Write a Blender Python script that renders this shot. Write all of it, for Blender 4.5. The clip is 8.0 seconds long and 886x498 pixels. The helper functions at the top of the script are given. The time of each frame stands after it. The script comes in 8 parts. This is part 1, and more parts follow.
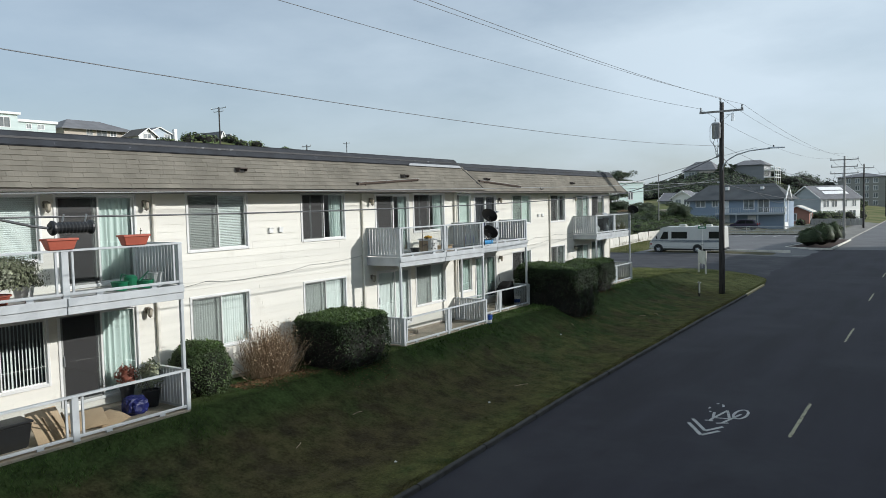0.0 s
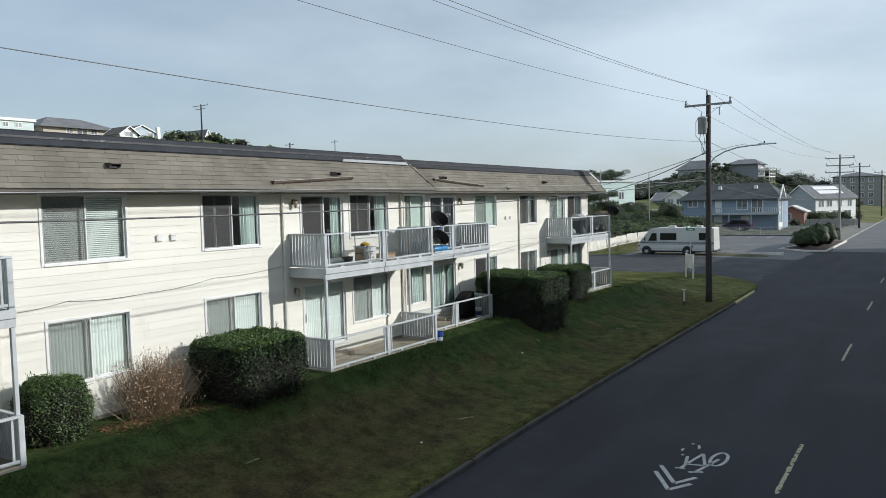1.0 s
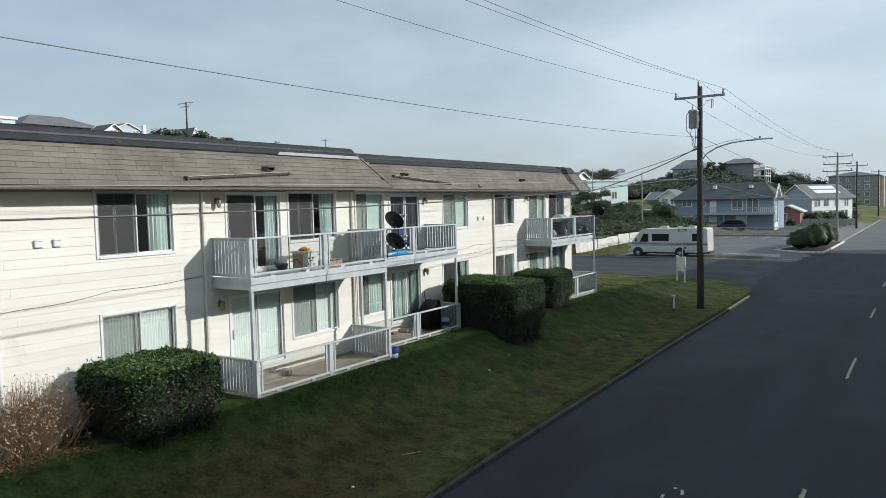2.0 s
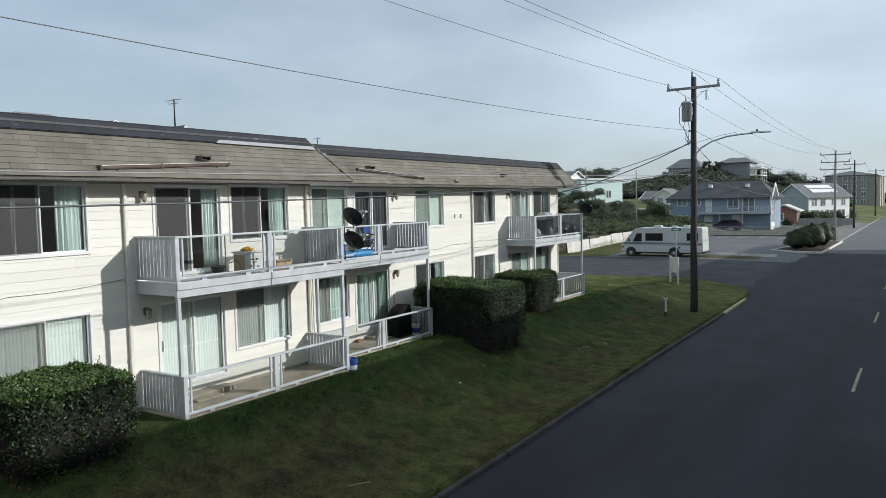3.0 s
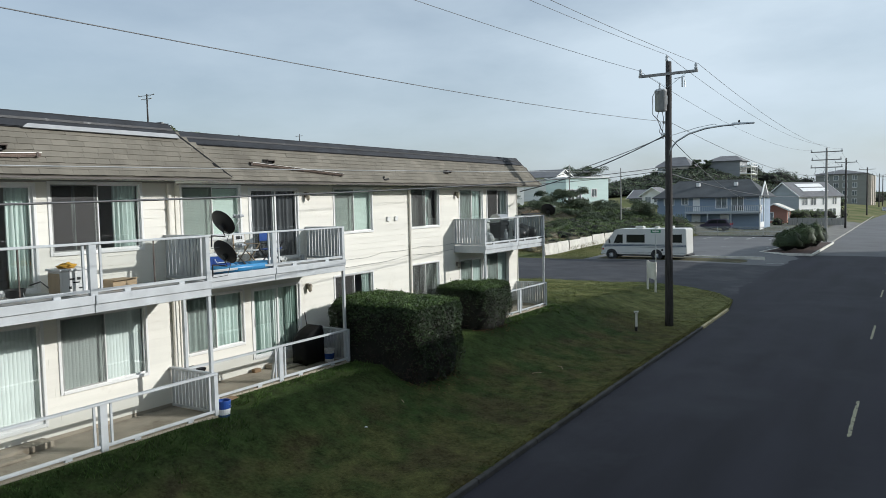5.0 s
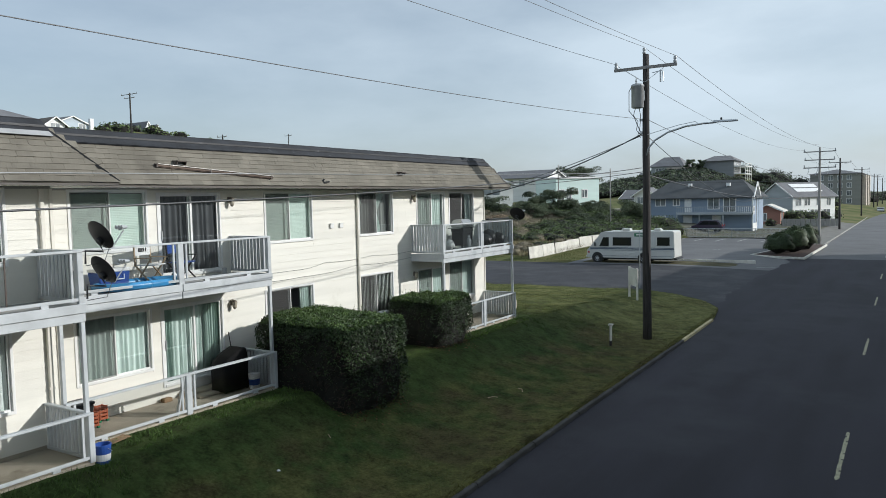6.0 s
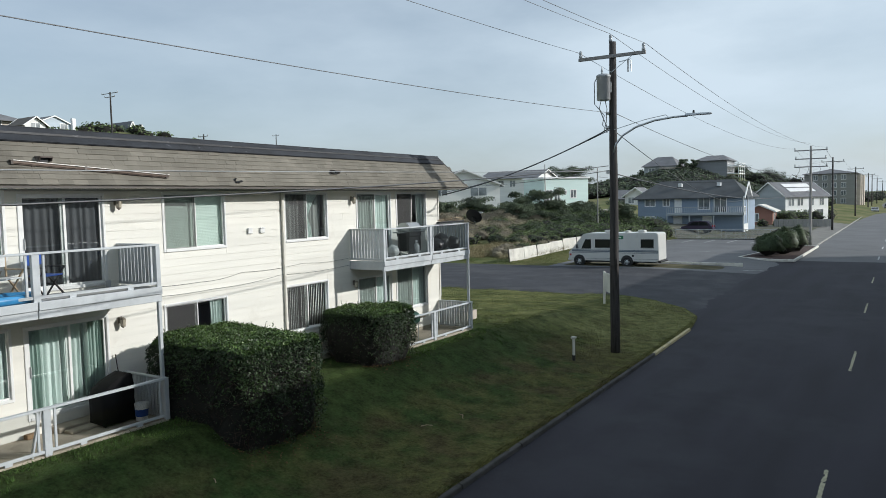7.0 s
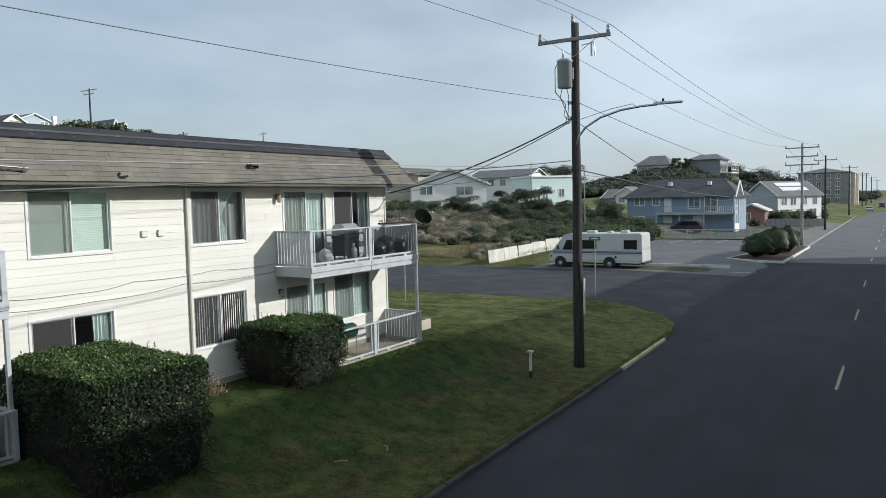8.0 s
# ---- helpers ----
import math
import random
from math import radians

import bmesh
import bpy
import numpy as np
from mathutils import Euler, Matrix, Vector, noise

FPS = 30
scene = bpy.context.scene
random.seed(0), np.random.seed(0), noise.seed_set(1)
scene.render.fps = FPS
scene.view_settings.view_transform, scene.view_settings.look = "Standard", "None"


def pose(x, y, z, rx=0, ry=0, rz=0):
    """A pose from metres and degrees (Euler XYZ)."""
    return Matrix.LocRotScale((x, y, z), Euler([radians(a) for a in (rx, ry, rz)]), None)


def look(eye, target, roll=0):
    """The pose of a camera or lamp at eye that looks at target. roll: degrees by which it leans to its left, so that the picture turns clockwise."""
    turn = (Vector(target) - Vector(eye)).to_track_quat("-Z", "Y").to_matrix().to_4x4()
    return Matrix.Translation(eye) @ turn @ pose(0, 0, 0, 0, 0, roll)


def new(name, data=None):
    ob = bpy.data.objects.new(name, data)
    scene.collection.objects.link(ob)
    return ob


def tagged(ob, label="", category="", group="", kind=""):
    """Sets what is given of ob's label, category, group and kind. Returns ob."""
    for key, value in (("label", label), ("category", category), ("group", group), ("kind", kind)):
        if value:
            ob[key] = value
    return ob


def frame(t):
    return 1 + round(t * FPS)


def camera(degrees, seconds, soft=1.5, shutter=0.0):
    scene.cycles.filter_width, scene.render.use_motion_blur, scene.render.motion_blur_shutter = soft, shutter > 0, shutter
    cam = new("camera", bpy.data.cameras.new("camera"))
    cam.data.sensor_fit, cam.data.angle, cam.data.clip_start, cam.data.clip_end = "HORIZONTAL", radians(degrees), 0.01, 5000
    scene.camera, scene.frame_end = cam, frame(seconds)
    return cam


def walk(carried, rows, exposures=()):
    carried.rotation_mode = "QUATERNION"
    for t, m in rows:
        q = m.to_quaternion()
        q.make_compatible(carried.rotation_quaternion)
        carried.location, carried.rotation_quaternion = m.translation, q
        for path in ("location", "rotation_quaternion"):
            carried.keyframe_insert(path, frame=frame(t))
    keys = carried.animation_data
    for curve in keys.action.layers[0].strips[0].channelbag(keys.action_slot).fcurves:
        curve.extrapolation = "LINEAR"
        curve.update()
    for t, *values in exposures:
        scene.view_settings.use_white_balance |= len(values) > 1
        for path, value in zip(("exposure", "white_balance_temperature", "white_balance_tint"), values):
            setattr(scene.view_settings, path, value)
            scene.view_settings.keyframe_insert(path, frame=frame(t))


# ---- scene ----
cam = camera(61.8, 8.0, soft=0.55)
PATH = [
    (0, (0.218, 0.099, 4.724), (-0.898, 1.755, 4.605), -1.4),
    (0.5, (0.056, 2.101, 4.718), (-1.055, 3.76, 4.598), -1.4),
    (1, (-0.238, 4.055, 4.767), (-1.345, 5.717, 4.646), -1.4),
    (1.5, (-0.525, 5.771, 4.772), (-1.627, 7.435, 4.65), -1.4),
    (3, (-1.29, 9.624, 4.592), (-2.38, 11.296, 4.468), -1.3),
    (3.5, (-1.435, 10.726, 4.575), (-2.521, 12.401, 4.449), -1.3),
    (4, (-1.498, 11.857, 4.562), (-2.58, 13.534, 4.436), -1.3),
    (4.5, (-1.65, 13.078, 4.567), (-2.728, 14.758, 4.44), -1.3),
    (6, (-1.804, 17.261, 4.754), (-2.869, 18.949, 4.625), -1.3),
    (6.5, (-1.765, 18.863, 4.737), (-2.826, 20.553, 4.609), -1.4),
    (7, (-1.657, 20.444, 4.746), (-2.714, 22.137, 4.618), -1.4),
    (7.5, (-1.591, 22.088, 4.708), (-2.643, 23.784, 4.58), -1.3),
    (8, (-1.611, 23.715, 4.679), (-2.659, 25.414, 4.549), -1.4),
]
walk(cam, [(t, look(e, g, r)) for t, e, g, r in PATH], [(0.0, 0.0, 6200, 9.0), (8.0, 0.0, 6200, 9.0)])

# ---- light: low sun from the street side, thin cloud over pale blue sky ----
SUN = Vector((1.4, 0.82, 0.68)).normalized()
SUN_EL = math.asin(SUN.z)
sun = new("sun", bpy.data.lights.new("sun", "SUN"))
sun.data.energy, sun.data.angle, sun.data.color = 3.6, radians(0.6), (1.0, 0.96, 0.90)
sun.matrix_world = look(SUN * 50, (0, 0, 0))

world = bpy.data.worlds.new("sky")
scene.world = world
world.use_nodes = True
wt = world.node_tree
wt.nodes.clear()
w_out = wt.nodes.new("ShaderNodeOutputWorld")
w_bg = wt.nodes.new("ShaderNodeBackground")
w_sky = wt.nodes.new("ShaderNodeTexSky")
w_sky.sky_type, w_sky.sun_disc = "NISHITA", False
w_sky.sun_elevation, w_sky.sun_rotation = SUN_EL, math.atan2(SUN.x, SUN.y)
w_sky.air_density, w_sky.dust_density, w_sky.ozone_density = 1.0, 1.5, 1.5
w_tc = wt.nodes.new("ShaderNodeTexCoord")
w_map = wt.nodes.new("ShaderNodeMapping")
w_map.inputs["Scale"].default_value = (1.2, 1.2, 3.6)
w_no = wt.nodes.new("ShaderNodeTexNoise")
w_no.inputs["Scale"].default_value, w_no.inputs["Detail"].default_value, w_no.inputs["Roughness"].default_value = 1.6, 7, 0.55
w_rp = wt.nodes.new("ShaderNodeMapRange")
w_rp.inputs["From Min"].default_value, w_rp.inputs["From Max"].default_value = 0.34, 0.66
w_rp.inputs["To Min"].default_value, w_rp.inputs["To Max"].default_value = 0.45, 0.95
w_mx = wt.nodes.new("ShaderNodeMix")
w_mx.data_type = "RGBA"
w_mx.inputs["B"].default_value = (6.9, 7.9, 8.65, 1)
wl = wt.links.new
wl(w_tc.outputs["Generated"], w_map.inputs["Vector"])
wl(w_map.outputs[0], w_no.inputs["Vector"])
wl(w_no.outputs["Fac"], w_rp.inputs["Value"])
w_sep = wt.nodes.new("ShaderNodeSeparateXYZ")
wl(w_tc.outputs["Generated"], w_sep.inputs[0])
w_thin = wt.nodes.new("ShaderNodeMapRange")
w_thin.inputs["From Min"].default_value, w_thin.inputs["From Max"].default_value = -0.95, -0.25
w_thin.inputs["To Min"].default_value, w_thin.inputs["To Max"].default_value = 0.5, 1.0
wl(w_sep.outputs["X"], w_thin.inputs["Value"])
w_mul = wt.nodes.new("ShaderNodeMath")
w_mul.operation = "MULTIPLY"
wl(w_rp.outputs[0], w_mul.inputs[0])
wl(w_thin.outputs[0], w_mul.inputs[1])
wl(w_mul.outputs[0], w_mx.inputs["Factor"])
wl(w_sky.outputs[0], w_mx.inputs["A"])
wl(w_mx.outputs["Result"], w_bg.inputs["Color"])
w_bg.inputs["Strength"].default_value = 0.1
wl(w_bg.outputs[0], w_out.inputs["Surface"])


# ---- small tools ----
def wm(ob):
    return (wm(ob.parent) @ ob.matrix_parent_inverse if ob.parent else Matrix()) @ ob.matrix_basis


def mesh_of(name, bm):
    me = bpy.data.meshes.new(name)
    bmesh.ops.recalc_face_normals(bm, faces=bm.faces)
    bm.to_mesh(me)
    bm.free()
    return me


def under(ob, parent):
    ob.parent = parent
    ob.matrix_parent_inverse = wm(parent).inverted()
    return ob


def part(name, bm, material, parent=None, label="", smooth=False):
    me = mesh_of(name, bm)
    me.materials.append(material)
    if smooth:
        me.polygons.foreach_set("use_smooth", [True] * len(me.polygons))
    ob = new(name, me)
    if parent:
        under(ob, parent)
    return tagged(ob, label)


def piece(name, me, m, parent):
    ob = new(name, me)
    ob.parent, ob.matrix_parent_inverse = parent, wm(parent).inverted()
    ob.matrix_basis = m
    return ob


def thing(name, place, label, category, group="", kind=""):
    ob = new(name)
    ob.empty_display_size = 0.2
    ob.matrix_basis = Matrix.Translation(place)
    return tagged(ob, label, category, group, kind)


def B():
    return bmesh.new()


def hexa(bm, c):
    v = [bm.verts.new(p) for p in c]
    for f in ((0, 3, 2, 1), (4, 5, 6, 7), (0, 1, 5, 4), (1, 2, 6, 5), (2, 3, 7, 6), (3, 0, 4, 7)):
        bm.faces.new([v[i] for i in f])
    return bm


def box(bm, x0, x1, y0, y1, z0, z1):
    return hexa(bm, [(x0, y0, z0), (x1, y0, z0), (x1, y1, z0), (x0, y1, z0), (x0, y0, z1), (x1, y0, z1), (x1, y1, z1), (x0, y1, z1)])


def soft(bm, r=0.006, seg=1):
    bmesh.ops.bevel(bm, geom=list(bm.edges), offset=r, segments=seg, affect="EDGES", clamp_overlap=True)
    return bm


def bar(bm, p, q, w, h):
    """A straight bar from p to q, w wide and h high."""
    p, q = Vector(p), Vector(q)
    d = (q - p).normalized()
    side = d.cross(Vector((0, 0, 1)))
    side = side.normalized() if side.length > 1e-4 else Vector((0, 1, 0))
    up = side.cross(d)
    a, b = side * w / 2, up * h / 2
    return hexa(bm, [p - a - b, p + a - b, p + a + b, p - a + b, q - a - b, q + a - b, q + a + b, q - a + b])


def tube(bm, pts, r, n=8, cap=True):
    pts = [Vector(p) for p in pts]
    rs = r if isinstance(r, (list, tuple)) else [r] * len(pts)
    rings = []
    s = None
    for i, p in enumerate(pts):
        d = (pts[min(i + 1, len(pts) - 1)] - pts[max(i - 1, 0)]).normalized()
        if s is None:
            s = Vector((1, 0, 0)) if abs(d.z) > 0.7 else Vector((0, 0, 1))
        s = (s - d * s.dot(d)).normalized()
        u = s.cross(d)
        rings.append([bm.verts.new(p + (s * math.cos(k * math.tau / n) + u * math.sin(k * math.tau / n)) * rs[i]) for k in range(n)])
    for a, b in zip(rings, rings[1:]):
        for k in range(n):
            bm.faces.new((a[k], a[(k + 1) % n], b[(k + 1) % n], b[k]))
    if cap:
        bm.faces.new(rings[0][::-1])
        bm.faces.new(rings[-1])
    return bm


def lathe(bm, centre, prof, n=20):
    """Turn (radius, height) pairs about a vertical axis through centre."""
    cx, cy, cz = centre
    rings = [[bm.verts.new((cx + r * math.cos(k * math.tau / n), cy + r * math.sin(k * math.tau / n), cz + z)) for k in range(n)] for r, z in prof]
    for a, b in zip(rings, rings[1:]):
        for k in range(n):
            bm.faces.new((a[k], a[(k + 1) % n], b[(k + 1) % n], b[k]))
    bm.faces.new(rings[0][::-1])
    bm.faces.new(rings[-1])
    return bm


def quick(name, verts, faces, material, parent=None, smooth=False):
    me = bpy.data.meshes.new(name)
    me.from_pydata([tuple(v) for v in verts], [], faces)
    me.materials.append(material)
    if smooth:
        me.polygons.foreach_set("use_smooth", [True] * len(me.polygons))
    ob = new(name, me)
    return under(ob, parent) if parent else ob


def sstep(a, b, x):
    t = min(1, max(0, (x - a) / (b - a)))
    return t * t * (3 - 2 * t)


# ---- materials ----
def material(name, c, rough=0.6, var=0.15, scale=3.0, bump=0.15, grain=60.0, metal=0.0, c2=None, rnd=0.0, stretch=(1, 1, 1), isle=0.0, spec=0.5, stain=None, stain_scale=0.6, stain_from=0.55):
    m = bpy.data.materials.new(name)
    m.use_nodes = True
    nt = m.node_tree
    n, l = nt.nodes, nt.links.new
    p = n["Principled BSDF"]
    p.inputs["Roughness"].default_value, p.inputs["Metallic"].default_value = rough, metal
    p.inputs["Specular IOR Level"].default_value = spec
    geo = n.new("ShaderNodeNewGeometry")
    mp = n.new("ShaderNodeMapping")
    mp.inputs["Scale"].default_value = stretch
    l(geo.outputs["Position"], mp.inputs["Vector"])
    big = n.new("ShaderNodeTexNoise")
    big.inputs["Scale"].default_value, big.inputs["Detail"].default_value = scale, 5
    fine = n.new("ShaderNodeTexNoise")
    fine.inputs["Scale"].default_value, fine.inputs["Detail"].default_value = grain, 3
    for t in (big, fine):
        l(mp.outputs[0], t.inputs["Vector"])
    mix = n.new("ShaderNodeMix")
    mix.data_type = "RGBA"
    mix.inputs["A"].default_value = (*[v * (1 - var) for v in c], 1)
    mix.inputs["B"].default_value = (*(c2 or [min(1, v * (1 + var)) for v in c]), 1)
    rg = n.new("ShaderNodeMapRange")
    rg.inputs["From Min"].default_value, rg.inputs["From Max"].default_value = 0.32, 0.68
    l(big.outputs["Fac"], rg.inputs["Value"])
    l(rg.outputs[0], mix.inputs["Factor"])
    col = mix.outputs["Result"]
    if stain:
        sn = n.new("ShaderNodeTexNoise")
        sn.inputs["Scale"].default_value, sn.inputs["Detail"].default_value, sn.inputs["Roughness"].default_value = stain_scale, 6, 0.65
        l(geo.outputs["Position"], sn.inputs["Vector"])
        sr = n.new("ShaderNodeMapRange")
        sr.inputs["From Min"].default_value, sr.inputs["From Max"].default_value = stain_from, stain_from + 0.16
        l(sn.outputs["Fac"], sr.inputs["Value"])
        sm = n.new("ShaderNodeMix")
        sm.data_type = "RGBA"
        sm.inputs["B"].default_value = (*stain, 1)
        l(sr.outputs[0], sm.inputs["Factor"])
        l(col, sm.inputs["A"])
        col = sm.outputs["Result"]
    hsv = n.new("ShaderNodeHueSaturation")
    l(col, hsv.inputs["Color"])
    val = n.new("ShaderNodeMath")
    val.operation = "MULTIPLY_ADD"
    val.inputs[1].default_value, val.inputs[2].default_value = var * 1.2, 1 - var * 0.6
    l(fine.outputs["Fac"], val.inputs[0])
    v = val.outputs[0]
    for amount, node, sock in ((rnd, "ShaderNodeObjectInfo", "Random"), (isle, "ShaderNodeNewGeometry", "Random Per Island")):
        if amount:
            oi = n.new(node)
            ma = n.new("ShaderNodeMath")
            ma.operation = "MULTIPLY_ADD"
            ma.inputs[1].default_value, ma.inputs[2].default_value = amount, 1 - amount / 2
            l(oi.outputs[sock], ma.inputs[0])
            mu = n.new("ShaderNodeMath")
            mu.operation = "MULTIPLY"
            l(v, mu.inputs[0])
            l(ma.outputs[0], mu.inputs[1])
            v = mu.outputs[0]
    l(v, hsv.inputs["Value"])
    l(hsv.outputs[0], p.inputs["Base Color"])
    if bump:
        bp = n.new("ShaderNodeBump")
        bp.inputs["Strength"].default_value, bp.inputs["Distance"].default_value = bump, 0.02
        l(fine.outputs["Fac"], bp.inputs["Height"])
        l(bp.outputs[0], p.inputs["Normal"])
    return m


def pane_material(name, tint, gloss=1.0, base=0.03, rough=0.0):
    m = bpy.data.materials.new(name)
    m.use_nodes = True
    nt = m.node_tree
    n, l = nt.nodes, nt.links.new
    n.remove(n["Principled BSDF"])
    tr, gl, mx, fr = n.new("ShaderNodeBsdfTransparent"), n.new("ShaderNodeBsdfGlossy"), n.new("ShaderNodeMixShader"), n.new("ShaderNodeFresnel")
    tr.inputs["Color"].default_value = (*tint, 1)
    gl.inputs["Roughness"].default_value = rough
    fr.inputs["IOR"].default_value = 1.5
    ma = n.new("ShaderNodeMath")
    ma.operation, ma.use_clamp = "MULTIPLY_ADD", True
    ma.inputs[1].default_value, ma.inputs[2].default_value = gloss, base
    l(fr.outputs[0], ma.inputs[0])
    l(ma.outputs[0], mx.inputs["Fac"])
    l(tr.outputs[0], mx.inputs[1])
    l(gl.outputs[0], mx.inputs[2])
    l(mx.outputs[0], n["Material Output"].inputs["Surface"])
    return m


SIDING = material("siding_paint", (0.765, 0.745, 0.67), 0.55, 0.05, 1.2, 0.12, 35, rnd=0.05, stretch=(1, 0.25, 3), stain=(0.66, 0.63, 0.55), stain_scale=0.9, stain_from=0.6)
SHEATH = material("sheathing", (0.42, 0.40, 0.36), 0.8, 0.1)
TRIM = material("white_trim", (0.78, 0.78, 0.76), 0.45, 0.05, 4, 0.05, 50)
CREAM = material("cream_trim", (0.74, 0.71, 0.63), 0.5, 0.07, 4, 0.06, 50)
GREYWOOD = material("grey_painted_wood", (0.50, 0.525, 0.535), 0.5, 0.1, 2.5, 0.12, 45, stretch=(1, 1, 1), stain=(0.38, 0.41, 0.43), stain_scale=1.6, stain_from=0.58)
DECK = material("deck_coating", (0.36, 0.36, 0.35), 0.75, 0.15, 2.0, 0.15, 50)
CONCRETE = material("patio_concrete", (0.37, 0.325, 0.255), 0.85, 0.18, 1.4, 0.2, 70, stain=(0.2, 0.165, 0.12), stain_scale=1.1)
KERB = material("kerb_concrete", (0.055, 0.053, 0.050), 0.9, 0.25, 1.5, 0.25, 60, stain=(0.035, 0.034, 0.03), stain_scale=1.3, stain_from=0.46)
KERBY = material("kerb_yellow_paint", (0.50, 0.43, 0.24), 0.8, 0.2, 5, 0.2, 60, stain=(0.35, 0.33, 0.28), stain_scale=4, stain_from=0.55)
SHINGLE = material("asphalt_shingle", (0.198, 0.183, 0.151), 0.95, 0.16, 0.9, 0.35, 130, rnd=0.2, isle=0.2, spec=0.2, stain=(0.14, 0.128, 0.106), stain_scale=0.5, stain_from=0.56)
MEMBRANE = material("roof_membrane", (0.019, 0.022, 0.028), 0.75, 0.4, 1.6, 0.55, 16, stain=(0.2, 0.21, 0.23), stain_scale=4.5, stain_from=0.65)
FLASH = material("white_flashing", (0.34, 0.35, 0.36), 0.5, 0.12, 3, 0.1, 30)
METAL = material("galvanised", (0.5, 0.52, 0.53), 0.4, 0.1, 4, 0.05, 40, metal=0.8)
RUST = material("weathered_gutter", (0.075, 0.055, 0.045), 0.6, 0.25, 4, 0.15, 40, stain=(0.22, 0.2, 0.18), stain_scale=3)
GUTTER = material("brown_gutter_metal", (0.14, 0.105, 0.085), 0.3, 0.2, 4, 0.1, 30, metal=0.45, stain=(0.07, 0.055, 0.048), stain_scale=3, stain_from=0.6)
BLACK = material("black_plastic", (0.018, 0.019, 0.02), 0.45, 0.2, 5, 0.05, 60)
ASPHALT = material("fresh_asphalt", (0.0240, 0.0229, 0.0302), 0.8, 0.24, 0.9, 0.3, 110, spec=0.25, stretch=(1, 0.12, 1), stain=(0.034, 0.034, 0.041), stain_scale=0.22, stain_from=0.5)
ASPHALT_MID = material("grey_asphalt", (0.042, 0.043, 0.049), 0.85, 0.2, 0.6, 0.3, 90, spec=0.3, stain=(0.066, 0.066, 0.07), stain_scale=0.3, stain_from=0.5)
# pale metal colour that holds the sun glint on the loose gutters
GUTTER_GLINT = material("gutter_glint_metal", (0.74, 0.72, 0.69), 0.32, 0.12, 3, 0.05, 30, metal=0.85)
# pale flecks paint reflected sky on a dark membrane strip
MEMBRANE_SHEEN = material("membrane_sheen", (0.03, 0.032, 0.036), 0.5, 0.35, 2, 0.2, 20, stain=(0.3, 0.31, 0.32), stain_scale=2.2, stain_from=0.6)
# trim darkened so its colour holds the shadow line at the eave
EAVE_SHADE_TRIM = material("eave_shade_trim", (0.12, 0.11, 0.1), 0.7, 0.1, 3)
ASPHALT_OLD = material("worn_asphalt", (0.135, 0.137, 0.14), 0.85, 0.15, 0.3, 0.3, 90, spec=0.3, stain=(0.09, 0.09, 0.094), stain_scale=0.15, stain_from=0.55)
LINE = material("road_paint", (0.42, 0.42, 0.41), 0.7, 0.2, 9, 0.1, 60, stain=(0.12, 0.12, 0.12), stain_scale=7, stain_from=0.56)
LINEY = material("road_paint_yellow", (0.36, 0.34, 0.22), 0.7, 0.2, 9, 0.1, 60, stain=(0.14, 0.14, 0.1), stain_scale=7, stain_from=0.56)


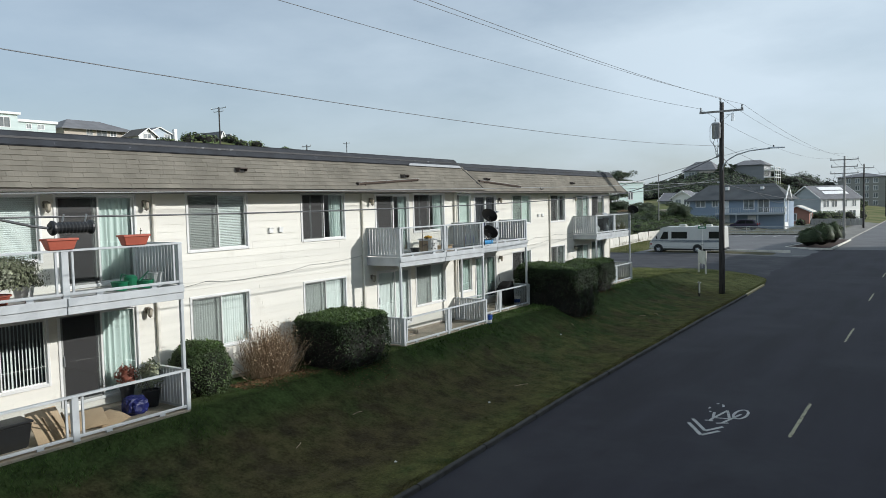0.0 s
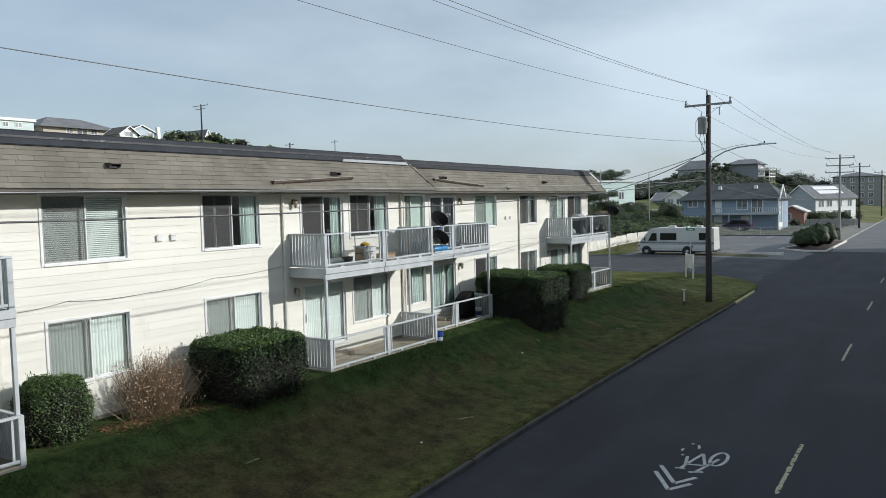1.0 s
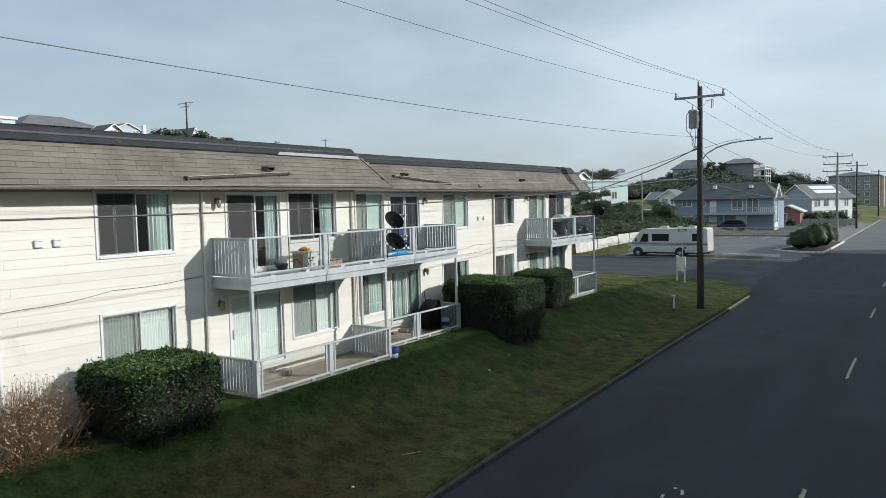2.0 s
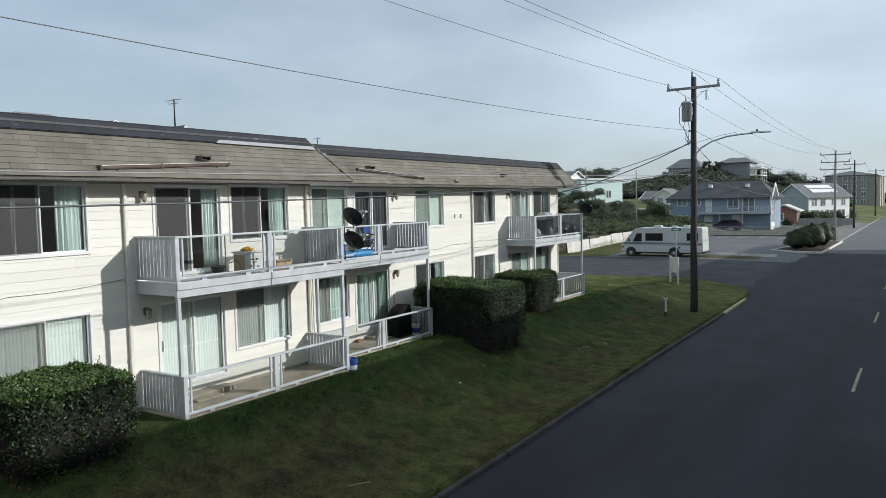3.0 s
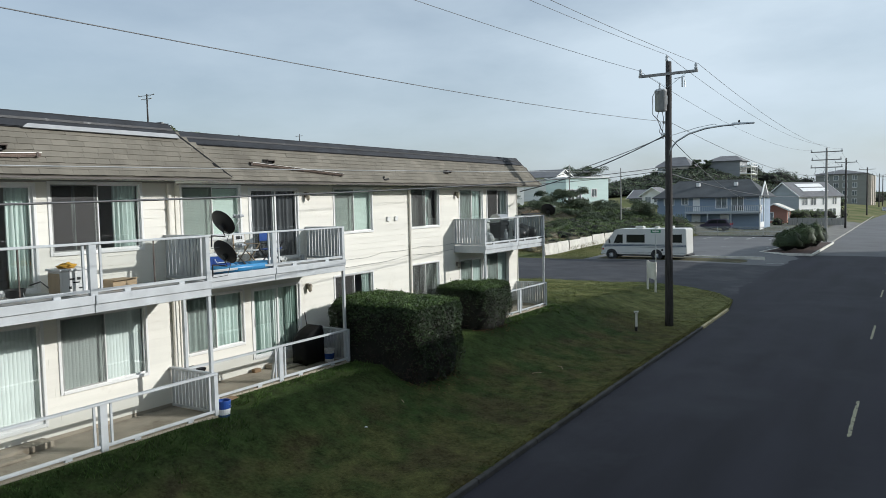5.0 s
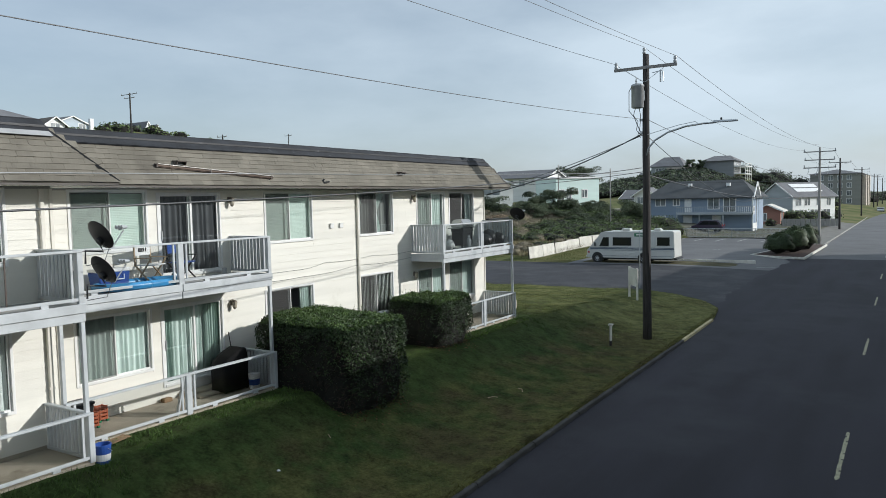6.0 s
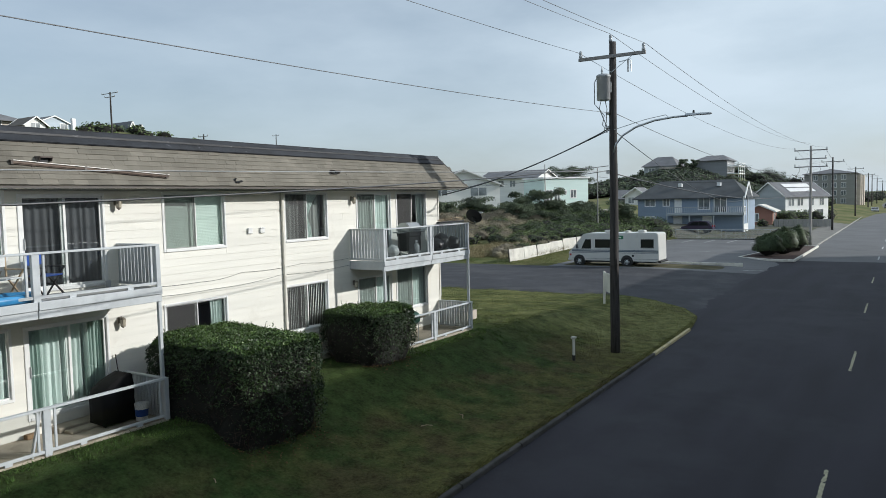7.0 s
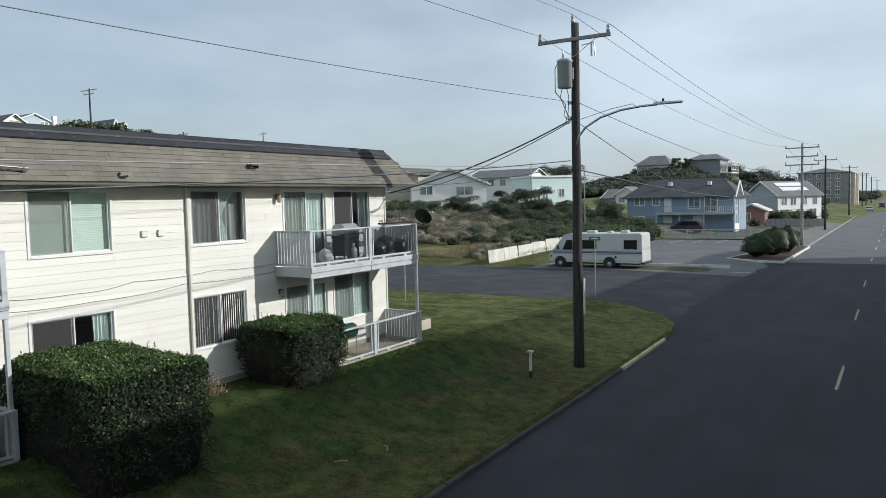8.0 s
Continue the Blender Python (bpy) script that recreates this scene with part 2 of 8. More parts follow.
def lawn_material(name, green, olive, brown, worn, isle=0.0, bump=0.5):
    """Winter grass: green, dry olive and bare brown in drifting patches, drier towards the kerb. The worn colour is a
    sunlit tone painted on the corner.
    """
    m = bpy.data.materials.new(name)
    m.use_nodes = True
    nt = m.node_tree
    n, l = nt.nodes, nt.links.new
    p = n["Principled BSDF"]
    p.inputs["Roughness"].default_value, p.inputs["Specular IOR Level"].default_value = 0.95, 0.1
    geo = n.new("ShaderNodeNewGeometry")
    xyz = n.new("ShaderNodeSeparateXYZ")
    l(geo.outputs["Position"], xyz.inputs[0])

    def field(scale, lo, hi, detail=5):
        t = n.new("ShaderNodeTexNoise")
        t.inputs["Scale"].default_value, t.inputs["Detail"].default_value, t.inputs["Roughness"].default_value = scale, detail, 0.62
        l(geo.outputs["Position"], t.inputs["Vector"])
        r = n.new("ShaderNodeMapRange")
        r.inputs["From Min"].default_value, r.inputs["From Max"].default_value = lo, hi
        l(t.outputs["Fac"], r.inputs["Value"])
        return r.outputs[0]

    def ramp(sock, lo, hi):
        r = n.new("ShaderNodeMapRange")
        r.interpolation_type = "SMOOTHSTEP"
        r.inputs["From Min"].default_value, r.inputs["From Max"].default_value = lo, hi
        l(sock, r.inputs["Value"])
        return r.outputs[0]

    def op(kind, a, b):
        q = n.new("ShaderNodeMath")
        q.operation, q.use_clamp = kind, True
        for i, v in enumerate((a, b)):
            if isinstance(v, float):
                q.inputs[i].default_value = v
            else:
                l(v, q.inputs[i])
        return q.outputs[0]

    def blend(fac, a, b):
        q = n.new("ShaderNodeMix")
        q.data_type = "RGBA"
        l(fac, q.inputs["Factor"])
        for k, v in (("A", a), ("B", b)):
            if isinstance(v, tuple):
                q.inputs[k].default_value = (*v, 1)
            else:
                l(v, q.inputs[k])
        return q.outputs["Result"]

    kerbside = ramp(xyz.outputs["X"], -12.6, -9.6)
    corner = ramp(xyz.outputs["Y"], 44.0, 52.0)
    dry = op("ADD", op("MULTIPLY", field(0.8, 0.42, 0.6), 0.85), op("MULTIPLY", op("MAXIMUM", kerbside, corner), field(0.9, 0.25, 0.6)))
    col = blend(dry, green, olive)
    middle = op("MULTIPLY", op("MULTIPLY", ramp(xyz.outputs["Y"], 28.0, 18.0), ramp(xyz.outputs["X"], -14.2, -13.4)), ramp(xyz.outputs["X"], -9.7, -11.2))
    col = blend(op("MULTIPLY", field(0.55, 0.47, 0.6), 0.7), col, brown)
    col = blend(op("MULTIPLY", op("MULTIPLY", middle, field(0.6, 0.26, 0.56)), 0.82), col, brown)
    lush = op("MULTIPLY", ramp(xyz.outputs["X"], -13.2, -14.0), field(0.8, 0.2, 0.5))
    col = blend(op("MULTIPLY", lush, 0.8), col, tuple(v * 1.02 for v in green))
    soil = op("MULTIPLY", op("MULTIPLY", field(1.1, 0.5, 0.66, 7), op("ADD", middle, 0.25)), 0.62)
    col = blend(soil, col, (0.026, 0.022, 0.015))
    # lightens the corner lawn: sunlight put into the grass colour
    col = blend(op("MULTIPLY", corner, field(0.45, 0.3, 0.62)), col, worn)
    hsv = n.new("ShaderNodeHueSaturation")
    l(col, hsv.inputs["Color"])
    tuft = field(2.4, 0.36, 0.64, 8)
    v = n.new("ShaderNodeMath")
    v.operation = "MULTIPLY_ADD"
    v.inputs[1].default_value, v.inputs[2].default_value = 1.25, 0.36
    l(op("ADD", op("MULTIPLY", tuft, 0.5), op("MULTIPLY", field(13.0, 0.34, 0.66, 7), 0.5)), v.inputs[0])
    val = v.outputs[0]
    if isle:
        w = n.new("ShaderNodeMath")
        w.operation = "MULTIPLY_ADD"
        w.inputs[1].default_value, w.inputs[2].default_value = isle, 1 - isle / 2
        l(geo.outputs["Random Per Island"], w.inputs[0])
        x = n.new("ShaderNodeMath")
        x.operation = "MULTIPLY"
        l(val, x.inputs[0])
        l(w.outputs[0], x.inputs[1])
        val = x.outputs[0]
    l(val, hsv.inputs["Value"])
    l(hsv.outputs[0], p.inputs["Base Color"])
    if bump:
        bp = n.new("ShaderNodeBump")
        bp.inputs["Strength"].default_value, bp.inputs["Distance"].default_value = bump, 0.04
        l(field(24.0, 0.0, 1.0, 4), bp.inputs["Height"])
        l(bp.outputs[0], p.inputs["Normal"])
    return m


TURF = lawn_material("lawn_turf", (0.033, 0.055, 0.016), (0.080, 0.082, 0.028), (0.066, 0.053, 0.025), (0.155, 0.16, 0.062))
BLADE = lawn_material("grass_blade", (0.042, 0.074, 0.020), (0.115, 0.110, 0.040), (0.088, 0.071, 0.035), (0.185, 0.19, 0.074), isle=0.4, bump=0)
DUNE = material("dune_grass_ground", (0.12, 0.15, 0.05), 0.95, 0.3, 0.12, 0.5, 6, c2=(0.19, 0.175, 0.085), spec=0.1)
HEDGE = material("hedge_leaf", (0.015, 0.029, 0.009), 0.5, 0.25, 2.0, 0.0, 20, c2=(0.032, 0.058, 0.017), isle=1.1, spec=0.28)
# hedge-top leaves: sunlight on the crown is put into this brighter green
LITLEAF = material("lit_hedge_leaf", (0.055, 0.105, 0.022), 0.4, 0.25, 2.0, 0.0, 20, c2=(0.095, 0.155, 0.038), isle=1.0, spec=0.4)
SMALLLEAF = material("small_shrub_leaf", (0.04, 0.068, 0.022), 0.5, 0.25, 2.0, 0.0, 20, c2=(0.09, 0.132, 0.046), isle=1.0, spec=0.35)
HEDGE_TWIG = material("hedge_twig", (0.042, 0.027, 0.02), 0.9, 0.3, 5, 0.0, 40, isle=0.7)
# near-black: the shade deep inside the foliage, put into the core's colour
HEDGE_CORE_SHADE = material("hedge_core_shade", (0.009, 0.009, 0.006), 0.95, 0.3, 6, 0.3, 30)
TWIG = material("dry_twig", (0.40, 0.30, 0.20), 0.85, 0.25, 5, 0.1, 60, isle=0.5)
ROOM = material("room_paint", (0.30, 0.29, 0.27), 0.8, 0.05, 1)
CURTAIN = material("pale_curtain", (0.68, 0.75, 0.72), 0.85, 0.08, 3, 0.1, 80, stretch=(1, 1, 0.1))
CURTAIN_G = material("green_curtain", (0.40, 0.49, 0.45), 0.85, 0.12, 4, 0.1, 80, stretch=(1, 1, 0.1))
CURTAIN_S = material("sheer_grey_curtain", (0.33, 0.33, 0.32), 0.9, 0.1, 4, 0.1, 80, stretch=(1, 1, 0.1))
CURTAIN_D = material("dark_curtain", (0.10, 0.10, 0.11), 0.9, 0.15, 4, 0.1, 80, stretch=(1, 1, 0.1))
BLIND = material("blind_vinyl", (0.79, 0.82, 0.80), 0.5, 0.05, 3, 0.05, 40, rnd=0.08)
BLIND_P = material("pale_green_shade", (0.61, 0.69, 0.64), 0.7, 0.06, 3, 0.05, 40)
GLASS = pane_material("window_glass", (0.86, 0.94, 0.92), 1.6, 0.13)
SMOKE = pane_material("smoked_glass", (0.56, 0.62, 0.63), 1.2, 0.11)
CLEAR = pane_material("clear_panel", (0.78, 0.80, 0.80), 1.0, 0.03)
SCREEN = pane_material("insect_screen", (0.43, 0.44, 0.43), 0.0, 0.06, 0.6)
STUCCO = material("plain_stucco", (0.36, 0.33, 0.29), 0.9, 0.1, 0.5, 0.2, 20)


# ---- ground ----
ROAD_Z = -1.4


def cross_z(x, y):
    """Height of the asphalt: flat main road, side street and car park rising slightly inland."""
    return ROAD_Z + 0.22 * sstep(-9.0, -20.0, x) * sstep(58, 70, y) + 0.25 * sstep(-9.6, -16, x) * sstep(78, 112, y)


def lawn_z(x, y):
    """Nearly flat along the kerb, then a bank that steepens towards the house."""
    top = 0.032 - 0.045 * sstep(12, 15, y) - 0.075 * sstep(24.6, 25.8, y) - 0.18 * sstep(28, 44, y)
    z = -1.285 + (top + 1.285) * min(1, max(0, (-9.9 - x) / (4.55 + 0.65 * sstep(30, 33, y)))) ** 2.4 * (1 - sstep(47, 65, y))
    calm = 1 - 0.8 * sstep(-13, -14.3, x) * (1 - sstep(45, 48, y))
    return z + calm * (0.03 * noise.noise((x * 0.5, y * 0.5, 0)) + 0.012 * noise.noise((x * 2.3, y * 2.3, 4)))


def hill_z(x, y):
    z = -1.7 + 1.2 * sstep(-25, -31, x) * (0.55 * sstep(78, 82, y) + 0.45 * sstep(82, 98, y)) + 3.0 * sstep(-31, -60, x) * sstep(88, 122, y)
    z += 0.75 * sstep(116, 122, y) * sstep(-8.5, -14, x)
    z += 19.0 * sstep(-78, -158, x) * (1 - sstep(128, 185, y))
    z += 10.5 * math.exp(-(((x + 66) / 33) ** 2 + ((y - 292) / 62) ** 2))
    z += 0.5 * noise.noise((x * 0.06, y * 0.06, 2)) * sstep(-30, -50, x)
    return z


def axis(stops):
    out = []
    for (a, b, n) in stops:
        out += [a + (b - a) * i / n for i in range(n)]
    return out + [stops[-1][1]]


def sheet(name, xs, ys, f, mat, kind="structure", label="", category="ground"):
    nx = len(xs)
    verts = [(x, y, f(x, y)) for y in ys for x in xs]
    faces = [(j * nx + i, j * nx + i + 1, (j + 1) * nx + i + 1, (j + 1) * nx + i) for j in range(len(ys) - 1) for i in range(nx - 1)]
    return tagged(quick(name, verts, faces, mat, smooth=True), label, category, kind=kind)


sheet("ground", axis([(-2500, -320, 8), (-320, -20, 100), (-20, 60, 20), (60, 2500, 8)]), axis([(-1500, -80, 6), (-80, 420, 160), (420, 4500, 10)]), hill_z, DUNE,
      label="dry dune grass ground rising to low hills inland")

# main road, side street, worn far road, car park
sheet("road", axis([(-10.1, 3.6, 14)]), axis([(-80, 94, 60)]), cross_z, ASPHALT, label="dark resurfaced asphalt street", category="road")
sheet("road_far", axis([(-10.1, 3.6, 10)]), axis([(94, 900, 60)]), cross_z, ASPHALT_OLD, label="older paler asphalt street running on into the distance", category="road")
sheet("side_street", axis([(-150, -10.1, 80)]), axis([(54, 81, 26)]), cross_z, ASPHALT_MID, label="worn grey asphalt side street", category="road")
sheet("car_park", axis([(-28.5, -10.1, 20)]), axis([(81, 119, 26)]), cross_z, ASPHALT_OLD, label="worn asphalt car park with faded bay lines", category="car park")


# ragged seam where the resurfaced street meets the older side street
jv, jf = [], []
for i in range(121):
    y = 56 + 38 * i / 120
    reach = 1.0 + 1.1 * noise.noise((0, y * 0.22, 3)) + 0.35 * noise.noise((0, y * 1.3, 8)) + 2.2 * sstep(63, 57, y)
    for x in (-10.05, -10.1 - max(0.15, reach)):
        jv.append((x, y, cross_z(x, y) + 0.006))
    if i:
        k = 2 * i
        jf.append((k - 2, k, k + 1, k - 1))
tagged(quick("road_seam", jv, jf, ASPHALT, smooth=True), "ragged edge of the dark resurfaced asphalt at the junction", "road", kind="structure")


def lawn_edge(y):
    """Street side of the lawn: straight kerb, then a curve into the side street."""
    pts = [(-90, -9.12), (12.5, -9.12), (22.0, -9.5), (36.0, -9.74), (48.0, -9.85), (55.5, -9.98), (58.4, -10.4), (60.8, -11.6), (63.1, -13.8), (65.0, -16.5), (66.2, -20.0), (66.7, -30.0)]
    for (a, xa), (b, xb) in zip(pts, pts[1:]):
        if y <= b:
            return xa + (xb - xa) * (y - a) / (b - a)
    return pts[-1][1]


lv, lf = [], []
ly = axis([(-60, 0, 20), (0, 66.7, 134)])
COLS = 40
for y in ly:
    e = lawn_edge(y)
    far = -45
    for i in range(COLS + 1):
        u = (i / COLS) ** 1.6
        x = e + (far - e) * u
        lv.append((x, y, lawn_z(x, y) + (0 if i else -0.03)))
    lv.append((e + 0.01, y, -1.6))
W_ = COLS + 2
for j in range(len(ly) - 1):
    for i in range(COLS):
        a = j * W_ + i
        lf.append((a, a + W_, a + W_ + 1, a + 1))
    a = j * W_
    lf.append((a, a + W_ - 1, a + 2 * W_ - 1, a + W_))
tagged(quick("lawn", lv, lf, TURF, smooth=True), "mown winter lawn, dark green with brown patches", "lawn", kind="structure")

# kerb in cast lengths, the last ones painted yellow
kerb = thing("kerb", (-9.7, 0, ROAD_Z), "grey concrete street kerb, its last lengths painted yellow", "kerb", kind="structure")
kme = {}
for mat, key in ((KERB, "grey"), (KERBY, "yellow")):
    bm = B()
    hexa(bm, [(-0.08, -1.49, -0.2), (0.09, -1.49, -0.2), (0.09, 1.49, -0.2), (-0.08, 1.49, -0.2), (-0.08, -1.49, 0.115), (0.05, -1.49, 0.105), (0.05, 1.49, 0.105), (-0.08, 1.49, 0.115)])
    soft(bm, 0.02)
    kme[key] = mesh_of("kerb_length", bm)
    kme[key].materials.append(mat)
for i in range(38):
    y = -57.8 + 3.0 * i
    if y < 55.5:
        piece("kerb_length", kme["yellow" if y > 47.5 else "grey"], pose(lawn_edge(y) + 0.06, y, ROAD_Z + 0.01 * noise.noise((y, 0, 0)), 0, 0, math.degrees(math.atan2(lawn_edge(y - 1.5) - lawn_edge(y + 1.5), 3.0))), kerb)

# road markings
marks = thing("lane_marking", (-3.05, 30, ROAD_Z), "worn broken pale centre line on the asphalt", "road marking", kind="structure")
for y in (6.2, 20.3, 34.8, 49.0, 63.2, 77.4):
    x = -2.78 - 0.0092 * (y - 6)
    rng = random.Random(int(y * 10))
    verts, faces = [], []
    n, z = 46, ROAD_Z + 0.006
    for k in range(n + 1):
        v = y + 3.7 * k / n
        ragged = 0.45 if k in (0, n) else 1.0
        verts += [(x - 0.05 * ragged * rng.uniform(0.65, 1.1), v, z), (x + rng.uniform(-0.012, 0.012), v, z), (x + 0.05 * ragged * rng.uniform(0.65, 1.1), v, z)]
    for k in range(n):
        for c in (0, 1):
            if rng.random() > 0.1:
                i = 3 * k + c
                faces.append((i, i + 1, i + 4, i + 3))
    quick("dash", verts, faces, LINEY, marks)
bm = B()
for y in (97, 111, 125, 139, 153, 167, 181, 195):
    box(bm, -3.65, -3.53, y, y + 3.7, ROAD_Z + 0.004, ROAD_Z + 0.008)
part("far_dash", bm, LINE, marks)

sharrow = thing("bicycle_marking", (-4.8, 21, ROAD_Z), "worn white bicycle and double chevron painted on asphalt", "road marking", kind="structure")


def stroke(bm, pts, w, z=ROAD_Z + 0.005):
    for (a, b), (c, d) in zip(pts, pts[1:]):
        bar(bm, (a, b, z), (c, d, z), w, 0.004)


bm = B()
stroke(bm, [(-4.41 + 0.17 * math.cos(a * math.tau / 18), 21.84 + 0.5 * math.sin(a * math.tau / 18)) for a in range(19)], 0.075)
part("wheel", bm, LINE, sharrow)
bm = B()
for a0, a1 in ((1, 3), (5, 6), (9, 10), (12, 13)):
    stroke(bm, [(-5.17 + 0.17 * math.cos(a * math.tau / 18), 22.2 + 0.5 * math.sin(a * math.tau / 18)) for a in range(a0, a1 + 1)], 0.06)
part("worn_wheel", bm, LINE, sharrow)
bm = B()
for run in ([(-4.41, 21.84), (-4.58, 21.1), (-4.68, 20.72)], [(-4.56, 21.25), (-4.98, 21.15)], [(-4.82, 22.05), (-4.98, 21.15), (-5.02, 20.82)], [(-4.82, 22.05), (-4.57, 21.2)], [(-5.0, 21.15), (-5.1, 21.7)], [(-5.14, 20.8), (-4.92, 20.84)], [(-4.8, 20.66), (-4.52, 20.82)]):
    stroke(bm, run, 0.075)
part("cycle_frame", bm, LINE, sharrow)
for o in (0.0, 0.42):
    bm = B()
    stroke(bm, [(-5.45, 20.36 + o), (-4.88, 19.42 + o), (-4.56, 19.98 + o)], 0.1)
    part("chevron", bm, LINE, sharrow)

# block across the street: keeps the road and lower lawn in shade
bm = B()
box(bm, 9.0, 24.0, -70, 109, -1.6, 11.55)
tagged(part("building_opposite", bm, STUCCO), "plain stucco block closing the other side of the street", "building", kind="structure")
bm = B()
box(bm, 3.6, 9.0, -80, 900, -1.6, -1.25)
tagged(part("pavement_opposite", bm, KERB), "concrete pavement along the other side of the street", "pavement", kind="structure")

# ---- apartment house ----
W1, W2 = -16.25, -17.45
YS, YC, YN = -14.0, 25.6, 45.44
EAVE = 5.275
# wall, sill and head heights, kind: (wall, y0, y1, z0, z1, is_door, cover)
SOUTH_UPPER = [
    (1, 6.65, 8.67, 3.68, 5.17, 0, "slats"), (1, 9.0, 11.0, 3.03, 5.15, 1, "half"), (1, 12.5, 14.55, 3.64, 5.18, 0, "shade"),
    (1, 16.7, 18.72, 3.7, 5.18, 0, "edge"), (1, 20.33, 22.3, 3.03, 5.14, 1, "right"), (1, 22.58, 24.67, 3.72, 5.17, 0, "edge"),
]
SOUTH_LOWER = [
    (1, 6.65, 8.7, 0.93, 2.42, 0, "verts_open"), (1, 8.95, 10.93, 0.36, 2.44, 1, "half"), (1, 12.5, 14.52, 0.95, 2.42, 0, "verts"),
    (1, 16.7, 18.68, 0.95, 2.42, 0, "verts"), (1, 20.33, 22.3, 0.36, 2.42, 1, "verts"), (1, 22.63, 24.65, 0.9, 2.45, 0, "verts"),
]
NORTH_UPPER = [
    (2, 26.65, 28.63, 3.75, 5.17, 0, "roller"), (2, 28.93, 30.88, 3.03, 5.1, 1, "dark"), (2, 32.5, 34.5, 3.66, 5.12, 0, "roller"),
    (2, 36.78, 38.73, 3.65, 5.12, 0, "tied"), (2, 40.23, 42.2, 3.03, 5.1, 1, "full"), (2, 42.55, 44.53, 3.7, 5.1, 0, "right"),
]
NORTH_LOWER = [
    (2, 26.65, 28.6, 0.8, 2.3, 0, "full"), (2, 28.9, 30.83, 0.3, 2.28, 1, "green"), (2, 32.42, 34.45, 0.9, 2.3, 0, "right"),
    (2, 36.7, 38.65, 0.88, 2.31, 0, "verts_open"), (2, 40.2, 42.15, 0.2, 2.2, 1, "full"), (2, 42.45, 44.5, 0.77, 2.32, 0, "full"),
]
SOUTH_END = [
    (1, -1.6, 0.4, 3.68, 5.17, 0, "verts"), (1, 2.6, 4.6, 3.68, 5.17, 0, "full"), (1, -1.6, 0.4, 0.95, 2.42, 0, "verts"),
    (1, 2.6, 4.6, 0.95, 2.42, 0, "full"),
]
OPEN = SOUTH_UPPER + SOUTH_LOWER + NORTH_UPPER + NORTH_LOWER + SOUTH_END


def wall_with_openings(name, x0, x1, y0, y1, z0, z1, holes, mat, label):
    ys = sorted({y0, y1, *[h[1] for h in holes], *[h[2] for h in holes]})
    zs = sorted({z0, z1, *[h[3] for h in holes], *[h[4] for h in holes]})
    bm = B()
    for a, b in zip(ys, ys[1:]):
        run = None
        for c, d in zip(zs, zs[1:]):
            m = ((a + b) / 2, (c + d) / 2)
            if any(h[1] < m[0] < h[2] and h[3] < m[1] < h[4] for h in holes):
                if run:
                    box(bm, x0, x1, a, b, *run)
                run = None
            else:
                run = (run[0], d) if run else (c, d)
        if run:
            box(bm, x0, x1, a, b, *run)
    return tagged(part(name, bm, mat), label, "wall", kind="structure")


H1, H2 = [o for o in OPEN if o[0] == 1], [o for o in OPEN if o[0] == 2]
wall_1 = wall_with_openings("wall_street_south", W1 - 0.2, W1, YS, YC, -0.5, EAVE + 0.1, H1, SHEATH, "cream lap-sided front wall of the two-storey apartments")
wall_2 = wall_with_openings("wall_street_north", W2 - 0.2, W2, YC - 0.2, YN, -0.9, EAVE + 0.1, H2, SHEATH, "cream lap-sided set-back front wall of the two-storey apartments")
bm = B()
box(bm, W2 + 0.0, W1 - 0.2, YC - 0.2, YC, -0.6, EAVE + 0.1)
tagged(part("wall_return", bm, SIDING), "short cream return wall between the two fronts", "wall", kind="structure")
wall_n = part("wall_north", box(B(), -28.0, W2 - 0.2, YN - 0.2, YN, -0.9, EAVE + 0.1), SIDING)
tagged(wall_n, "cream lap-sided end wall of the apartments", "wall", kind="structure")
tagged(part("wall_back", box(B(), -28.2, -28.0, YS, YN, -0.9, EAVE + 0.1), SIDING), "plain cream back wall of the apartments", "wall", kind="structure")
tagged(part("wall_south", box(B(), -28.0, W1 - 0.2, YS, YS + 0.2, -0.9, EAVE + 0.1), SIDING), "plain cream end wall of the apartments", "wall", kind="structure")
for z, nm in ((0.2, "floor_lower"), (2.78, "floor_upper"), (5.32, "ceiling")):
    bm = B()
    box(bm, -28, W2 - 0.22, YS + 0.2, YN - 0.2, z - 0.1, z)
    box(bm, W2 - 0.22, W1 - 0.22, YS + 0.2, YC - 0.2, z - 0.1, z)
    tagged(part(nm, bm, ROOM), "plain floor slab inside the dim apartments", nm.split("_")[0], kind="structure")
tagged(part("wall_inner", box(B(), -22.2, -22.0, YS + 0.2, YN - 0.2, 0.2, 5.2), ROOM), "plain inner wall seen dimly behind the windows", "wall", kind="structure")
for k, y in enumerate((-2, 5.5, 11.8, 15.6, 19.5, 25.5, 31.6, 35.6, 39.6)):
    tagged(part("wall_party", box(B(), -22, (W1 if y < YC else W2) - 0.22, y - 0.06, y + 0.06, 0.2, 5.2), ROOM), "plain party wall inside the dim apartments", "wall", kind="structure")
# concrete footing band
tagged(part("footing", box(box(B(), W1 - 0.2, W1 + 0.012, YS, YC - 0.01, -0.5, 0.12), W2 - 0.2, W2 + 0.012, YC, YN, -0.9, -0.02), CONCRETE), "bare concrete footing below the siding", "footing", kind="structure")

# windows and sliding doors
def sheet_of(name, x, ya, yb, za, zb, mat, parent):
    """A pane in a wall that faces the street."""
    return quick(name, [(x, ya, za), (x, yb, za), (x, yb, zb), (x, ya, zb)], [(0, 1, 2, 3)], mat, parent)


opn = {0: 0, 1: 0}


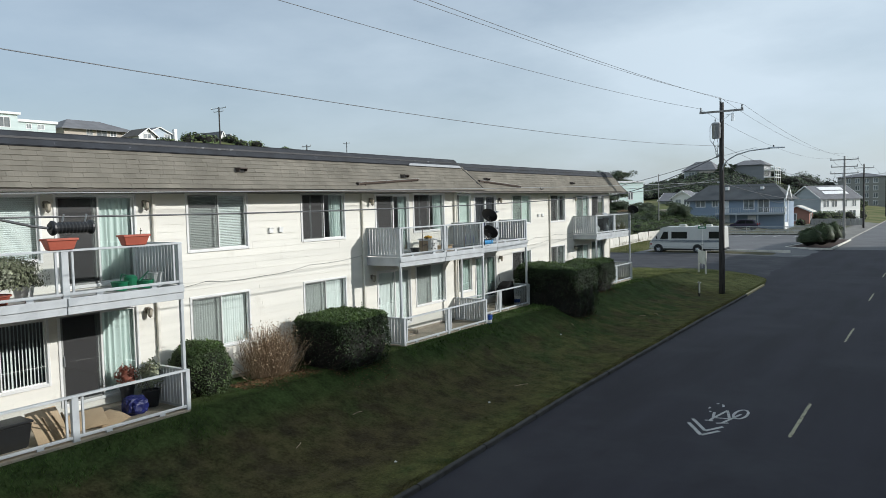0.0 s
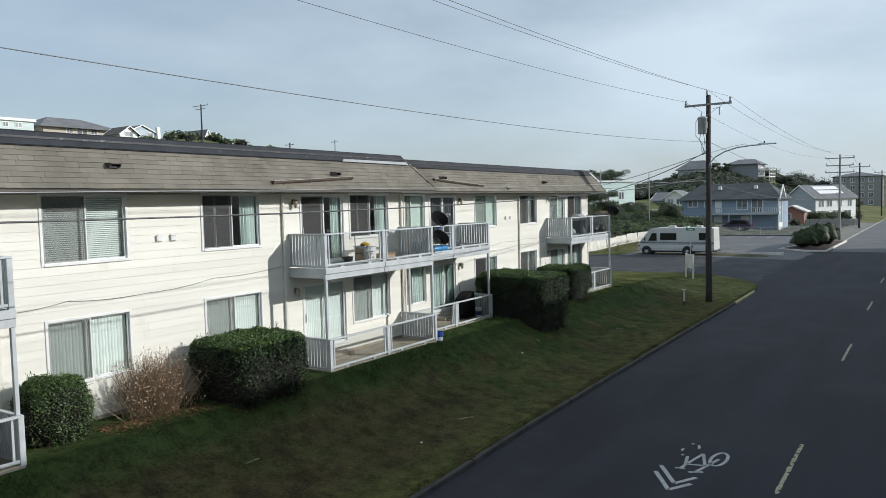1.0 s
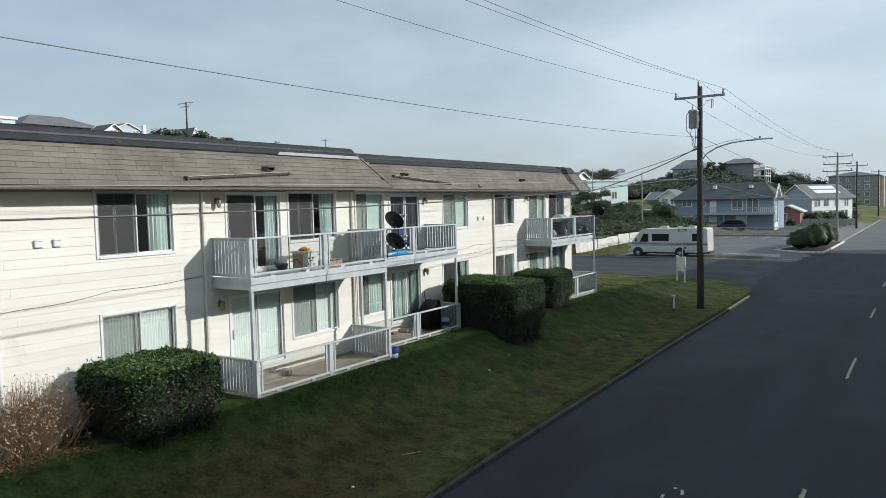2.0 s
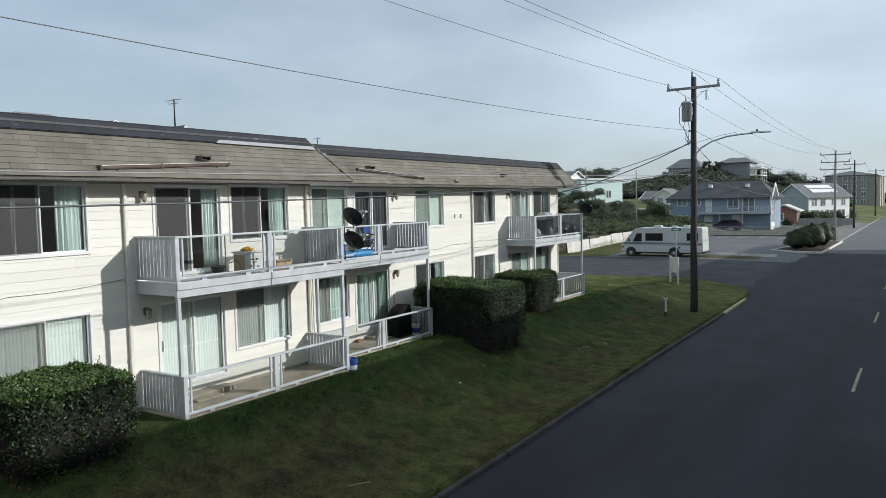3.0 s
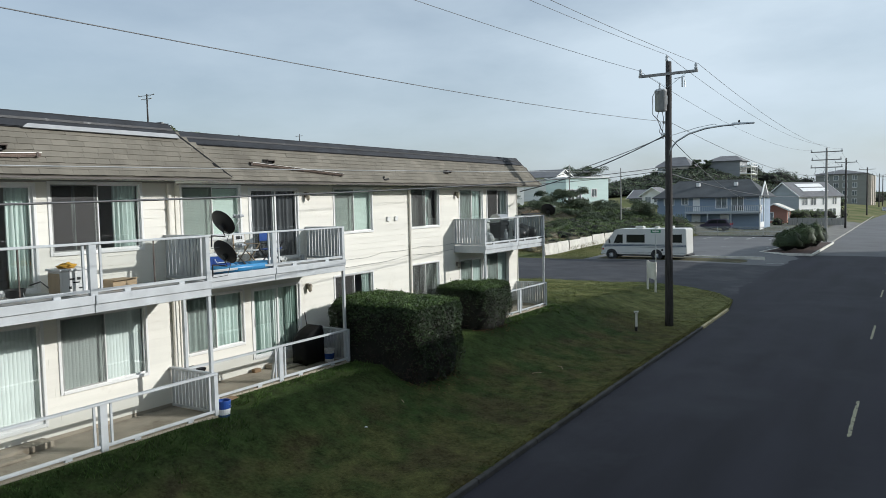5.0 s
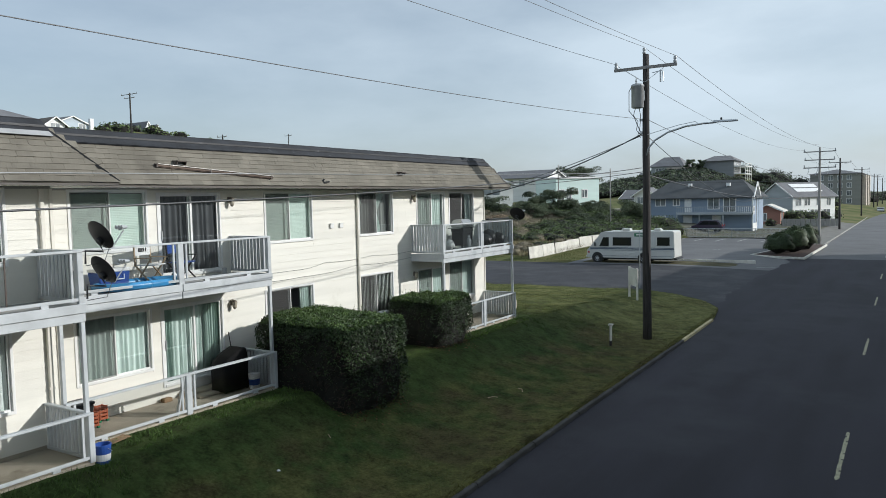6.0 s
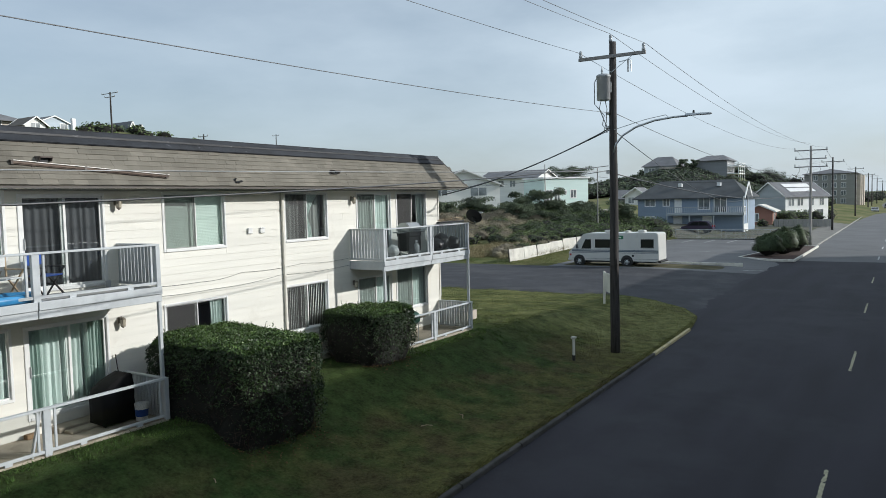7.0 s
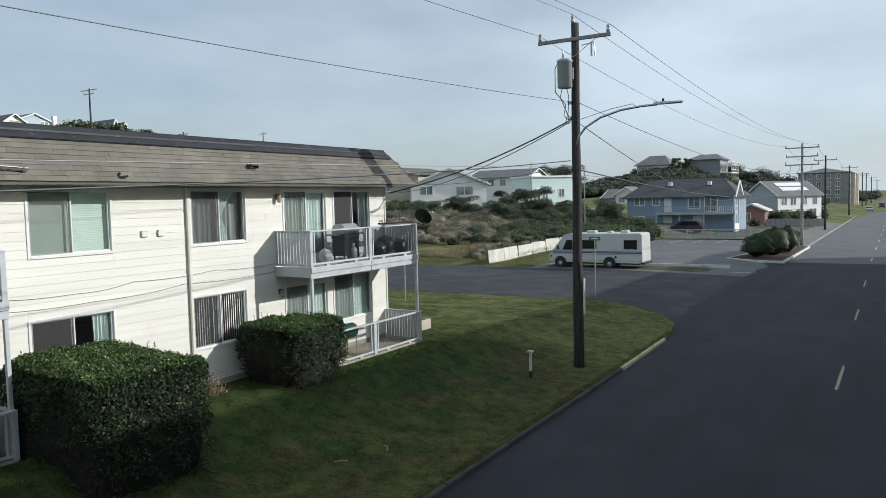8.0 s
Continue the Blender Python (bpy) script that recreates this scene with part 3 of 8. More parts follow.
def sheet_curtain(name, x, y0, y1, z0, z1, mat, label, waves=9, depth=0.035):
    n = int(waves * 8)
    verts, faces = [], []
    for i in range(n + 1):
        u = i / n
        y = y0 + (y1 - y0) * u
        dx = depth * math.sin(u * waves * math.tau + 0.7 * math.sin(u * 17))
        for z, s in ((z0, 1.3), ((z0 + z1) / 2, 1.0), (z1, 0.6)):
            verts.append((x + dx * s, y + 0.02 * math.sin(u * 31 + z) * (1 if z < z1 else 0), z))
    for i in range(n):
        for k in (0, 1):
            a = i * 3 + k
            faces.append((a, a + 3, a + 4, a + 1))
    ob = quick(name, verts, faces, mat, smooth=True)
    return tagged(ob, label, "curtain")


slat_me = None


def vertical_blind(x, y0, y1, z0, z1, turn, skip=()):
    global slat_me
    if slat_me is None:
        bm = B()
        for i in range(4):
            ya_, yb_ = -0.044 + 0.022 * i, -0.022 + 0.022 * i
            xa_, xb_ = 0.011 * (1 - (ya_ / 0.044) ** 2), 0.011 * (1 - (yb_ / 0.044) ** 2)
            hexa(bm, [(xa_, ya_, 0), (xa_ + 0.002, ya_, 0), (xb_ + 0.002, yb_, 0), (xb_, yb_, 0), (xa_, ya_, 1), (xa_ + 0.002, ya_, 1), (xb_ + 0.002, yb_, 1), (xb_, yb_, 1)])
        slat_me = mesh_of("slat", bm)
        slat_me.materials.append(BLIND)
    root = thing("vertical_blind", (x, y0, z1), "pale vinyl vertical blind hanging behind window glass", "blind")
    part("headrail", box(B(), x - 0.02, x + 0.02, y0, y1, z1 - 0.04, z1), TRIM, root)
    n = int((y1 - y0) / 0.079)
    for i in range(n):
        if i in skip:
            continue
        y = y0 + 0.045 + i * (y1 - y0 - 0.06) / n
        piece("slat", slat_me, Matrix.Translation((x, y, z0 + 0.02)) @ Euler((0, 0, radians(turn + random.uniform(-9, 9)))).to_matrix().to_4x4() @ Matrix.Diagonal((1, 1, z1 - 0.05 - z0 - 0.02, 1)), root)


for wl_, y0, y1, z0, z1, door, cover in OPEN:
    X = W1 if wl_ == 1 else W2
    opn[door] += 1
    root = thing(("door_%d" if door else "window_%d") % opn[door], (X, y0, z0), "white-framed sliding glass patio door" if door else "white-framed sliding two-pane window", "door" if door else "window", kind="structure")
    t = 0.026
    for nm, b in (("jamb", (y0 - t, y0 + 0.035, z0 - t, z1 + t)), ("jamb", (y1 - 0.035, y1 + t, z0 - t, z1 + t)), ("head", (y0 + 0.035, y1 - 0.035, z1 - 0.035, z1 + t)), ("window_sill", (y0 + 0.035, y1 - 0.035, z0 - t, z0 + 0.04))):
        part(nm, soft(box(B(), X - 0.12, X + (0.045 if nm == "window_sill" else 0.036), *b), 0.006), TRIM, root)
    ym = (y0 + y1) / 2 - (0.0 if door else 0.02)
    s = 0.055 if door else 0.035
    for side, (a, b, xo) in enumerate(((y0 + 0.035, ym + s, 0.004), (ym - s, y1 - 0.035, -0.03))):
        sash = B()
        box(sash, X + xo - 0.015, X + xo + 0.015, a, a + s, z0 + 0.04, z1 - 0.035)
        box(sash, X + xo - 0.015, X + xo + 0.015, b - s, b, z0 + 0.04, z1 - 0.035)
        box(sash, X + xo - 0.015, X + xo + 0.015, a + s, b - s, z0 + 0.04, z0 + 0.04 + s)
        box(sash, X + xo - 0.015, X + xo + 0.015, a + s, b - s, z1 - 0.035 - s * 0.7, z1 - 0.035)
        sash_ob = part("sash", sash, TRIM, root)
        pane = sheet_of("pane", X + xo, a + s, b - s, z0 + 0.04 + s, z1 - 0.035 - s * 0.7, GLASS, sash_ob)
        pane.visible_shadow = False
    if not (door and cover in ("verts", "green", "dark")):
        sheet_of("insect_screen", X + 0.024, y0 + 0.04, ym + 0.01, z0 + 0.05, z1 - 0.04, SCREEN, root).visible_shadow = False
    if door:
        part("handle", soft(box(B(), X + 0.019, X + 0.05, y0 + 0.075, y0 + 0.1, z0 + 0.9, z0 + 1.15), 0.006), METAL, root, "slim metal pull handle")
    xc = X - 0.13
    zc0 = z0 + (0.05 if door else 0.02)
    if cover == "verts":
        vertical_blind(xc, y0, y1, zc0, z1, -6)
    elif cover == "verts_open":
        vertical_blind(xc, y0, y1, zc0, z1, 46, skip=(9,))
    elif cover == "slats" or cover == "shade":
        r = thing("slatted_blind", (xc, y0, z1), "white horizontal slatted blind lowered behind window glass", "blind")
        bm = B()
        box(bm, -0.022, 0.022, 0.02, y1 - y0 - 0.02, -0.002, 0.002)
        me = mesh_of("slat", bm)
        me.materials.append(BLIND)
        n = int((z1 - z0) / 0.045)
        for i in range(n):
            piece("slat", me, pose(xc, y0, z0 + 0.03 + i * 0.045, 0, 62 if cover == "slats" else 52, 0), r)
        part("headrail", box(B(), xc - 0.025, xc + 0.025, y0 + 0.01, y1 - 0.01, z1 - 0.05, z1 - 0.005), TRIM, r)
    elif cover == "roller":
        n = int((z1 - z0 - 0.08) / 0.02)
        verts, faces = [], []
        for i in range(n + 1):
            z = z0 + 0.03 + i * 0.02
            verts += [(xc + (0.0015 if i % 2 else -0.0015), y0 + 0.02, z), (xc + (0.0015 if i % 2 else -0.0015), y1 - 0.02, z)]
            if i:
                faces.append((2 * i - 2, 2 * i - 1, 2 * i + 1, 2 * i))
        shade = tagged(quick("pleated_shade", verts, faces, BLIND_P), "pale green pleated shade pulled nearly down", "blind")
        part("bottom_rail", box(B(), xc - 0.014, xc + 0.014, y0 + 0.02, y1 - 0.02, z0 + 0.01, z0 + 0.03), TRIM, shade)
    elif cover == "full":
        sheet_curtain("curtain", xc, y0 + 0.03, y1 - 0.03, zc0, z1, CURTAIN, "pale pleated curtain drawn across the glass", 13)
    elif cover == "green":
        sheet_curtain("curtain", xc, y0 + 0.03, y0 + 0.45, zc0, z1, CURTAIN_G, "muted green curtain gathered to one side", 5)
        sheet_curtain("curtain", xc - 0.03, y0 + 0.4, y1 - 0.5, zc0, z1, CURTAIN, "pale sheer curtain drawn across the glass", 8)
        sheet_curtain("curtain", xc, y1 - 0.55, y1 - 0.03, zc0, z1, CURTAIN_G, "muted green curtain gathered to one side", 6)
    elif cover == "dark":
        sheet_curtain("curtain", xc, y0 + 0.03, y1 - 0.03, zc0, z1, CURTAIN_D, "dark grey curtain drawn across the glass", 11)
    elif cover == "half":
        sheet_curtain("curtain", xc, ym - 0.05, y1 - 0.03, zc0, z1, CURTAIN, "pale pleated curtain drawn over one half", 7)
    elif cover == "right":
        sheet_curtain("curtain", xc, y1 - 0.5, y1 - 0.03, zc0, z1, CURTAIN, "pale curtain gathered at the side", 5)
    elif cover == "edge":
        sheet_curtain("curtain", xc, y1 - 0.62, y1 - 0.03, zc0, z1, CURTAIN, "pale curtain gathered at the side", 6)
        sheet_curtain("curtain", xc, ym - 0.46, ym - 0.38, zc0, z1, CURTAIN, "narrow pale curtain edge hanging in the window", 1)
    elif cover == "tied":
        sheet_curtain("curtain", xc - 0.12, y0 + 0.03, y1 - 0.03, zc0, z1, CURTAIN_S, "thin grey sheer curtain behind the window", 10)
        for a, b, d in ((y0 + 0.05, y0 + 0.5, 1), (ym + 0.05, ym + 0.75, 1)):
            verts, faces = [], []
            for i in range(41):
                u = i / 40
                for k, v in enumerate((0, 0.25, 0.42, 0.5, 0.75, 1)):
                    pinch = (0.55, 0.45, 0.3, 0.22, 0.55, 1.0)[k]
                    verts.append((xc + 0.03 * math.sin(u * 31), a + (b - a) * u * pinch, zc0 + (z1 - zc0) * v))
            for i in range(40):
                for k in range(5):
                    q = i * 6 + k
                    faces.append((q, q + 6, q + 7, q + 1))
            tagged(quick("curtain", verts, faces, CURTAIN, smooth=True), "pale curtain tied back at the middle", "curtain")

# mansard roofs
RUN, RISE = 0.70, 1.16


def mansard(name, xe, ya, yb, ytop):
    r = thing(name, (xe, ya, EAVE), "brown asphalt-shingle mansard slope with a dark membrane edge", "roof", kind="structure")
    bm = B()
    xt = xe - RUN
    hexa(bm, [(xe, ya, EAVE), (xe, yb, EAVE), (xt, ytop, EAVE + RISE), (xt, ya, EAVE + RISE), (xe - 0.1, ya, EAVE - 0.05), (xe - 0.1, yb, EAVE - 0.05), (xt - 0.3, ytop, EAVE + RISE - 0.1), (xt - 0.3, ya, EAVE + RISE - 0.1)])
    part("roof_deck", bm, SHINGLE, r)
    # dark fascia paints the thin shadow line between shingles and wall
    part("fascia", soft(box(B(), xe - 0.05, xe - 0.012, ya, yb - 0.02, EAVE - 0.055, EAVE - 0.008), 0.005), EAVE_SHADE_TRIM, r)
    part("soffit", box(B(), (W1 if xe > -16 else W2), xe - 0.05, ya, yb - 0.02, EAVE - 0.05, EAVE - 0.025), CREAM, r)
    low, top = EAVE + RISE - 0.23, EAVE + RISE + 0.085
    bm = hexa(B(), [(xt - 0.45, ya, low - 0.08), (xt + 0.235, ya, low), (xt + 0.235, ytop + 0.15, low), (xt - 0.45, ytop + 0.05, low - 0.08), (xt - 0.45, ya, top), (xt + 0.02, ya, top), (xt + 0.02, ytop, top), (xt - 0.45, ytop, top)])
    part("membrane_edge", soft(bm, 0.02, 2), MEMBRANE, r)
    # added strip whose pale flecks stand for sky reflected in the membrane
    part("membrane_sheen_strip", bar(B(), (xt + 0.115, ya, EAVE + RISE - 0.05), (xt + 0.115, ytop, EAVE + RISE - 0.05), 0.05, 0.045), MEMBRANE_SHEEN, r, "thin strip with painted pale sky sheen along the membrane")
    part("drip_edge", box(B(), xt - 0.05, xt + 0.005, ya, ytop, EAVE + RISE + 0.083, EAVE + RISE + 0.1), MEMBRANE, r)
    return r


roof_1 = mansard("roof_south", -15.5, YS - 0.5, 26.63, 25.45)
roof_2 = mansard("roof_north", -16.7, 25.7, 46.5, 45.42)
bm = B()
box(bm, -28.4, -16.5, YS - 0.4, 25.4, 6.3, 6.42)
box(bm, -28.4, -17.7, 25.4, 45.4, 6.3, 6.42)
tagged(part("roof_flat", bm, MEMBRANE), "flat dark membrane roof behind the mansard", "roof", kind="structure")
TOP = EAVE + RISE
part("end_fascia", hexa(B(), [(-16.76, 46.42, EAVE - 0.05), (-28, 46.42, EAVE - 0.05), (-28, 45.36, TOP), (-17.45, 45.36, TOP), (-16.76, 46.47, EAVE - 0.05), (-28, 46.47, EAVE - 0.05), (-28, 45.41, TOP), (-17.45, 45.41, TOP)]), SHINGLE, roof_2)
part("end_soffit", box(B(), -28, -16.8, YN, 46.4, EAVE - 0.06, EAVE - 0.035), CREAM, roof_2)
part("rake_board", bar(B(), (-16.69, 46.49, EAVE + 0.02), (-17.38, 45.44, TOP + 0.0), 0.05, 0.06), EAVE_SHADE_TRIM, roof_2, "dark strip along the roof's end edge")
part("step_cheek", hexa(B(), [(-15.6, 26.58, EAVE - 0.05), (-17.0, 26.58, EAVE - 0.05), (-17.0, 25.42, TOP), (-16.2, 25.42, TOP), (-15.6, 26.61, EAVE - 0.05), (-17.0, 26.61, EAVE - 0.05), (-17.0, 25.45, TOP), (-16.2, 25.45, TOP)]), MEMBRANE, roof_1)
part("hip_cap", bar(B(), (-15.5, 26.62, EAVE + 0.03), (-16.08, 25.56, TOP - 0.15), 0.045, 0.045), BLACK, roof_1, "dark strip along the roof's cut edge")
part("corner_soffit", box(B(), W2, W1, YC, 26.55, EAVE - 0.056, EAVE - 0.031), CREAM, roof_1)
part("white_flashing", hexa(B(), [(-15.97, 22.0, 6.19), (-15.965, 25.55, 6.18), (-16.015, 25.48, 6.275), (-16.015, 22.12, 6.275), (-15.945, 22.0, 6.2), (-15.94, 25.55, 6.19), (-15.99, 25.48, 6.285), (-15.99, 22.12, 6.285)]), FLASH, roof_1, "strip of bright white metal flashing")
# downspouts, vents, loose gutters
for y, X, zb in ((11.48, W1, 0.1), (19.58, W1, 0.1), (25.36, W1, 0.1), (36.67, W2, -0.3)):
    d = thing("downspout", (X, y, zb), "cream painted metal downspout strapped to the siding", "downspout", "downspouts")
    part("pipe", soft(box(B(), X + 0.03, X + 0.1, y - 0.045, y + 0.045, zb, EAVE - 0.1), 0.012), CREAM, d)
    for z in (1.2, 3.0, 4.6):
        part("strap", box(B(), X + 0.022, X + 0.106, y - 0.055, y + 0.055, z, z + 0.04), CREAM, d)
for x, y, z in ((-15.75, 13.95, 5.82), (-15.72, 21.38, 5.78), (-16.96, 29.25, 5.83), (-16.9, 38.52, 5.75)):
    v = thing("roof_vent", (x, y, z), "small dark metal roof vent hood on the shingles", "roof vent", "roof vents")
    part("base_flashing", bar(B(), (x + 0.01, y, z - 0.14), (x - 0.16, y, z + 0.14), 0.36, 0.012), RUST, v)
    part("hood", soft(hexa(B(), [(x - 0.14, y - 0.14, z + 0.035), (x + 0.15, y - 0.14, z + 0.02), (x + 0.15, y + 0.14, z + 0.02), (x - 0.14, y + 0.14, z + 0.035), (x - 0.16, y - 0.14, z + 0.07), (x + 0.15, y - 0.14, z + 0.055), (x + 0.15, y + 0.14, z + 0.055), (x - 0.16, y + 0.14, z + 0.07)]), 0.008), RUST, v)
    for e in (-0.13, 0.13):
        part("cheek", hexa(B(), [(x + 0.0, y + e - 0.008, z - 0.05), (x + 0.12, y + e - 0.008, z - 0.04), (x + 0.12, y + e + 0.008, z - 0.04), (x + 0.0, y + e + 0.008, z - 0.05), (x - 0.14, y + e - 0.008, z + 0.04), (x + 0.13, y + e - 0.008, z + 0.03), (x + 0.13, y + e + 0.008, z + 0.03), (x - 0.14, y + e + 0.008, z + 0.04)]), RUST, v)
    part("opening", box(B(), x + 0.03, x + 0.05, y - 0.12, y + 0.12, z - 0.05, z + 0.03), BLACK, v, "black vent opening")
for p, q in (((-15.54, 18.6, 5.48), (-15.66, 22.15, 5.67)), ((-16.92, 28.55, 5.755), (-16.76, 32.2, 5.51))):
    g = thing("loose_gutter", p, "detached brown gutter length lying on the shingles", "gutter", "loose gutters")
    p_, q_ = Vector(p), Vector(q)
    part("trough", soft(bar(B(), p_, q_, 0.10, 0.075), 0.02, 2), GUTTER, g)
    # bright strip added along the trough to stand for its glint
    part("lip", bar(B(), p_ + Vector((0.03, 0, 0.04)), q_ + Vector((0.03, 0, 0.04)), 0.05, 0.012), GUTTER_GLINT, g, "bright added lip in place of the gutter's sun glint")
    for k in (0.0, 0.42, 0.97):
        part("joint", bar(B(), p_.lerp(q_, k), p_.lerp(q_, k + 0.012), 0.115, 0.09), RUST, g)
    for k in (0.12, 0.88):
        part("bracket", bar(B(), p_.lerp(q_, k) + Vector((0.0, 0, -0.03)), p_.lerp(q_, k) + Vector((-0.02, 0, -0.17)), 0.04, 0.04), RUST, g)


# ---- balconies and patio fences ----
bal_me = {}


def baluster(h):
    k = round(h, 2)
    if k not in bal_me:
        bal_me[k] = mesh_of("baluster", soft(box(B(), -0.045, 0.045, -0.018, 0.018, 0, h), 0.004))
        bal_me[k].materials.append(GREYWOOD)
    return bal_me[k]


def side_rail(root, y, xa, xb, z0, z1):
    """Baluster panel across the depth of a balcony, from the wall to its front."""
    part("top_rail", soft(box(B(), xa, xb, y - 0.05, y + 0.05, z1 - 0.045, z1), 0.006), GREYWOOD, root)
    part("bottom_rail", soft(box(B(), xa, xb, y - 0.025, y + 0.025, z0 + 0.015, z0 + 0.08), 0.005), GREYWOOD, root)
    n = max(2, int((xb - xa) / 0.115))
    for i in range(n):
        piece("baluster", baluster(z1 - z0 - 0.12), pose(xa + (i + 0.5) * (xb - xa) / n, y, z0 + 0.078), root)


def front_rail(root, x, ya, yb, ym, z0, z1, glass, thin=False):
    part("top_rail", soft(box(B(), x - 0.055, x + 0.055, ya - 0.05, yb + 0.05, z1 - 0.045, z1), 0.006), GREYWOOD, root)
    for y, w in ((ya, 0.055), (ym, 0.075), (yb, 0.055)):
        part("post", soft(box(B(), x - 0.045, x + 0.045, y - w, y + w, z0 - 0.02, z1 - 0.045), 0.006), GREYWOOD, root)
    for a, b in ((ya + 0.055, ym - 0.075), (ym + 0.075, yb - 0.055)):
        part("bottom_rail", soft(box(B(), x - 0.03, x + 0.03, a, b, z0 + 0.05, z0 + 0.11), 0.005), GREYWOOD, root)
        for k in (0.25, 0.75):
            part("rail_block", box(B(), x - 0.03, x + 0.03, a + (b - a) * k - 0.07, a + (b - a) * k + 0.07, z0, z0 + 0.05), GREYWOOD, root)
        for y in (a + 0.1, b - 0.1):
            part("stile", soft(box(B(), x - 0.02, x + 0.02, y - 0.024, y + 0.024, z0 + 0.11, z1 - 0.045), 0.004), GREYWOOD, root)
        if thin:
            m = (a + b) / 2
            part("glass_clip", box(B(), x - 0.008, x + 0.008, m - 0.012, m + 0.012, z0 + 0.11, z1 - 0.045), RUST, root, "thin brown joint strip between panes")
        tagged(sheet_of("glass_panel", x, a + 0.124, b - 0.124, z0 + 0.112, z1 - 0.047, glass, root), "smoked glass panel" if glass == SMOKE else "clear panel").visible_shadow = False


def balcony(X, x, ya, yb, ym, zd, zt, sides, base, label, glass=CLEAR, thin=False):
    root = thing("balcony", (x, ya, base), label, "balcony", "balconies")
    part("deck", box(B(), X + 0.012, x + 0.03, ya - 0.03, yb + 0.03, zd - 0.09, zd - 0.03), DECK, root)
    for a, b in ((ya - 0.06, ym - 0.012), (ym + 0.012, yb + 0.06)):
        part("fascia_board", soft(box(B(), x + 0.032, x + 0.07, a, b, zd - 0.17, zd - 0.0), 0.006), GREYWOOD, root)
        part("rim_beam", soft(box(B(), x - 0.04, x + 0.04, a, b, zd - 0.34, zd - 0.175), 0.006), GREYWOOD, root)
    for y in (ya - 0.045, yb + 0.045):
        part("side_board", soft(box(B(), X + 0.012, x + 0.03, y - 0.02, y + 0.02, zd - 0.3, zd - 0.01), 0.006), GREYWOOD, root)
    n = int((yb - ya) / 0.55)
    for i in range(1, n):
        part("joist", box(B(), X + 0.012, x - 0.045, ya + (yb - ya) * i / n - 0.02, ya + (yb - ya) * i / n + 0.02, zd - 0.27, zd - 0.09), GREYWOOD, root)
    front_rail(root, x, ya, yb, ym, zd, zt, glass, thin)
    for y in sides:
        side_rail(root, y, X + 0.012, x - 0.045, zd, zt)
    for y in (ya, yb):
        part("support_post", soft(box(B(), x - 0.04, x + 0.04, y - 0.04, y + 0.04, base, zd - 0.345), 0.006), GREYWOOD, root)
    return root


def patio(X, x, ya, yb, ym, zs, zt, sides, label):
    slab = thing("patio", (x, ya, zs), "low concrete patio slab with a doorstep", "patio", "patios", kind="structure")
    part("slab", soft(box(B(), X + 0.014, x + 0.115, ya - 0.05, yb + 0.05, zs - 0.35, zs), 0.015), CONCRETE, slab)
    f = thing("patio_fence", (x, ya, zs), label, "fence", "patio fences")
    front_rail(f, x + 0.09, ya, yb, ym, zs, zt, CLEAR)
    for y in sides:
        side_rail(f, y, X + 0.03, x + 0.045, zs, zt)
    return slab, f


DZ, RT = 3.0, 4.0
balcony(W1, -14.62, 5.5, 11.02, 8.27, DZ, RT, (5.5, 11.02), 0.02, "grey painted wooden balcony with clear front panels")
balcony(W1, -14.84, 19.85, 25.24, 22.55, DZ, RT, (19.85, 25.24), 0.02, "grey painted wooden balcony with glass front and baluster sides", thin=True)
balcony(W2, -16.02, 25.5, 31.2, 28.42, DZ - 0.02, RT - 0.05, (31.2,), -0.02, "grey painted wooden balcony with glass front beside the dishes")
balcony(W2, -16.05, 39.85, 45.3, 42.65, DZ - 0.15, RT - 0.09, (39.85, 45.3), -0.2, "grey painted wooden balcony at the end of the apartments", SMOKE)
patio(W1, -14.62, 5.5, 11.02, 8.27, 0.05, 1.0, (5.5, 11.02), "grey painted wooden patio fence with clear front panels")
patio(W1, -14.84, 19.85, 25.24, 22.55, 0.02, 0.95, (19.85, 25.24), "grey painted wooden patio fence with baluster ends")
patio(W2, -16.02, 25.5, 31.2, 28.42, -0.05, 0.9, (31.2,), "grey painted wooden patio fence with clear panels")
patio(W2, -16.05, 39.85, 45.3, 42.65, -0.2, 0.83, (39.85, 45.3), "grey painted wooden patio fence on sloping lawn")
for X, y, z, top in ((W1, 9.3, 0.05, 0.18), (W1, 20.7, 0.02, 0.14), (W2, 29.3, -0.05, 0.07), (W2, 40.5, -0.2, -0.06)):
    tagged(part("doorstep", soft(box(box(B(), X + 0.02, X + 0.42, y, y + 1.5, z, top), X + 0.42, X + 0.7, y + 0.1, y + 0.9, z, (z + top) / 2), 0.012), CONCRETE), "concrete doorstep below the sliding door", "doorstep", "doorsteps")

# ---- hedges ----


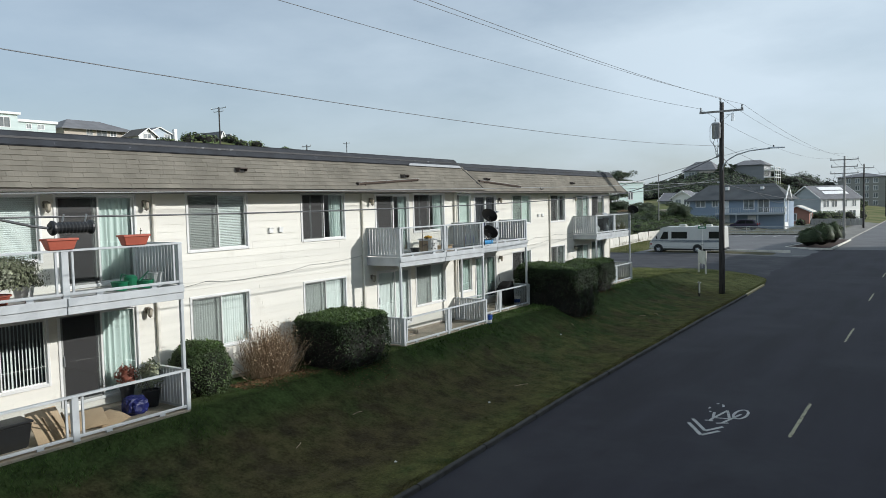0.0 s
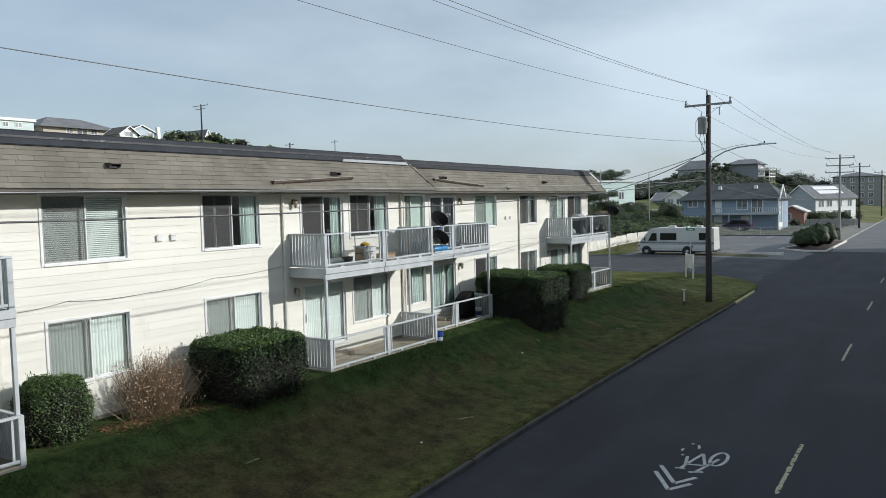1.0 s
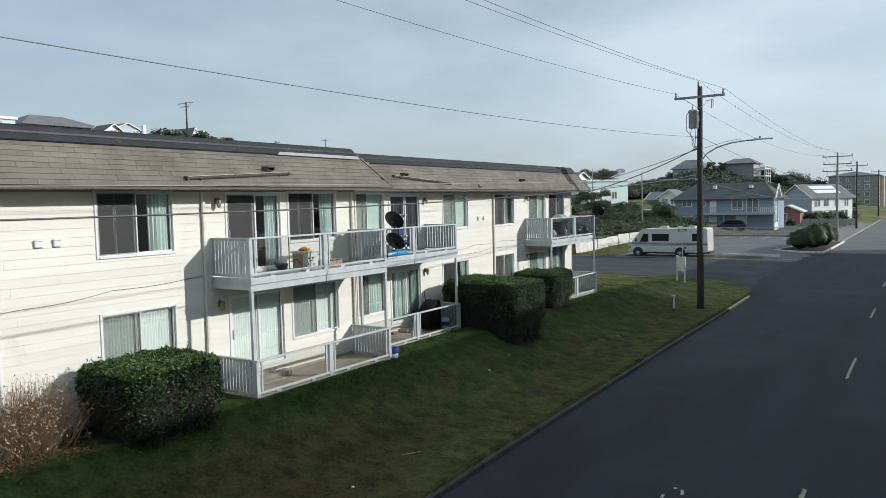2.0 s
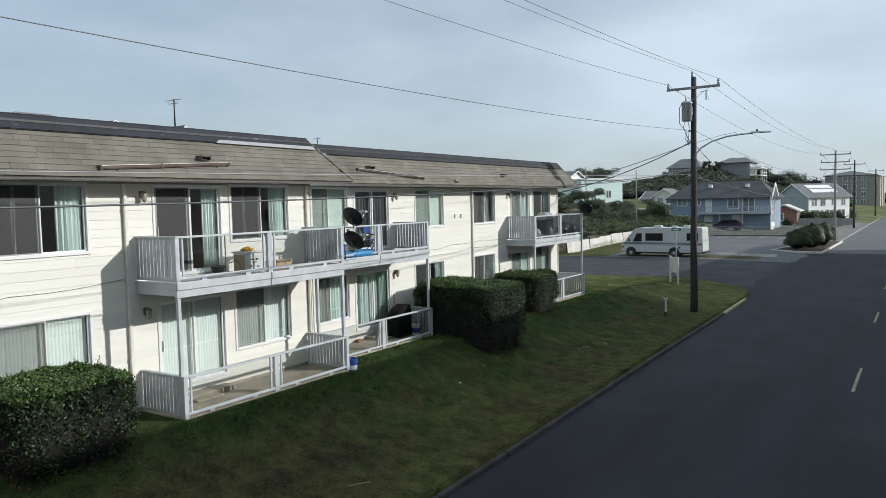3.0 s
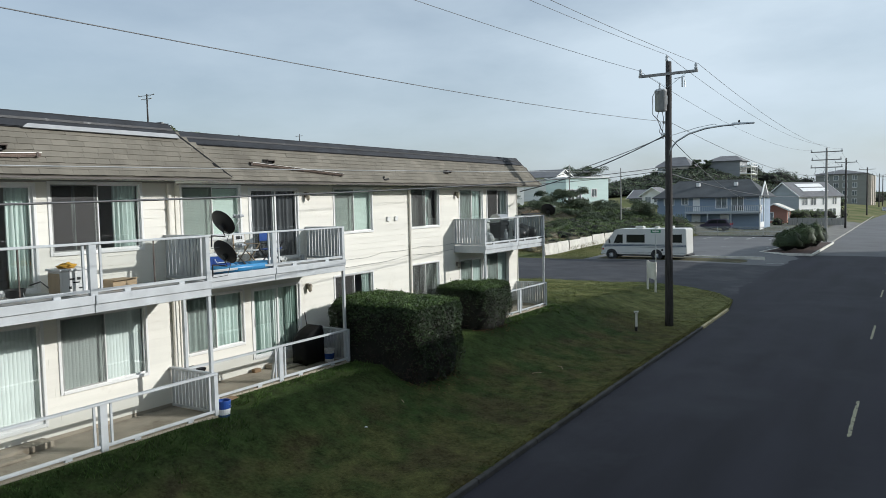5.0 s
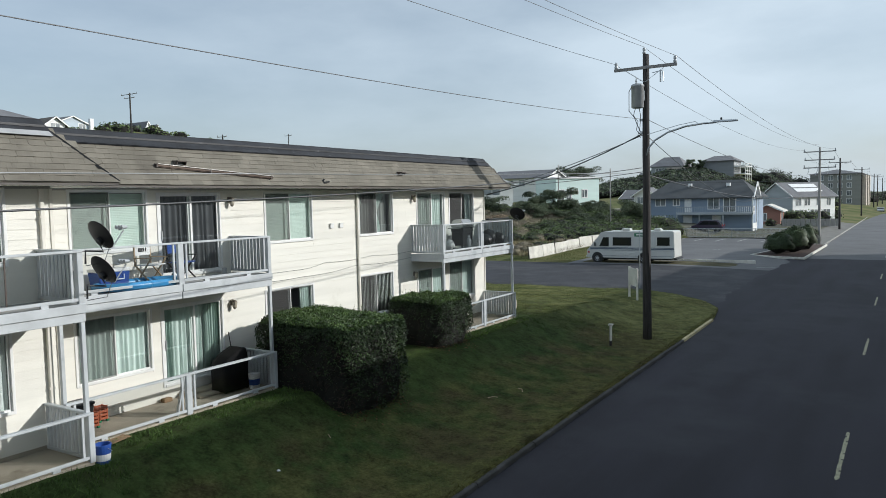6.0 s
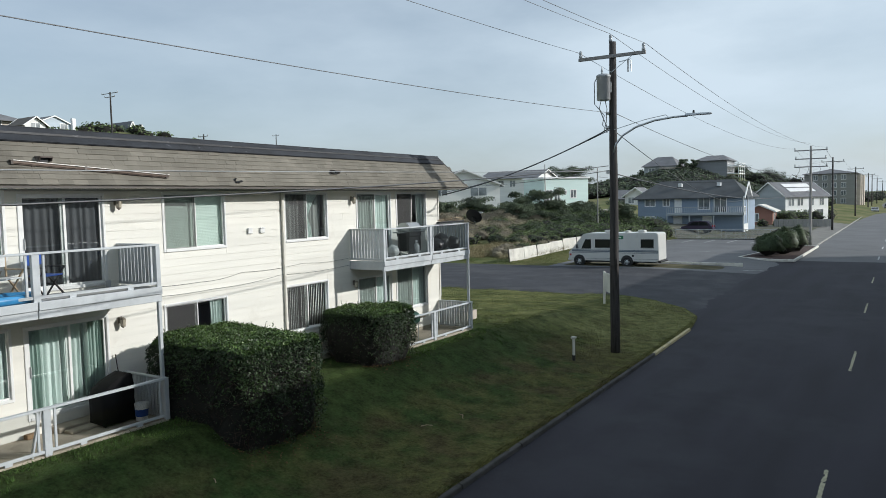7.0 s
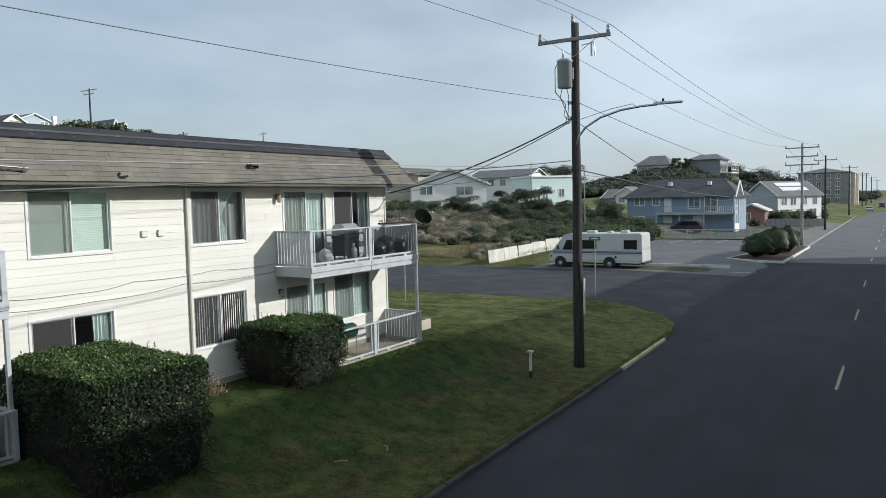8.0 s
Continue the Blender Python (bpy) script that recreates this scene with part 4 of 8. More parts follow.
def leaf_cloud(name, pts, nrm, size, mat, parent, seed=0, aspect=0.55, jitter=0.9, up=0.0):
    rng = np.random.default_rng(seed)
    n = len(pts)
    d = rng.normal(size=(n, 3))
    nn = nrm + d * jitter + np.array([0, 0, up])
    nn /= np.linalg.norm(nn, axis=1)[:, None]
    a = np.cross(nn, rng.normal(size=(n, 3)))
    a /= np.linalg.norm(a, axis=1)[:, None]
    b = np.cross(nn, a)
    s = size * rng.uniform(0.6, 1.3, (n, 1))
    tip, sidev = a * s, b * s * aspect
    fold = nn * s * 0.15
    v = np.stack([pts - tip, pts + sidev - fold, pts + tip, pts - sidev - fold], 1).reshape(-1, 3)
    me = bpy.data.meshes.new(name)
    me.vertices.add(4 * n)
    me.vertices.foreach_set("co", v.astype(np.float32).ravel())
    me.loops.add(6 * n)
    base = np.arange(n)[:, None] * 4
    me.loops.foreach_set("vertex_index", (base + np.array([0, 1, 2, 0, 2, 3])).ravel().astype(np.int32))
    me.polygons.add(2 * n)
    me.polygons.foreach_set("loop_start", np.arange(2 * n, dtype=np.int32) * 3)
    me.materials.append(mat)
    me.update(calc_edges=True)
    me.validate()
    ob = new(name, me)
    return under(ob, parent) if parent else ob


def hedge(x0, x1, y0, y1, zb, zt, label, seed, density=1500, size=0.033, round_=0.42, bare=1.0, leaf=HEDGE, tuck=0.2):
    """Clipped hedge: leafy crown and sun side, twiggy and thin low down and on the shaded side."""
    rng = np.random.default_rng(seed)
    cx, cy, cz = (x0 + x1) / 2, (y0 + y1) / 2, (zb + zt) / 2
    hx, hy, hz = (x1 - x0) / 2, (y1 - y0) / 2, (zt - zb) / 2
    root = thing("hedge", (cx, cy, zb), label, "hedge", "clipped hedges")

    half = np.array([hx, hy, hz])
    c0 = np.array([cx, cy, cz])

    def surf(u):
        # rounded box with lumps, tucked in towards its foot; returns points and outward ways
        p = u * half
        inner = np.clip(p, -(half - round_), half - round_)
        d = p - inner
        d /= np.linalg.norm(d, axis=1)[:, None] + 1e-9
        lump = np.array([noise.fractal(Vector((q[0] + seed * 3.1, q[1], q[2])) * 1.1, 1.0, 2.0, 4) for q in p])
        q = inner + d * (round_ + 0.12 * lump)[:, None]
        foot = 1 - tuck * np.clip((-q[:, 2] / hz - 0.1) / 0.9, 0, 1)
        return q * np.stack([foot, foot, np.ones(len(q))], 1) + c0, d

    # dark core shows through leaf gaps as painted inner shade
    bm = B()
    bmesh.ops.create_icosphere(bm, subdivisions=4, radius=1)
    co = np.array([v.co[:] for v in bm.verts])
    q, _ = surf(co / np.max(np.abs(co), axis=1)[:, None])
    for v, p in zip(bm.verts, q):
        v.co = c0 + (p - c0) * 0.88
    part("core", bm, HEDGE_CORE_SHADE, root)
    area = 8 * (hx * hy / 2 + hx * hz + hy * hz)
    n = int(area * density)
    u = rng.uniform(-1, 1, (n, 3))
    ax = rng.choice(3, n, p=np.array([hy * hz, hx * hz, hx * hy]) / (hy * hz + hx * hz + hx * hy))
    u[np.arange(n), ax] = rng.choice([-1, 1], n)
    pts, nrm = surf(u)
    high = np.clip((pts[:, 2] - zb) / (zt - zb), 0, 1)
    shade = np.clip(-nrm[:, 1], 0, 1) * (1 - np.clip(nrm[:, 2] * 1.5, 0, 1))
    clump = np.array([noise.fractal(Vector(q) * 3.4 + Vector((seed, 0, 0)), 1.0, 2.0, 3) for q in pts])
    thin = bare * np.clip(1.12 - high * 1.25, 0, 1) + 0.75 * shade * np.clip(1.3 - high, 0, 1)
    keep = rng.uniform(0, 1, n) > np.clip(thin + 0.55 * clump * (0.35 + thin), 0, 0.96)
    sunk = np.abs(rng.normal(0, 0.075, (n, 1))) + 0.05 * np.clip(clump, 0, 1)[:, None]
    pts = pts - nrm * sunk + rng.normal(size=(n, 3)) * 0.022
    leaf_cloud("leaves", pts[keep], nrm[keep] * 0.7, size, leaf, root, seed, jitter=0.8, up=0.8)
    # bare twigs where the leaves are thin
    k = int(area * 55)
    sel = rng.choice(n, k, p=(thin + 0.02) / (thin + 0.02).sum())
    tw = B()
    for i in sel:
        a = Vector(pts[i] - nrm[i] * 0.14)
        b = a + (Vector(nrm[i]) * 0.6 + Vector(rng.normal(size=3)) * 0.6 + Vector((0, 0, 0.5))).normalized() * rng.uniform(0.12, 0.3)
        tube(tw, [a, a.lerp(b, 0.5) + Vector(rng.normal(size=3)) * 0.015, b], [0.006, 0.005, 0.003], 3, cap=False)
    tagged(part("twig_mass", tw, HEDGE_TWIG, root), kind="stuff")
    # uneven growth above the clipped top, its leaf colour lightened for sunlight
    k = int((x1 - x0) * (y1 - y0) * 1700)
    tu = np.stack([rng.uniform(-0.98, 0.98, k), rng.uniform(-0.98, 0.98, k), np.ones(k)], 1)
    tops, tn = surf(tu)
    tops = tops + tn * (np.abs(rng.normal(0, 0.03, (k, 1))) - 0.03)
    tagged(leaf_cloud("top_growth", tops, tn * 0.5 + rng.normal(size=(k, 3)) * 0.4, size * 0.85, LITLEAF, root, seed + 50), kind="stuff")
    # a few long shoots that stand out of the clipped top
    sh, st = B(), []
    for q, d in zip(*surf(np.stack([rng.uniform(-0.95, 0.95, 26), rng.uniform(-0.95, 0.95, 26), np.ones(26)], 1))):
        a = Vector(q)
        b = a + Vector((rng.normal(0, 0.04), rng.normal(0, 0.04), rng.uniform(0.07, 0.2)))
        tube(sh, [a, b], [0.005, 0.002], 3, cap=False)
        st += [a.lerp(b, f) for f in (0.45, 0.65, 0.85, 1.0)]
    tagged(part("shoot", sh, HEDGE_TWIG, root), kind="stuff")
    sp_ = np.array([v[:] for v in st]) + rng.normal(size=(len(st), 3)) * 0.012
    tagged(leaf_cloud("shoot_leaves", sp_, rng.normal(size=sp_.shape), size * 0.8, LITLEAF, root, seed + 90), kind="stuff")
    return root


hedge(-16.15, -14.85, 11.4, 12.9, -0.15, 1.4, "rounded mid-green small-leaved shrub beside the patio fence", 3, density=2300, size=0.026, round_=0.6, bare=0.3, leaf=SMALLLEAF)
hedge(-16.1, -13.95, 15.75, 18.35, -0.35, 1.5, "broad clipped dark green hedge under the windows", 5)
hedge(-16.9, -13.4, 31.22, 34.0, -1.06, 1.72, "large clipped dark green hedge on the lawn", 7, bare=1.08, tuck=0.08)
hedge(-17.3, -14.95, 37.9, 40.28, -0.8, 1.44, "clipped dark green hedge by the end patio", 9, bare=1.25)

# dry shrubs between the hedges


def dry_shrub(cx, cy, z, n, tall, wide, wall, label, seed):
    root = thing("dry_shrub", (cx, cy, z), label, "shrub", "dry shrubs")
    rng = np.random.default_rng(seed)
    bm = B()
    tips = []
    for i in range(n):
        a = rng.uniform(0, math.tau)
        lean = abs(rng.normal(0, 0.42))
        L = rng.uniform(0.45, 1.0) * tall * (1 - 0.25 * lean)
        p = Vector((cx + rng.normal(0, 0.3 * wide), cy + rng.normal(0, 0.75 * wide), z - 0.05))
        d = Vector((math.cos(a) * lean, math.sin(a) * lean * 1.25, 1)).normalized()
        pts = [p.copy()]
        for k in range(4):
            d = (d + Vector((rng.normal(0, 0.08), rng.normal(0, 0.08), -0.05 * k * lean))).normalized()
            p = p + d * L / 4
            p.x = max(p.x, wall + 0.07)
            pts.append(p.copy())
        tube(bm, pts, [0.007, 0.006, 0.005, 0.004, 0.002], 3, cap=False)
        tips += pts[2:]
    tagged(part("twig_mass", bm, TWIG, root), kind="stuff")
    tp = np.array([t[:] for t in tips]) + rng.normal(size=(len(tips), 3)) * 0.06
    tp[:, 0] = np.maximum(tp[:, 0], wall + 0.05)
    tagged(leaf_cloud("dry_leaves", tp, rng.normal(size=tp.shape), 0.03, TWIG, root, seed), kind="stuff")


dry_shrub(-15.7, 14.75, -0.1, 950, 1.7, 0.45, W1, "bare tan winter shrub of many thin stems", 21)
dry_shrub(-16.75, 36.2, -0.3, 260, 0.85, 0.5, W2, "low dry brown clump of thin stems by the wall", 22)

# fallen leaves and twigs under the dry shrubs and along the hedge feet
LITTER = material("leaf_litter", (0.10, 0.055, 0.03), 0.9, 0.3, 3, 0, 20, c2=(0.17, 0.10, 0.05), isle=0.9, spec=0.15)
for xa, xb, ya, yb, k, seed in ((-15.6, -14.3, 13.0, 15.7, 1100, 21), (-14.6, -13.4, 15.9, 18.3, 380, 22), (-14.2, -13.0, 31.2, 34.0, 420, 23), (-15.6, -14.5, 37.9, 40.0, 300, 24)):
    rng_ = np.random.default_rng(seed)
    lx, ly = rng_.uniform(xa, xb, k), rng_.uniform(ya, yb, k)
    lx = xa + (lx - xa) * rng_.uniform(0.3, 1.0, k)
    lp_ = np.array([(a, b, lawn_z(a, b) + 0.02) for a, b in zip(lx, ly)])
    tagged(leaf_cloud("leaf_litter", lp_, np.tile((0.0, 0.0, 1.0), (k, 1)), 0.035, LITTER, None, seed, jitter=0.35), "brown fallen leaves on the grass by the hedge", "leaf litter", kind="stuff")


# ---- street furniture, poles and wires ----
POLE = material("creosoted_pole", (0.03, 0.026, 0.024), 0.85, 0.4, 2.5, 0.5, 30, c2=(0.07, 0.064, 0.06), stretch=(6, 6, 0.3), stain=(0.05, 0.045, 0.041), stain_scale=1.2, stain_from=0.565)
POLE_PALE = material("weathered_pole", (0.32, 0.31, 0.29), 0.9, 0.2, 1.5, 0.3, 30, stretch=(6, 6, 0.4))
ARMWOOD = material("weathered_arm", (0.27, 0.26, 0.25), 0.85, 0.2, 3, 0.2, 40)
CAN = material("grey_enamel", (0.42, 0.43, 0.43), 0.4, 0.1, 3, 0.05, 30, stain=(0.28, 0.25, 0.22), stain_scale=3, stain_from=0.6)
WIREM = material("aluminium_wire", (0.14, 0.145, 0.15), 0.5, 0.1, 3, 0, 30)
WIRE_PALE = material("pale_sheath", (0.34, 0.35, 0.35), 0.5, 0.1, 3, 0, 30)
WIRE = material("wire", (0.075, 0.078, 0.08), 0.45, 0.15, 3, 0, 30)
PORCELAIN = material("porcelain", (0.45, 0.47, 0.48), 0.25, 0.1, 4, 0, 30)
WHITE = material("white_paint", (0.78, 0.78, 0.77), 0.5, 0.06, 2, 0.08, 40)
WEATHERWHITE = material("weathered_white_board", (0.62, 0.60, 0.54), 0.75, 0.15, 1.2, 0.15, 40, stain=(0.42, 0.39, 0.33), stain_scale=1.5, stain_from=0.56)
SIGN_GREEN = material("sign_green", (0.02, 0.16, 0.08), 0.4, 0.1, 4, 0, 30)
P1, FP, FP2 = (-11.1, 48.0), (-10.7, 113.8), (-11.3, 152.0)


def insulator(root, x, y, z):
    part("insulator", lathe(B(), (x, y, z), [(0.03, 0), (0.07, 0.03), (0.075, 0.1), (0.045, 0.13), (0.065, 0.16), (0.06, 0.24), (0.03, 0.28)], 10), PORCELAIN, root, smooth=True)


def utility_pole(x, y, z0, z1, arms, mat, label, r=0.17, lean=0.0):
    root = thing("utility_pole", (x, y, z0), label, "utility pole", "utility poles along the street")
    n = 9
    part("pole", tube(B(), [(x + lean * i / n + 0.01 * math.sin(i * 1.7), y, z0 - 0.3 + (z1 - z0 + 0.3) * i / n) for i in range(n + 1)], [r * (1 - 0.33 * i / n) for i in range(n + 1)], 14), mat, root, smooth=True)
    for z, half in arms:
        part("crossarm", soft(box(B(), x - half, x + half, y - 0.17, y - 0.07, z - 0.06, z + 0.06), 0.008), ARMWOOD, root)
        for s in (-1, 1):
            insulator(root, x + s * (half - 0.08), y - 0.12, z + 0.06)
            part("brace", bar(B(), (x + s * half * 0.62, y - 0.13, z - 0.05), (x, y - 0.14, z - 0.6), 0.03, 0.012), METAL, root)
    return root


pole = utility_pole(*P1, -1.4, 10.6, [(10.05, 1.3)], POLE, "dark creosoted utility pole with transformer and street lamp arm", 0.19)
insulator(pole, P1[0] - 0.06, P1[1] - 0.03, 10.6)
tr = part("transformer", lathe(B(), (P1[0] - 0.24, P1[1] - 0.36, 8.39), [(0.2, 0), (0.25, 0.03), (0.25, 0.86), (0.268, 0.87), (0.268, 0.93), (0.2, 0.98), (0.06, 1.0)], 24), CAN, pole, "grey cylindrical transformer can", smooth=True)
part("bushing", lathe(B(), (P1[0] - 0.29, P1[1] - 0.36, 9.36), [(0.05, 0), (0.05, 0.06), (0.03, 0.09), (0.05, 0.13), (0.03, 0.2), (0.015, 0.3)], 10), PORCELAIN, tr)
part("bracket", soft(box(B(), P1[0] - 0.2, P1[0], P1[1] - 0.2, P1[1] - 0.1, 8.7, 9.1), 0.01), METAL, tr)
cut = part("fuse_cutout", soft(box(B(), P1[0] + 0.62, P1[0] + 0.68, P1[1] - 0.2, P1[1] - 0.14, 9.4, 9.85), 0.01), PORCELAIN, pole, "grey porcelain fuse cutout")
part("fuse_tube", tube(B(), [(P1[0] + 0.77, P1[1] - 0.17, 9.4), (P1[0] + 0.74, P1[1] - 0.17, 9.82)], 0.022, 8), METAL, cut)
part("hanger", bar(B(), (P1[0] + 0.3, P1[1] - 0.15, 9.8), (P1[0] + 0.75, P1[1] - 0.15, 9.86), 0.03, 0.03), METAL, cut)
for pts, r in (([(-0.5, -0.3, 9.3), (-0.62, -0.3, 9.1), (-0.62, -0.3, 8.3), (-0.42, -0.25, 8.05), (-0.3, -0.2, 7.7), (-0.16, -0.18, 7.4)], 0.016),
               ([(-0.3, -0.45, 8.4), (-0.42, -0.35, 8.1), (-0.26, -0.25, 7.85), (-0.35, -0.22, 7.5), (-0.16, -0.18, 7.3)], 0.014),
               ([(-0.2, -0.3, 8.4), (-0.16, -0.22, 8.1), (-0.2, -0.2, 7.6), (-0.3, -0.2, 7.25), (-0.17, -0.18, 7.2)], 0.014)):
    part("lead", tube(B(), [(P1[0] + a, P1[1] + b, c) for a, b, c in pts], r, 6), WIRE, pole, smooth=True)
for z in (7.92, 7.4, 5.7):
    part("wire_clamp", soft(box(B(), P1[0] - 0.22, P1[0] - 0.1, P1[1] - 0.2, P1[1] - 0.08, z - 0.05, z + 0.05), 0.01), METAL, pole)
part("ground_conduit", tube(B(), [(P1[0] + 0.13, P1[1] - 0.14, -1.2), (P1[0] + 0.125, P1[1] - 0.13, 2.4)], 0.02, 8), POLE, pole)
arm = part("lamp_arm", tube(B(), [(-11.05, 47.9, 6.45), (-10.97, 47.9, 6.75), (-10.72, 47.9, 7.05), (-10.2, 47.9, 7.34), (-9.5, 47.9, 7.53), (-8.8, 47.9, 7.6), (-8.3, 47.9, 7.61)], 0.038, 10), METAL, pole, "curved galvanised lamp arm", smooth=True)
part("stay_rod", tube(B(), [(-11.05, 47.9, 7.3), (-9.8, 47.9, 7.6), (-9.1, 47.9, 7.7), (-9.0, 47.9, 7.63)], 0.012, 6), METAL, arm)
lum = part("luminaire", soft(hexa(B(), [(-8.4, 47.83, 7.6), (-7.5, 47.76, 7.6), (-7.5, 48.04, 7.6), (-8.4, 47.97, 7.6), (-8.4, 47.85, 7.7), (-7.48, 47.79, 7.66), (-7.48, 48.01, 7.66), (-8.4, 47.95, 7.7)]), 0.02, 2), METAL, pole, "flat grey street lamp head")
part("photocell", lathe(B(), (-8.1, 47.9, 7.69), [(0.04, 0), (0.04, 0.08), (0.02, 0.1)], 10), BLACK, lum)

far1 = utility_pole(*FP, -1.1, 10.0, [(9.5, 1.7), (8.55, 1.6), (7.65, 1.7)], POLE_PALE, "pale weathered utility pole with three crossarms", 0.17)
for k in (-1.2, -0.3, 0.9):
    part("jumper", tube(B(), [(FP[0] + k, FP[1] - 0.2, 7.85), (FP[0] + k + 0.1, FP[1] - 0.25, 7.3), (FP[0] + k - 0.15, FP[1] - 0.2, 6.8)], 0.03, 5), PORCELAIN, far1)
utility_pole(*FP2, -1.0, 10.2, [(9.5, 1.6)], POLE, "dark utility pole with one crossarm", 0.17)
utility_pole(-11.6, 222.0, -0.8, 10.6, [(10.1, 1.7), (8.8, 1.2)], POLE, "distant utility pole beside the street", 0.18)
utility_pole(-11.8, 300.0, -0.8, 10.6, [(10.1, 1.8)], POLE, "distant utility pole beside the street", 0.19)
utility_pole(-12.2, 345.0, -0.8, 11.0, [(10.4, 2.0)], POLE, "distant utility pole beside the street", 0.2)
utility_pole(-12.6, 420.0, -0.8, 11.0, [(10.4, 2.0)], POLE, "distant utility pole beside the street", 0.22)
utility_pole(-13, 540.0, -0.8, 11.0, [(10.4, 2.2)], POLE, "distant utility pole beside the street", 0.24)
utility_pole(-132.0, 109.4, 16.0, 27.4, [(27.1, 2.5), (26.4, 1.6)], POLE, "weathered utility pole on the hillside", 0.2)
utility_pole(-105.0, 108.5, 8.0, 17.4, [(17.0, 1.2)], POLE, "utility pole behind the apartments", 0.16)
utility_pole(-150.0, 172.0, 10.0, 24.6, [(24.1, 1.3)], POLE, "utility pole behind the apartments", 0.16)
utility_pole(-37.2, 117.5, 0.0, 8.8, [], POLE_PALE, "plain pale pole among the dune shrubs", 0.1)
utility_pole(-46.5, 121.0, 2.0, 9.8, [], POLE_PALE, "plain pale pole among the dune shrubs", 0.1)
utility_pole(-63.0, 105.0, 3.0, 11.2, [], POLE_PALE, "plain pale pole by the houses", 0.12)
P0 = (-11.35, -18.0)
utility_pole(*P0, -1.4, 10.6, [(10.05, 1.3)], POLE, "dark creosoted utility pole farther back along the street")


def wire(name, a, b, sag, r, label, n=28):
    a, b = Vector(a), Vector(b)
    pts = []
    for i in range(n + 1):
        t = i / n
        p = a.lerp(b, t)
        p.z -= sag * 4 * t * (1 - t)
        pts.append(p)
    ob = tagged(part(name, tube(B(), pts, r, 6), WIREM if name in ("power_line", "neutral_line") else WIRE_PALE if name == "pale_cable" else WIRE, smooth=True), label, "cable", "overhead cables")
    return ob


for dx, dz, sag in ((-1.3, 10.33, 0.8), (-0.06, 10.9, 0.82), (1.3, 10.36, 0.78)):
    wire("power_line", (P0[0] + dx, P0[1], dz), (P1[0] + dx, P1[1] - 0.12, dz), sag, 0.0085, "thin bare power line strung between poles")
    wire("power_line", (P1[0] + dx, P1[1] - 0.12, dz), (FP[0] + dx * 1.2, FP[1], dz - 0.6), 0.95, 0.01, "thin bare power line strung between poles")
wire("neutral_line", (P0[0], P0[1], 7.96), (P1[0] - 0.17, P1[1], 7.97), 0.85, 0.0085, "bare neutral line strung between poles")
wire("neutral_line", (P1[0], P1[1], 7.97), (FP[0], FP[1], 6.8), 0.9, 0.013, "bare neutral line strung between poles")
wire("telephone_cable", (P0[0] + 0.1, P0[1], 5.55), (P1[0] - 0.17, P1[1] - 0.1, 5.95), 1.09, 0.015, "thick black communication cable strung between poles")
wire("pale_cable", (P0[0] + 0.1, P0[1], 5.01), (P1[0] - 0.17, P1[1] - 0.1, 5.74), 0.24, 0.008, "pale grey communication cable strung between poles")
wire("telephone_cable", (P1[0], P1[1], 5.66), (FP[0], FP[1], 5.1), 1.0, 0.022, "thick black communication cable strung between poles")
wire("telephone_cable", (P1[0], P1[1], 7.3), (-21.5, 139.5, 4.4), 1.6, 0.016, "service cable running to the blue house")
wire("service_drop", (P1[0] - 0.17, P1[1], 7.36), (-17.35, 45.6, 5.0), 0.25, 0.024, "twisted black service cable running to the apartments")
wire("service_drop", (P1[0] - 0.17, P1[1], 7.3), (-40, 75.0, 5.6), 0.9, 0.018, "black service cable crossing the side street")
wire("service_drop", (P1[0], P1[1], 5.8), (-63, 105, 9.0), 1.2, 0.014, "black cable crossing the side street")
wire("cross_line", (FP[0], FP[1], 6.5), (-37.2, 117.5, 7.6), 0.7, 0.016, "black cable strung across the car park")
for a, b in ((FP, FP2), (FP2, (-11.6, 222.0)), ((-11.6, 222.0), (-11.8, 300.0))):
    for dx in (-1.5, 1.5):
        wire("power_line", (a[0] + dx, a[1], 9.6), (b[0] + dx, b[1], 9.7), 0.9, 0.014, "thin bare power line strung between poles", 14)

# splice case hanging on the telephone cable
sp = thing("splice_case", (-11.12, 6.5, 4.55), "black ribbed cable splice case hanging from the telephone cable", "splice case")
bm = B()
prof = []
for i in range(25):
    prof.append((-11.12, 6.15 + 0.7 * i / 24, 4.51))
tube(bm, prof, [0.085 if i in (0, 24) else (0.115 if i in (1, 2, 22, 23) else (0.095 if i % 2 else 0.082)) for i in range(25)], 16)
part("case", bm, BLACK, sp)
for y in (6.35, 6.72):
    part("hanger", tube(B(), [(-11.12, y, 4.6), (-11.1, y + 0.02, 4.72)], 0.014, 6), METAL, sp)
part("cable_tail", tube(B(), [(-11.12, 6.16, 4.51), (-11.12, 5.9, 4.55), (-11.1, 5.2, 4.72)], 0.02, 6), WIRE, sp)

# posts and signs on the corner lawn
g = lawn_z(-11.87, 45.7)
bol = thing("marker_post", (-11.87, 45.7, g), "short weathered post with a white capped front", "post")
part("stake", soft(box(B(), -11.93, -11.83, 45.64, 45.74, g - 0.1, g + 0.8), 0.01), POLE, bol)
part("white_tube", lathe(B(), (-11.84, 45.6, g), [(0.045, 0.22), (0.05, 0.24), (0.05, 0.84), (0.045, 0.88), (0.02, 0.89)], 12), WEATHERWHITE, bol)
part("collar", soft(box(B(), -11.94, -11.77, 45.54, 45.73, g + 0.83, g + 0.89), 0.01), WEATHERWHITE, bol)
g = lawn_z(-14.95, 58.2)
sg = thing("notice_board", (-14.95, 58.2, g), "weathered white sign board on two posts, seen edge on", "sign")
